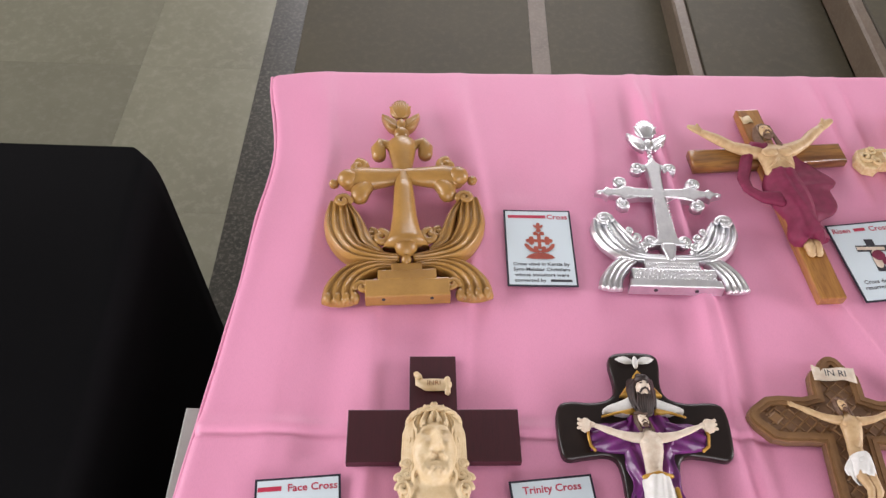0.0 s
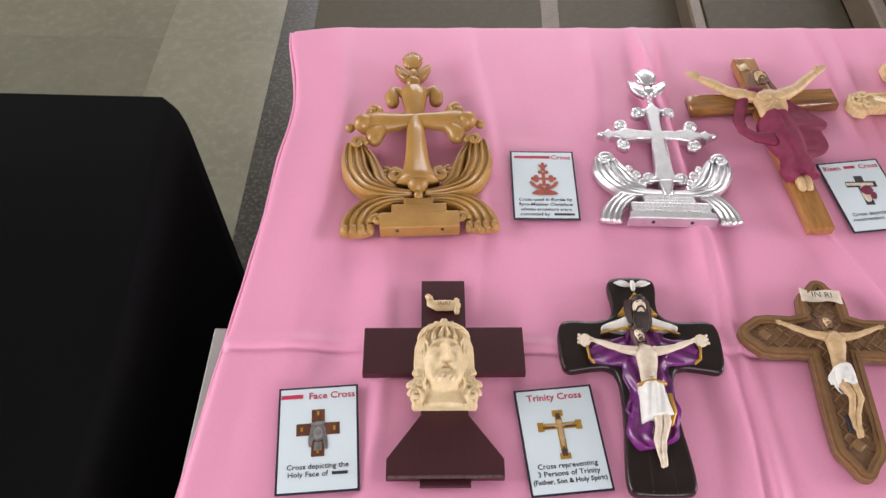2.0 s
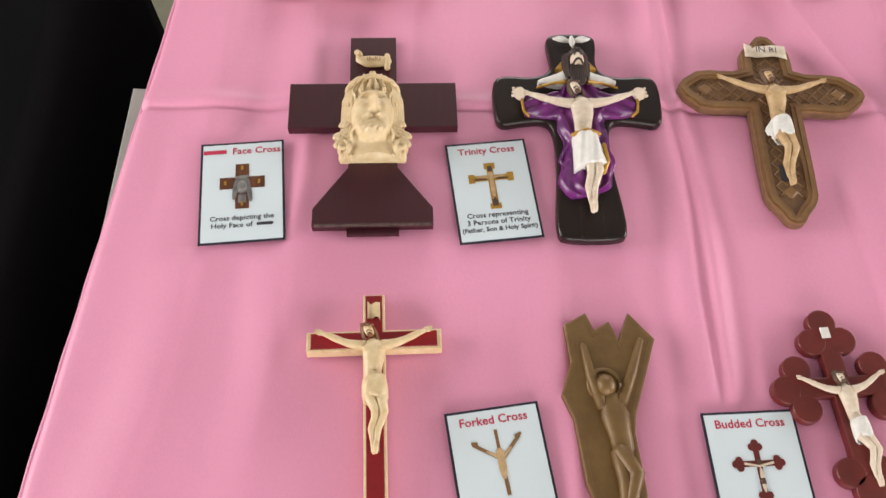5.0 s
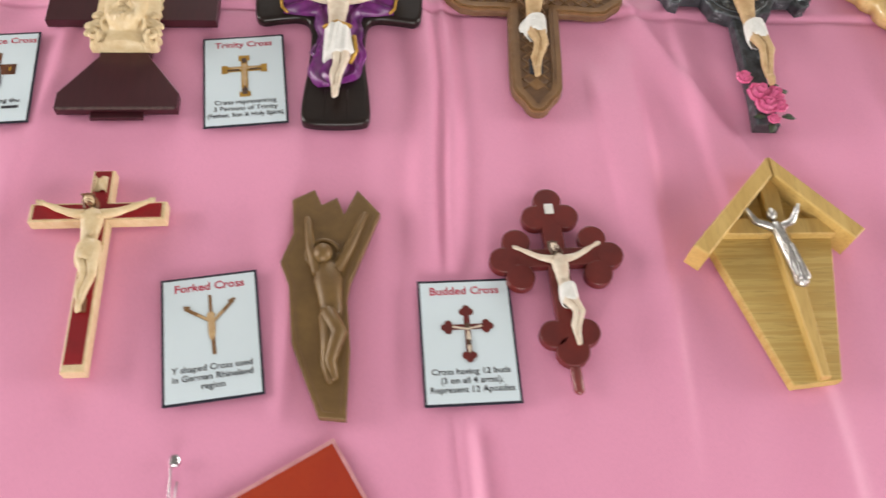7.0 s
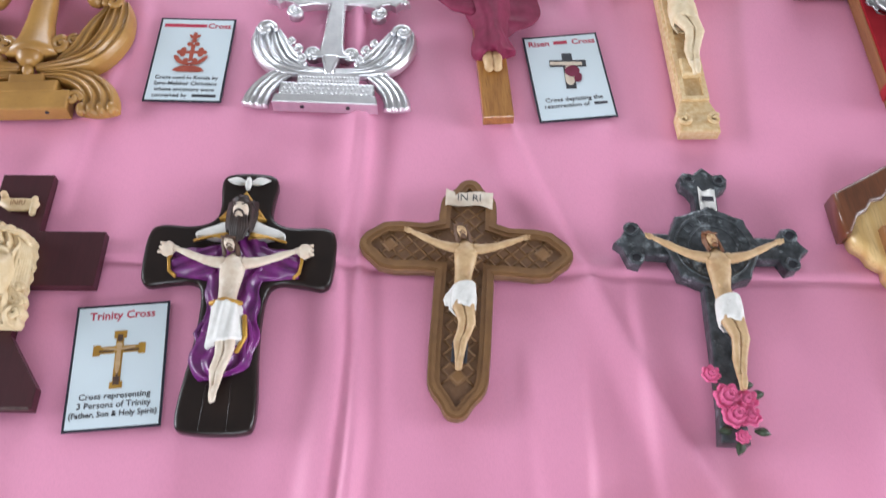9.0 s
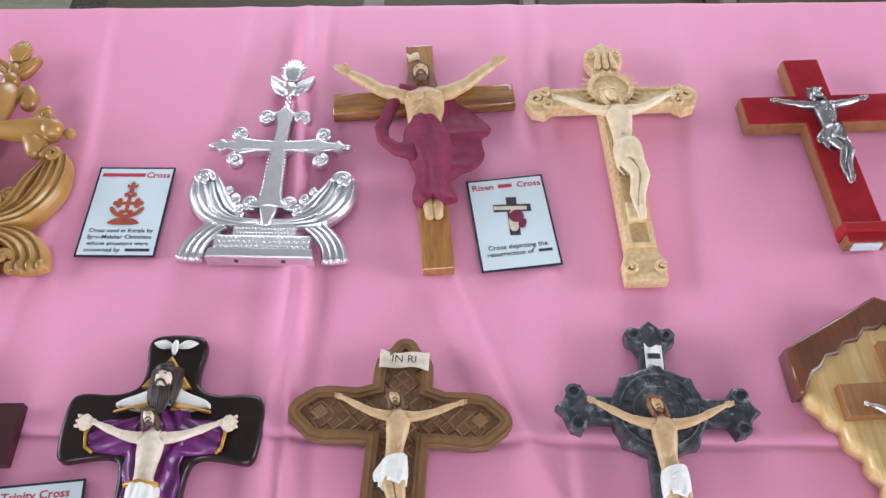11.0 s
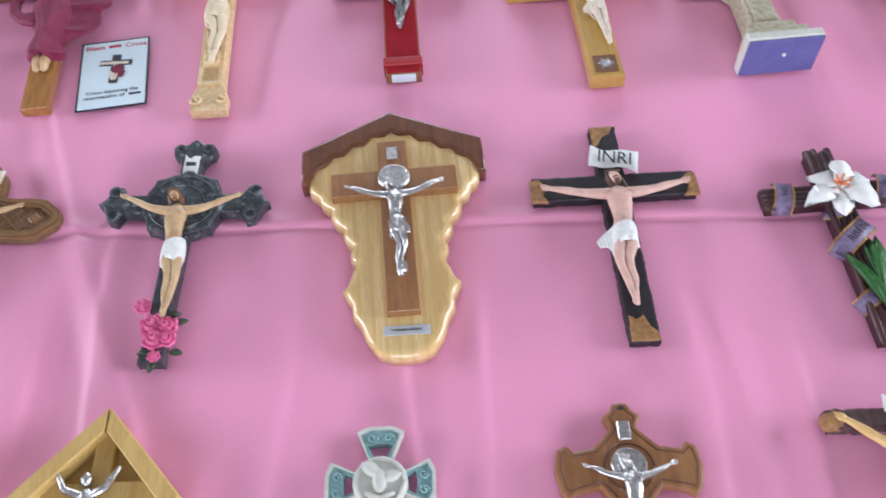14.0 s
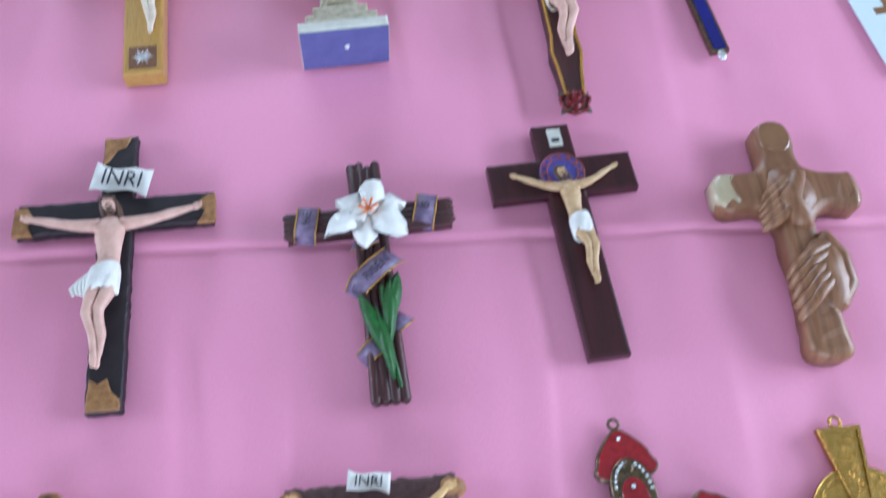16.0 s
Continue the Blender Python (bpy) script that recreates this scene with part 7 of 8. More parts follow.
# dark mahogany crucifix with a blue halo medal
ob = thing("crucifix", 1.841, 0.333, 4.7, "dark mahogany crucifix with a blue halo medal", "crucifix", "crosses")
bm = bmesh.new()
prism(bm, latin(0.313, 0.047, 0.178, 0.052, 0.236), 0, 0.022, 0.005, rounds=3)
part("cross", bm, MAHOGANY, ob)
bm = bmesh.new()
prism(bm, rect(0.002, 0.292, 0.017, 0.026), 0.0215, 0.0232, 0.0004)
st = part("title_plate", bm, OFF_WHITE, ob, "pale title plate")
bar("title_bar", 0.002, 0.288, 0.010, 0.006, INK, st, 0.0233)
bm = bmesh.new()
prism(bm, disc(0, 0.240, 0.028, n=32), 0.0215, 0.0245, 0.001)
md = part("halo_medal", bm, MEDAL_BLUE, ob, "round blue medal")
bm = bmesh.new()
for r in (0.0265, 0.019):
    tube(bm, [(r * math.cos(a), 0.240 + r * math.sin(a), 0.0247) for a in [2 * math.pi * k / 28 for k in range(29)]], 0.0009, 0, 6, 1.0, False)
for k in range(12):
    a = 2 * math.pi * k / 12
    prism(bm, rect(0.0228 * math.cos(a), 0.240 + 0.0228 * math.sin(a), 0.003, 0.004, math.degrees(a)), 0.0244, 0.0256, 0.0003)
part("relief", bm, plain("red_gold_relief", (0.42, 0.14, 0.07), (0.3, 0.05, 0.08), 0.4, 0.3), md, "red-gold relief")
figure(ob, 0.232, 0.122, 0.020, 0.124, 0.0245, [SKIN, WHITE, HAIR], lean=0.004, label="painted figure with white loincloth")
settle(ob, 0.022, 0.015, 1.015)

# carved olive-wood cross with clasped fingers
ob = thing("carved_cross", 2.083, 0.312, -1.2, "polished olive-wood cross carved as a clasped grip", "cross", "crosses")
bm = bmesh.new()
prism(bm, soften(mirrored([(0.026, 0.0), (0.025, 0.03), (0.019, 0.08), (0.022, 0.14), (0.021, 0.18), (0.040, 0.196), (0.072, 0.190), (0.088, 0.196), (0.091, 0.220), (0.088, 0.244), (0.064, 0.246), (0.030, 0.250), (0.022, 0.268), (0.026, 0.300), (0.020, 0.318), (0.0, 0.322)]), 2), 0, 0.030, 0.012, rounds=4, smooth=True)
ball(bm, (0.016, 0.105, 0.022), (0.028, 0.050, 0.020), 0, 16, 12)
ball(bm, (0.0, 0.215, 0.024), (0.032, 0.040, 0.016), 0, 16, 12)
for k in range(5):
    tube(bm, [(0.022, 0.138 - 0.010 * k, 0.032), (0.0, 0.128 - 0.012 * k, 0.038), (-0.018, 0.112 - 0.013 * k, 0.030), (-0.024, 0.104 - 0.013 * k, 0.018)], [0.0065, 0.0075, 0.007, 0.0055], 0, 9)
    tube(bm, [(0.018, 0.238 - 0.008 * k, 0.030), (-0.008, 0.226 - 0.010 * k, 0.036), (-0.030, 0.208 - 0.009 * k, 0.030), (-0.038, 0.200 - 0.008 * k, 0.020)], [0.006, 0.007, 0.0065, 0.005], 0, 9)
tube(bm, [(0.004, 0.175, 0.028), (-0.008, 0.20, 0.034), (0.010, 0.235, 0.034)], [0.016, 0.015, 0.010], 0, 12)
tube(bm, [(0.024, 0.150, 0.028), (0.038, 0.125, 0.028), (0.038, 0.090, 0.026), (0.024, 0.066, 0.024)], [0.010, 0.010, 0.010, 0.008], 0, 10)
for v in bm.verts:
    v.co += noise.noise_vector(v.co * 70) * 0.0022
part("carving", bm, OLIVE, ob)
bm = bmesh.new()
prism(bm, soften([(-0.0925, 0.196), (-0.0925, 0.244), (-0.056, 0.246), (-0.064, 0.22), (-0.054, 0.196)], 1), 0.004, 0.0308, 0.010, rounds=3, smooth=True)
part("sapwood_end", bm, plain("pale_sapwood", (0.50, 0.44, 0.30), (0.40, 0.33, 0.2), 0.35, coat=0.5), ob, "pale sapwood end")
bm = bmesh.new()
prism(bm, soften(rect(-0.001, 0.297, 0.040, 0.046), 2), 0.027, 0.0312, 0.003, rounds=2, smooth=True)
part("heartwood_top", bm, plain("brown_heartwood", (0.23, 0.12, 0.055), (0.17, 0.08, 0.035), 0.3, coat=0.5), ob, "brown heartwood top")


# ---- front row ----
# small red and cream crucifix
ob = thing("crucifix", -0.079, -0.057, 2.8, "slim red crucifix edged and figured in cream", "crucifix", "crosses")
bm = bmesh.new()
prism(bm, latin(0.258, 0.025, 0.152, 0.025, 0.200), 0, 0.016, 0.002, rounds=2)
part("cross", bm, IVORY, ob, "cream edging")
bm = bmesh.new()
prism(bm, [(x2, y2 + 0.009) for x2, y2 in latin(0.247, 0.019, 0.142, 0.019, 0.191)], 0.0155, 0.0172, 0.0004)
part("inlay", bm, plain("crimson_inlay", (0.28, 0.008, 0.014), (0.20, 0.006, 0.010), 0.35), ob, "crimson inlay")
scroll_sign(ob, 0.0, 0.236, 0.0175, 0.0145, 0.018, IVORY)
bm = bmesh.new()
prism(bm, rect(0.0, 0.077, 0.010, 0.016), 0.016, 0.023, 0.001)
part("foot_rest", bm, BROWN_MEDAL, ob, "brown foot rest")
figure(ob, 0.200, 0.120, 0.016, 0.118, 0.0175, [IVORY, IVORY, AUBURN], label="cream figure with brown hair", slim=1.12)

# forked wooden relief
ob = thing("forked_cross", 0.189, -0.104, 3.0, "bronze-brown forked cross with a figure in relief", "cross", "crosses")
o = [(-0.014, 0.004), (0.014, 0.0), (0.019, 0.080), (0.0165, 0.140), (0.020, 0.160), (0.056, 0.250), (0.030, 0.284), (0.014, 0.250), (0.006, 0.274), (-0.012, 0.264), (-0.020, 0.286), (-0.046, 0.272), (-0.044, 0.226), (-0.058, 0.188), (-0.048, 0.160), (-0.043, 0.088)]
bm = bmesh.new()
prism(bm, o, 0, 0.020, 0.0025, rounds=2)
part("board", bm, BRONZE_CLAY, ob)
bm = bmesh.new()
q = inset(list(reversed(o)) if area(o) < 0 else o, 0.006)
tube(bm, [(x2, y2, 0.0198) for x2, y2 in q] + [(*q[0], 0.0198)], 0.0005, 0, 6, 1.0, False)
part("scored_line", bm, BROWN_DEEP, ob, "scored border line")
bm = bmesh.new()
tube(bm, [(-0.006, 0.180, 0.022), (-0.004, 0.160, 0.024), (-0.002, 0.140, 0.024), (0.0, 0.122, 0.023)], [0.011, 0.016, 0.013, 0.012], 0, 12, 0.6)
tube(bm, [(-0.016, 0.172, 0.022), (-0.024, 0.205, 0.022), (-0.028, 0.244, 0.021)], [0.007, 0.006, 0.004], 0, 9)
tube(bm, [(0.006, 0.176, 0.022), (0.022, 0.208, 0.022), (0.038, 0.248, 0.021)], [0.007, 0.006, 0.004], 0, 9)
tube(bm, [(-0.004, 0.120, 0.024), (0.008, 0.094, 0.030), (-0.002, 0.064, 0.024), (0.002, 0.046, 0.022)], [0.010, 0.009, 0.007, 0.005], 0, 10)
tube(bm, [(-0.006, 0.118, 0.022), (-0.004, 0.088, 0.026), (-0.006, 0.060, 0.022), (-0.002, 0.042, 0.022)], [0.009, 0.008, 0.006, 0.004], 0, 10)
ball(bm, (-0.010, 0.194, 0.026), (0.011, 0.013, 0.010), 0)
tube(bm, [(-0.010 + 0.018 * math.cos(a), 0.196 + 0.018 * math.sin(a), 0.021) for a in [2 * math.pi * k / 20 for k in range(21)]], 0.003, 0, 7, 1.0, False)
part("figure", bm, BRONZE_CLAY, ob)
settle(ob, 0.020, 0.011, 1.015)

# budded cross
ob = thing("crucifix", 0.449, -0.070, 4.5, "dark red budded crucifix with a pale figure", "crucifix", "crosses")
bm = bmesh.new()
prism(bm, [(x2, max(y2, 0.046)) for x2, y2 in latin(0.235, 0.023, 0.130, 0.023, 0.163)], 0, 0.018, 0.001)
part("beam", bm, OXBLOOD, ob)
for cx, cy, r in ((0, 0.241, 0.0165), (-0.0175, 0.218, 0.0165), (0.0175, 0.218, 0.0165), (-0.062, 0.163, 0.0165), (-0.045, 0.186, 0.0165), (-0.045, 0.140, 0.0165), (0.062, 0.163, 0.0165), (0.045, 0.186, 0.0165), (0.045, 0.140, 0.0165), (-0.0175, 0.067, 0.0165), (0.0175, 0.067, 0.0165), (0, 0.046, 0.0185)):
    bm = bmesh.new()
    prism(bm, disc(cx, cy, r, n=22), 0, 0.0184, 0.002, rounds=2)
    part("bud", bm, OXBLOOD, ob)
bm = bmesh.new()
tube(bm, [(0, 0.002, 0.008), (0, 0.032, 0.008)], 0.0062, 0, 10)
part("tang", bm, plain("worn_red_tang", (0.22, 0.05, 0.045), (0.15, 0.02, 0.02), 0.4, coat=0.3), ob, "worn rounded tang")
bm = bmesh.new()
prism(bm, rect(0, 0.228, 0.010, 0.013), 0.0184, 0.0205, 0.0005)
part("title_plate", bm, WHITE, ob, "small white plate")
figure(ob, 0.165, 0.094, 0.016, 0.102, 0.0184, [BONE_WHITE, WHITE, HAIR], lean=0.006, knees=0.003, label="off-white figure", slim=0.98)
settle(ob, 0.0184, 0.0115, 1.018)

# pine shrine crucifix
ob = thing("shrine_crucifix", 0.708, -0.064, 1.8, "roofed raw pine shrine with a silver figure", "crucifix", "crosses")
bm = bmesh.new()
prism(bm, [(-0.028, 0.0), (0.028, 0.006), (0.066, 0.190), (0.066, 0.205), (0.0, 0.275), (-0.084, 0.200), (-0.086, 0.180)], 0, 0.014, 0.0012)
part("backboard", bm, PINE_SAWN, ob, "rough-sawn pine backboard")
bm = bmesh.new()
prism(bm, [(0.000, 0.006), (0.010, 0.006), (0.010, 0.258), (0.0, 0.270), (-0.012, 0.258), (-0.012, 0.19)], 0.013, 0.026, 0.0012)
part("upright", bm, PINE_RAW, ob)
bm = bmesh.new()
prism(bm, rect(-0.006, 0.199, 0.142, 0.022), 0.013, 0.0262, 0.0012)
part("crossbar", bm, PINE_RAW, ob)
for name, x0, y0, x1, y1 in (("roof_board", 0.0, 0.292, -0.116, 0.166), ("roof_board", 0.002, 0.292, 0.094, 0.186)):
    d = Vector((x1 - x0, y1 - y0)).normalized()
    nrm = Vector((-d.y, d.x)) * (1 if x1 < 0 else -1)
    bm = bmesh.new()
    prism(bm, [(x0, y0), (x1, y1), (x1 + nrm.x * 0.020, y1 + nrm.y * 0.020), (x0, y0 - 0.028)] if nrm.y < 0 else [(x0, y0), (x1, y1), (x1 - nrm.x * 0.020, y1 - nrm.y * 0.020), (x0, y0 - 0.028)], 0, 0.040, 0.0015)
    part(name, bm, PINE_RAW, ob, "projecting roof board")
bm = bmesh.new()
tube(bm, [(0.006, 0.196, 0.032), (0.010, 0.170, 0.033), (0.016, 0.140, 0.032), (0.020, 0.122, 0.030)], [0.0075, 0.0075, 0.0070, 0.0090], 0, 12, 0.7)
ball(bm, (0.004, 0.211, 0.033), (0.006, 0.0085, 0.006), 0)
for k in range(3):
    tube(bm, [(0.002 + 0.003 * k, 0.190, 0.036), (0.010 + 0.003 * k, 0.160, 0.038), (0.008 + 0.005 * k, 0.138, 0.037), (0.016 + 0.004 * k, 0.120, 0.034)], [0.0018, 0.0024, 0.0022, 0.0026], 0, 7)
for s in (-1, 1):
    tube(bm, [(0.006 + s * 0.006, 0.194, 0.032), (0.004 + s * 0.022, 0.200, 0.034), (0.004 + s * 0.034, 0.222, 0.036)], [0.005, 0.0045, 0.0025], 0, 8)
    tube(bm, [(0.012 + s * 0.003, 0.165, 0.039), (0.020 + s * 0.005, 0.124, 0.036)], [0.0025, 0.0035], 0, 7)
for v in bm.verts:
    v.co.x -= 0.015
for v in bm.verts:
    v.co += noise.noise_vector(v.co * 300) * 0.0012
part("figure", bm, SILVER, ob, "polished silver robed figure")
ob.scale = (0.99, 0.97, 1)

# aqua and white pierced cross
ob = thing("pierced_cross", 1.008, -0.036, 2.0, "off-white and aqua pierced cross with a dove disc", "cross", "crosses")


def pierced_arm(parent, rot, length, w0, w1, hole=True):
    c, s = math.cos(radians(rot)), math.sin(radians(rot))

    def turn(pts):
        return [(x2 * c - y2 * s, 0.180 + x2 * s + y2 * c) for x2, y2 in pts]

    outer = [(-w0, 0.024), (w0, 0.024), (w1, length - 0.006), (w1 * 0.5, length), (-w1 * 0.5, length), (-w1, length - 0.006)]
    inner = [(-w0 * 0.42, 0.026), (w0 * 0.42, 0.026), (w1 * 0.52, length - 0.022), (w1 * 0.2, length - 0.020), (-w1 * 0.2, length - 0.020), (-w1 * 0.52, length - 0.022)]
    rim = [(-w0 * 0.86, 0.024), (w0 * 0.86, 0.024), (w1 * 0.84, length - 0.009), (w1 * 0.45, length - 0.004), (-w1 * 0.45, length - 0.004), (-w1 * 0.84, length - 0.009)]
    bm = bmesh.new()
    ring_plate(bm, turn(outer), turn(rim), 0, 0.014)
    arm = part("arm", bm, OFF_WHITE, parent, "off-white rim")
    bm = bmesh.new()
    ring_plate(bm, turn(rim), turn(inner), 0, 0.011)
    for k in (-1, 1):
        cx, cy = turn([(k * w1 * 0.35, length - 0.013)])[0]
        curl(bm, cx, cy, 0.012, 0.0055, 0.0014, 1.3, 0, k)
    part("panel", bm, AQUA, arm, "aqua relief panel")


for rot in (0, 90, 270):
    pierced_arm(ob, rot, 0.066 if rot == 0 else 0.060, 0.012, 0.026)
bm = bmesh.new()
prism(bm, mirrored([(0.020, 0.0), (0.019, 0.156)]), 0, 0.014, 0.002, rounds=2)
part("shaft", bm, OFF_WHITE, ob)
bm = bmesh.new()
prism(bm, rect(0, 0.075, 0.026, 0.14), 0.0138, 0.0152, 0.0004)
part("panel", bm, AQUA, ob, "aqua panel")
bm = bmesh.new()
prism(bm, disc(0, 0.180, 0.030, n=36), 0, 0.019, 0.004, rounds=3, smooth=True)
tube(bm, [(0.026 * math.cos(a), 0.180 + 0.026 * math.sin(a), 0.019) for a in [2 * math.pi * k / 28 for k in range(29)]], 0.0025, 0, 7, 1.0, False)
dc = part("disc", bm, OFF_WHITE, ob, "raised round disc")
bm = bmesh.new()
ball(bm, (0, 0.180, 0.021), (0.008, 0.014, 0.006), 0)
leaf(bm, 0.0, 0.185, 0.021, 0.026, 0.016, 140, 0)
leaf(bm, 0.002, 0.180, 0.021, 0.024, 0.014, 20, 0)
tube(bm, [(-0.014, 0.166, 0.020), (0.0, 0.160, 0.021), (0.014, 0.166, 0.020)], 0.003, 0, 7)
part("dove", bm, OFF_WHITE, dc, "dove in relief")
bm = bmesh.new()
tube(bm, [(0, 0.04, 0.022), (0, 0.07, 0.024), (0, 0.098, 0.022)], [0.014, 0.015, 0.008], 0, 12, 0.8)
ball(bm, (0, 0.116, 0.024), (0.0105, 0.013, 0.010), 1)
ball(bm, (0.001, 0.122, 0.021), (0.0135, 0.013, 0.010), 2, 12, 8, 0.2)
ball(bm, (-0.010, 0.066, 0.034), (0.006, 0.010, 0.006), 1)
part("figure", bm, [OFF_WHITE, PALE_SKIN, AUBURN], ob, "small praying figure")

# teak crucifix with a silver halo disc
ob = thing("crucifix", 1.275, -0.022, 1.4, "light brown shaped wooden crucifix with silver figure", "crucifix", "crosses")
o = mirrored([(0.020, 0.0), (0.0145, 0.03), (0.0145, 0.125), (0.024, 0.146), (0.034, 0.158), (0.060, 0.152), (0.068, 0.146), (0.076, 0.156), (0.0805, 0.180), (0.076, 0.203), (0.066, 0.208), (0.058, 0.200), (0.036, 0.204), (0.026, 0.214), (0.015, 0.226), (0.021, 0.240), (0.012, 0.248), (0.008, 0.256), (0, 0.257)])
bm = bmesh.new()
prism(bm, o, 0, 0.014, 0.003, rounds=2)
part("cross", bm, TEAK, ob)
bm = bmesh.new()
q = inset(list(reversed(o)) if area(o) < 0 else o, 0.006)
tube(bm, [(x2, y2, 0.0139) for x2, y2 in q] + [(*q[0], 0.0139)], 0.0009, 0, 6, 1.0, False)
tube(bm, [(0.027 * math.cos(a), 0.180 + 0.027 * math.sin(a), 0.014) for a in [2 * math.pi * k / 28 for k in range(29)]], 0.0014, 0, 6, 1.0, False)
part("scored_line", bm, WALNUT, ob, "scored border line")
# Dark oval painted in place of the shade within a hanging hole.
bm = bmesh.new()
prism(bm, disc(0, 0.250, 0.0042, 0.003, n=14), 0.012, 0.0144, 0.0003)
part("hanging_hole_shade", bm, INK, ob, "dark disc for the shade in the hanging hole")
bm = bmesh.new()
prism(bm, rect(0, 0.222, 0.014, 0.022), 0.0138, 0.017, 0.001)
part("title_plate", bm, SILVER, ob, "silver title plate")
bm = bmesh.new()
prism(bm, disc(0, 0.182, 0.0195, n=32), 0.0138, 0.017, 0.001)
for r in (0.018, 0.012):
    tube(bm, [(r * math.cos(a), 0.182 + r * math.sin(a), 0.0172) for a in [2 * math.pi * k / 24 for k in range(25)]], 0.0008, 0, 6, 1.0, False)
part("halo_medal", bm, SILVER, ob, "round silver medal")
figure(ob, 0.172, 0.094, 0.012, 0.120, 0.016, [SILVER, SILVER, SILVER], label="cast silver figure", slim=0.80, crisp=0.65)

# bark crucifix with a lifelike figure and flowers
ob = thing("crucifix", 1.588, -0.040, 2.0, "rough bark crucifix with ochre figure and orange roses", "crucifix", "crosses")
bm = bmesh.new()
prism(bm, rough_edge(latin(0.268, 0.026, 0.168, 0.024, 0.252), 0.005, 0.003), 0, 0.020, 0.004, rounds=2)
part("cross", bm, plain("mauve_brown_bark", (0.10, 0.05, 0.05), (0.05, 0.024, 0.022), 0.55, big=120, bumps=0.8), ob)
for s in (-1, 1):
    bm = bmesh.new()
    tube(bm, [(s * 0.074, 0.252, 0.012), (s * 0.084, 0.250, 0.012)], [0.0125, 0.011], 0, 10)
    part("cut_end", bm, STRIPPED, ob, "pale cut end")
strip = scroll_sign(ob, -0.002, 0.262, 0.024, 0.042, 0.017, WHITE, "INRI", 0.015, -8.0)
figure(ob, 0.226, 0.150, 0.040, 0.156, 0.022, [YELLOW_SKIN, WHITE, AUBURN], lean=-0.004, sash=-1.0, label="ochre painted figure with white loincloth", slim=1.12)
bm = bmesh.new()
relief(bm, lambda u, v: (-0.024 - 0.010 * v + (0.012 + 0.012 * v) * u + 0.003 * math.sin(v * 9), 0.142 - 0.096 * v + 0.006 * math.sin(u * 5) * v), lambda u, v, x, y: 0.026 + 0.008 * math.sqrt(max(0, 1 - u * u * 0.9)) + 0.0035 * math.sin(u * 8 + 2.5 * math.sin(v * 5)), 24, 24, 0.012)
part("hanging_cloth", bm, WHITE, ob, "hanging white cloth")
for cx, cy, r in ((0.008, 0.060, 0.014), (-0.012, 0.050, 0.013), (0.034, 0.046, 0.014), (0.014, 0.038, 0.014), (-0.024, 0.036, 0.012)):
    bm = bmesh.new()
    rose(bm, (cx, cy + 0.014, 0.034), r, 0)
    part("rose", bm, ORANGE_ROSE, ob, "orange rose")
for cx, cy, a in ((0.034, 0.058, 75), (0.028, 0.072, 95), (0.044, 0.050, 20)):
    bm = bmesh.new()
    leaf(bm, cx, cy, 0.026, 0.034, 0.022, a, 0)
    part("leaf", bm, plain("pale_green_leaf", (0.16, 0.24, 0.07), (0.10, 0.17, 0.04), 0.4), ob, "pale green leaf")

# red enamel cross set with crystals
ob = thing("jewelled_cross", 1.868, -0.026, 7.0, "red enamel cross in antique brass set with crystals", "cross", "crosses")


def jewel_arm(parent, rot, length):
    c, s = math.cos(radians(rot)), math.sin(radians(rot))

    def turn(pts):
        return [(x2 * c - y2 * s, 0.180 + x2 * s + y2 * c) for x2, y2 in pts]

    # a three-lobed red cap behind an oval ringed with crystals
    cap = soften(mirrored([(0.0, length * 0.50), (0.020, length * 0.51), (0.031, length * 0.53), (0.035, length * 0.61), (0.029, length * 0.68), (0.028, length * 0.75), (0.016, length * 0.88), (0.0, length)]), 2)
    bm = bmesh.new()
    prism(bm, turn(cap), 0, 0.006, 0.0012)
    arm = part("arm", bm, BRASS_DARK, parent, "antique brass lobe")
    bm = bmesh.new()
    prism(bm, turn(inset(cap if area(cap) > 0 else list(reversed(cap)), 0.0024)), 0.0055, 0.0072, 0.0005)
    part("enamel", bm, ENAMEL_RED, arm, "glossy red enamel")
    ring = [(0.0225 * math.sin(a) * (1 - 0.12 * math.cos(a)), length * (0.36 - 0.33 * math.cos(a))) for a in [2 * math.pi * k / 30 for k in range(30)]]
    bm = bmesh.new()
    prism(bm, turn(ring), 0, 0.0092, 0.0012)
    prism(bm, turn(disc(0, length * 0.60, 0.0052, 0.0066, n=16)), 0.009, 0.0118, 0.0015, rounds=2, smooth=True)
    frame_part = part("oval", bm, BRASS_DARK, arm, "oval antique brass setting")
    bm = bmesh.new()
    prism(bm, turn([(x2 * 0.60, length * 0.31 + (y2 - length * 0.36) * 0.62) for x2, y2 in ring]), 0.0090, 0.0104, 0.0005)
    part("enamel", bm, ENAMEL_RED, frame_part, "glossy red enamel")
    bm = bmesh.new()
    for k in range(26):
        x2, y2 = ring[int(k * 30 / 26)]
        px, py = turn([(x2 * 0.80, length * 0.36 + (y2 - length * 0.36) * 0.86)])[0]
        ball(bm, (px, py, 0.0098), (0.0021, 0.0021, 0.0018), 0, 7, 5)
    for at, r in ((0.87, 0.0024), (0.43, 0.0024), (0.24, 0.0020)):
        px, py = turn([(0, length * at)])[0]
        ball(bm, (px, py, 0.0105 if at < 0.6 else 0.008), r, 0, 8, 6)
    part("crystals", bm, CRYSTAL, arm, "ring of clear crystals")


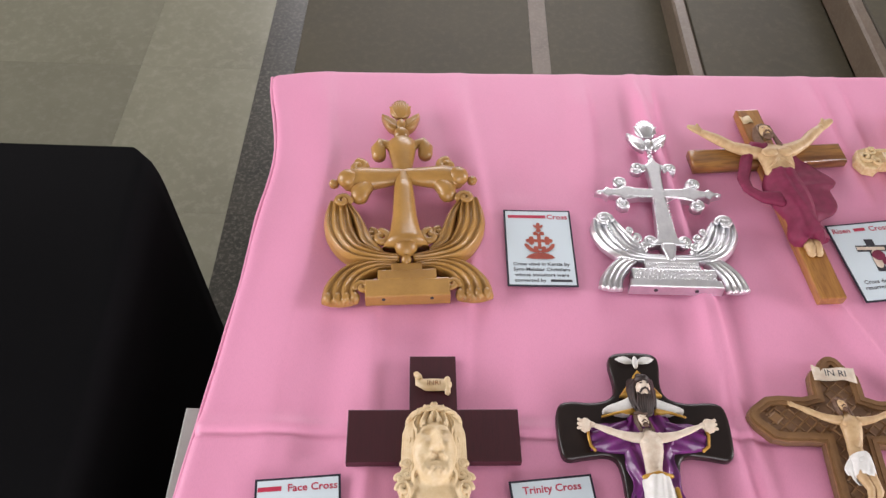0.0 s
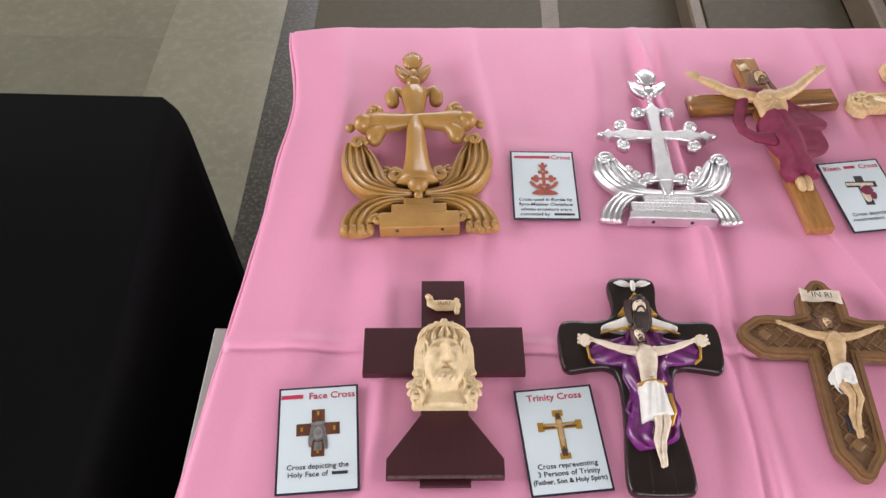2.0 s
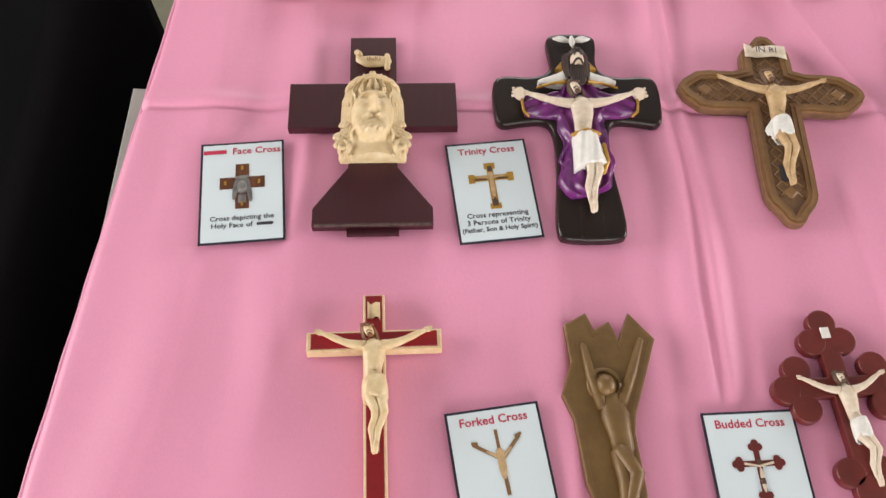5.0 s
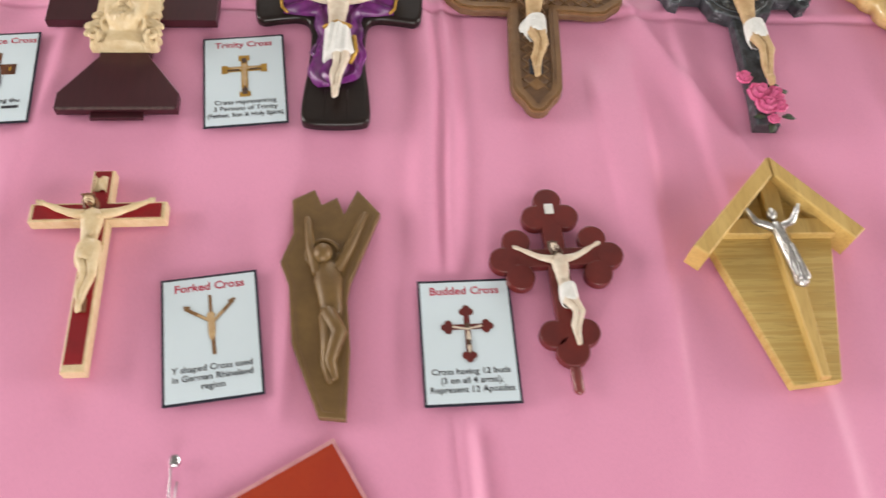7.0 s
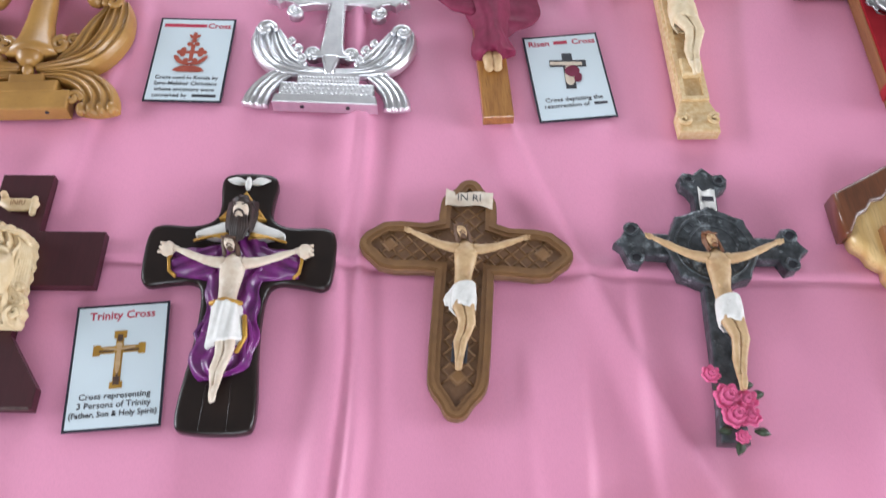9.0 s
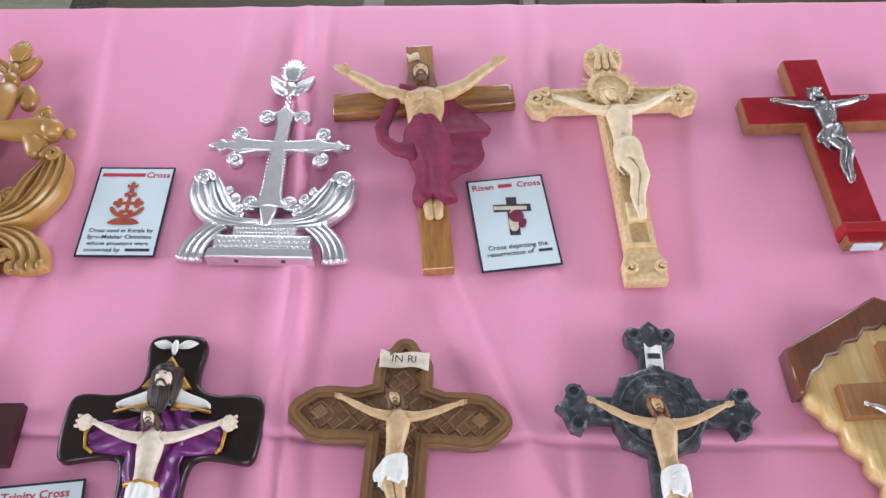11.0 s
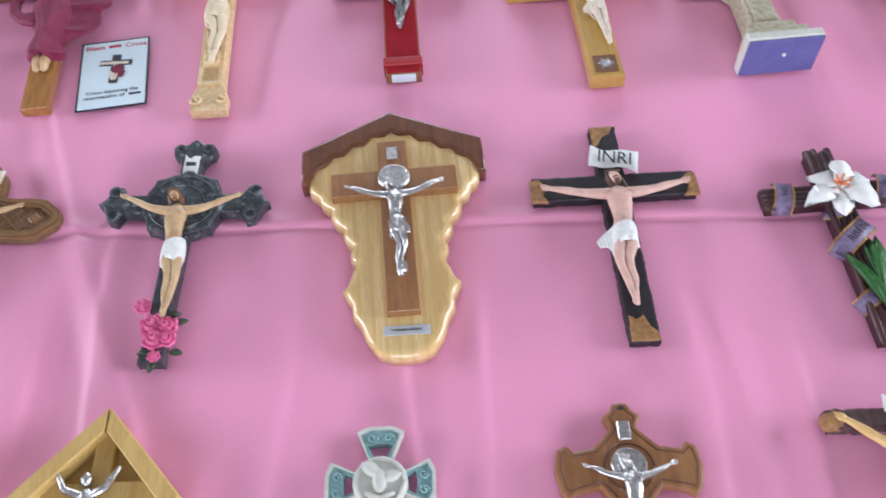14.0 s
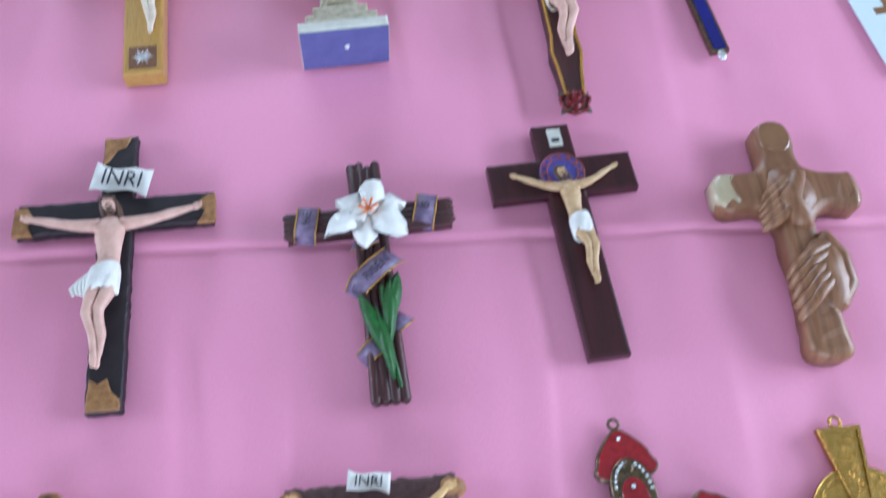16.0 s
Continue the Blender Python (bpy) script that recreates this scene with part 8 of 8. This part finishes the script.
for rot, ln in ((0, 0.116), (90, 0.112), (270, 0.112)):
    jewel_arm(ob, rot, ln)
bm = bmesh.new()
prism(bm, disc(0, 0.180, 0.026, n=28), 0, 0.0086, 0.001)
part("boss", bm, BRASS_DARK, ob, "dark round boss")
bm = bmesh.new()
shaft = soften(mirrored([(0.0, 0.0), (0.016, 0.02), (0.026, 0.07), (0.024, 0.12), (0.010, 0.172)]), 2)
prism(bm, shaft, 0, 0.007, 0.0015)
sh = part("shaft", bm, BRASS_DARK, ob, "antique brass shaft")
bm = bmesh.new()
prism(bm, soften(mirrored([(0.0, 0.016), (0.009, 0.03), (0.016, 0.07), (0.014, 0.12), (0.004, 0.17)]), 2), 0.0065, 0.0084, 0.0005)
part("enamel", bm, ENAMEL_RED, sh, "glossy red enamel")
bm = bmesh.new()
for k in range(17):
    q = k / 16
    for sd in (-1, 1):
        ball(bm, (sd * (0.006 + 0.0145 * math.sin(math.pi * min(1, q * 0.9 + 0.08)) ** 0.8), 0.016 + 0.160 * q, 0.0082), (0.0019, 0.0019, 0.0016), 0, 6, 4)
part("crystals", bm, CRYSTAL, sh, "row of clear crystals")
bm = bmesh.new()
tube(bm, [(0.0055 * math.cos(a), 0.298 + 0.0055 * math.sin(a), 0.004) for a in [2 * math.pi * k / 16 for k in range(17)]], 0.0018, 0, 7, 1.0, False)
part("hanging_ring", bm, BRASS_DARK, ob, "small hanging ring")
figure(ob, 0.184, 0.084, 0.010, 0.112, 0.009, [BRASS_DARK, BRASS_DARK, BRASS_DARK], label="small brass figure", crisp=0.7)

# flat gilt cross with a disc
ob = thing("gilt_cross", 2.082, 0.015, 3.0, "flat shiny gilt cross with a round centre", "cross", "crosses")
bm = bmesh.new()
prism(bm, disc(0, 0.135, 0.058, n=44), 0, 0.006, 0.001)
ring = part("disc", bm, GILT, ob, "gilt disc")
bm = bmesh.new()
for k in range(26):
    a = 2 * math.pi * k / 26
    prism(bm, rect(0.050 * math.cos(a), 0.135 + 0.050 * math.sin(a), 0.004, 0.006, math.degrees(a)), 0.0055, 0.0075, 0.0004)
part("beading", bm, GILT, ring, "raised letters worn to beading")
for rot in (0, 90, 180, 270):
    c, s = math.cos(radians(rot)), math.sin(radians(rot))
    ln = 0.100

    def turned(pts, c=c, s=s):
        return [(x2 * c - y2 * s, 0.135 + x2 * s + y2 * c) for x2, y2 in pts]

    outer = [(-0.008, 0.0), (0.008, 0.0), (0.024, ln), (-0.024, ln)]
    bm = bmesh.new()
    prism(bm, turned(outer), 0, 0.0085, 0.001)
    arm = part("arm", bm, GILT, ob)
    bm = bmesh.new()
    ring_plate(bm, turned([(-0.0075, 0.004), (0.0075, 0.004), (0.0225, ln - 0.001), (-0.0225, ln - 0.001)]), turned([(-0.005, 0.008), (0.005, 0.008), (0.018, ln - 0.006), (-0.018, ln - 0.006)]), 0.008, 0.0105)
    for k in range(7):
        px, py = turned([(0.004 * math.sin(k * 2.4), 0.03 + 0.009 * k)])[0]
        curl(bm, px, py, 0.0085, 0.004, 0.0011, 1.0, k, 1)
    part("relief", bm, GILT, arm, "raised rim and scrolls")
bm = bmesh.new()
tube(bm, [(0.006 * math.cos(a), 0.241 + 0.006 * math.sin(a), 0.004) for a in [2 * math.pi * k / 16 for k in range(17)]], 0.0018, 0, 7, 1.0, False)
part("hanging_ring", bm, GILT, ob, "small hanging ring")

# laminated orange-red sheet and a safety pin
ob = thing("laminated_sheet", 0.190, -0.115, 31.0, "glossy laminated sheet with an orange-red border", "sheet")
bm = bmesh.new()
prism(bm, rect(-0.105, -0.1485, 0.21, 0.297), 0, 0.0012, 0.0003)
part("border", bm, LAMINATE, ob, "orange-red laminated border")
bm = bmesh.new()
prism(bm, rect(-0.105, -0.1485, 0.126, 0.213), 0.0012, 0.0016, 0.0001)
part("page", bm, PAPER, ob, "white page")
bm = bmesh.new()
ring_plate(bm, rect(-0.105, -0.1485, 0.216, 0.303), rect(-0.105, -0.1485, 0.2085, 0.2955), 0, 0.0016)
part("film_edge", bm, CLEAR_EDGE, ob, "clear film edge")
ob = thing("safety_pin", 0.035, -0.132, 4.0, "steel safety pin tied with teal thread", "pin", z=0.7545)
bm = bmesh.new()
tube(bm, [(-0.0035, -0.002, 0.002), (-0.0035, -0.045, 0.003)], 0.0009, 0, 7)
tube(bm, [(0.0035, -0.024, 0.002), (0.002, -0.045, 0.004)], 0.0007, 0, 7)
curl(bm, 0, -0.046, 0.003, 0.004, 0.0009, 1.4)
part("wire", bm, STEEL, ob)
bm = bmesh.new()
prism(bm, soften(rect(0.0, -0.003, 0.010, 0.012), 1), 0.0, 0.005, 0.0015)
part("clasp", bm, STEEL, ob, "dull clasp")
bm = bmesh.new()
for k in range(4):
    tube(bm, [(0.006 * math.cos(a + k), -0.050 + 0.006 * math.sin(a) - 0.001 * k, 0.004 + 0.001 * k) for a in [2 * math.pi * i / 12 for i in range(13)]], 0.0016, 0, 6, 1.0, False)
part("thread", bm, TEAL, ob, "knotted teal thread")
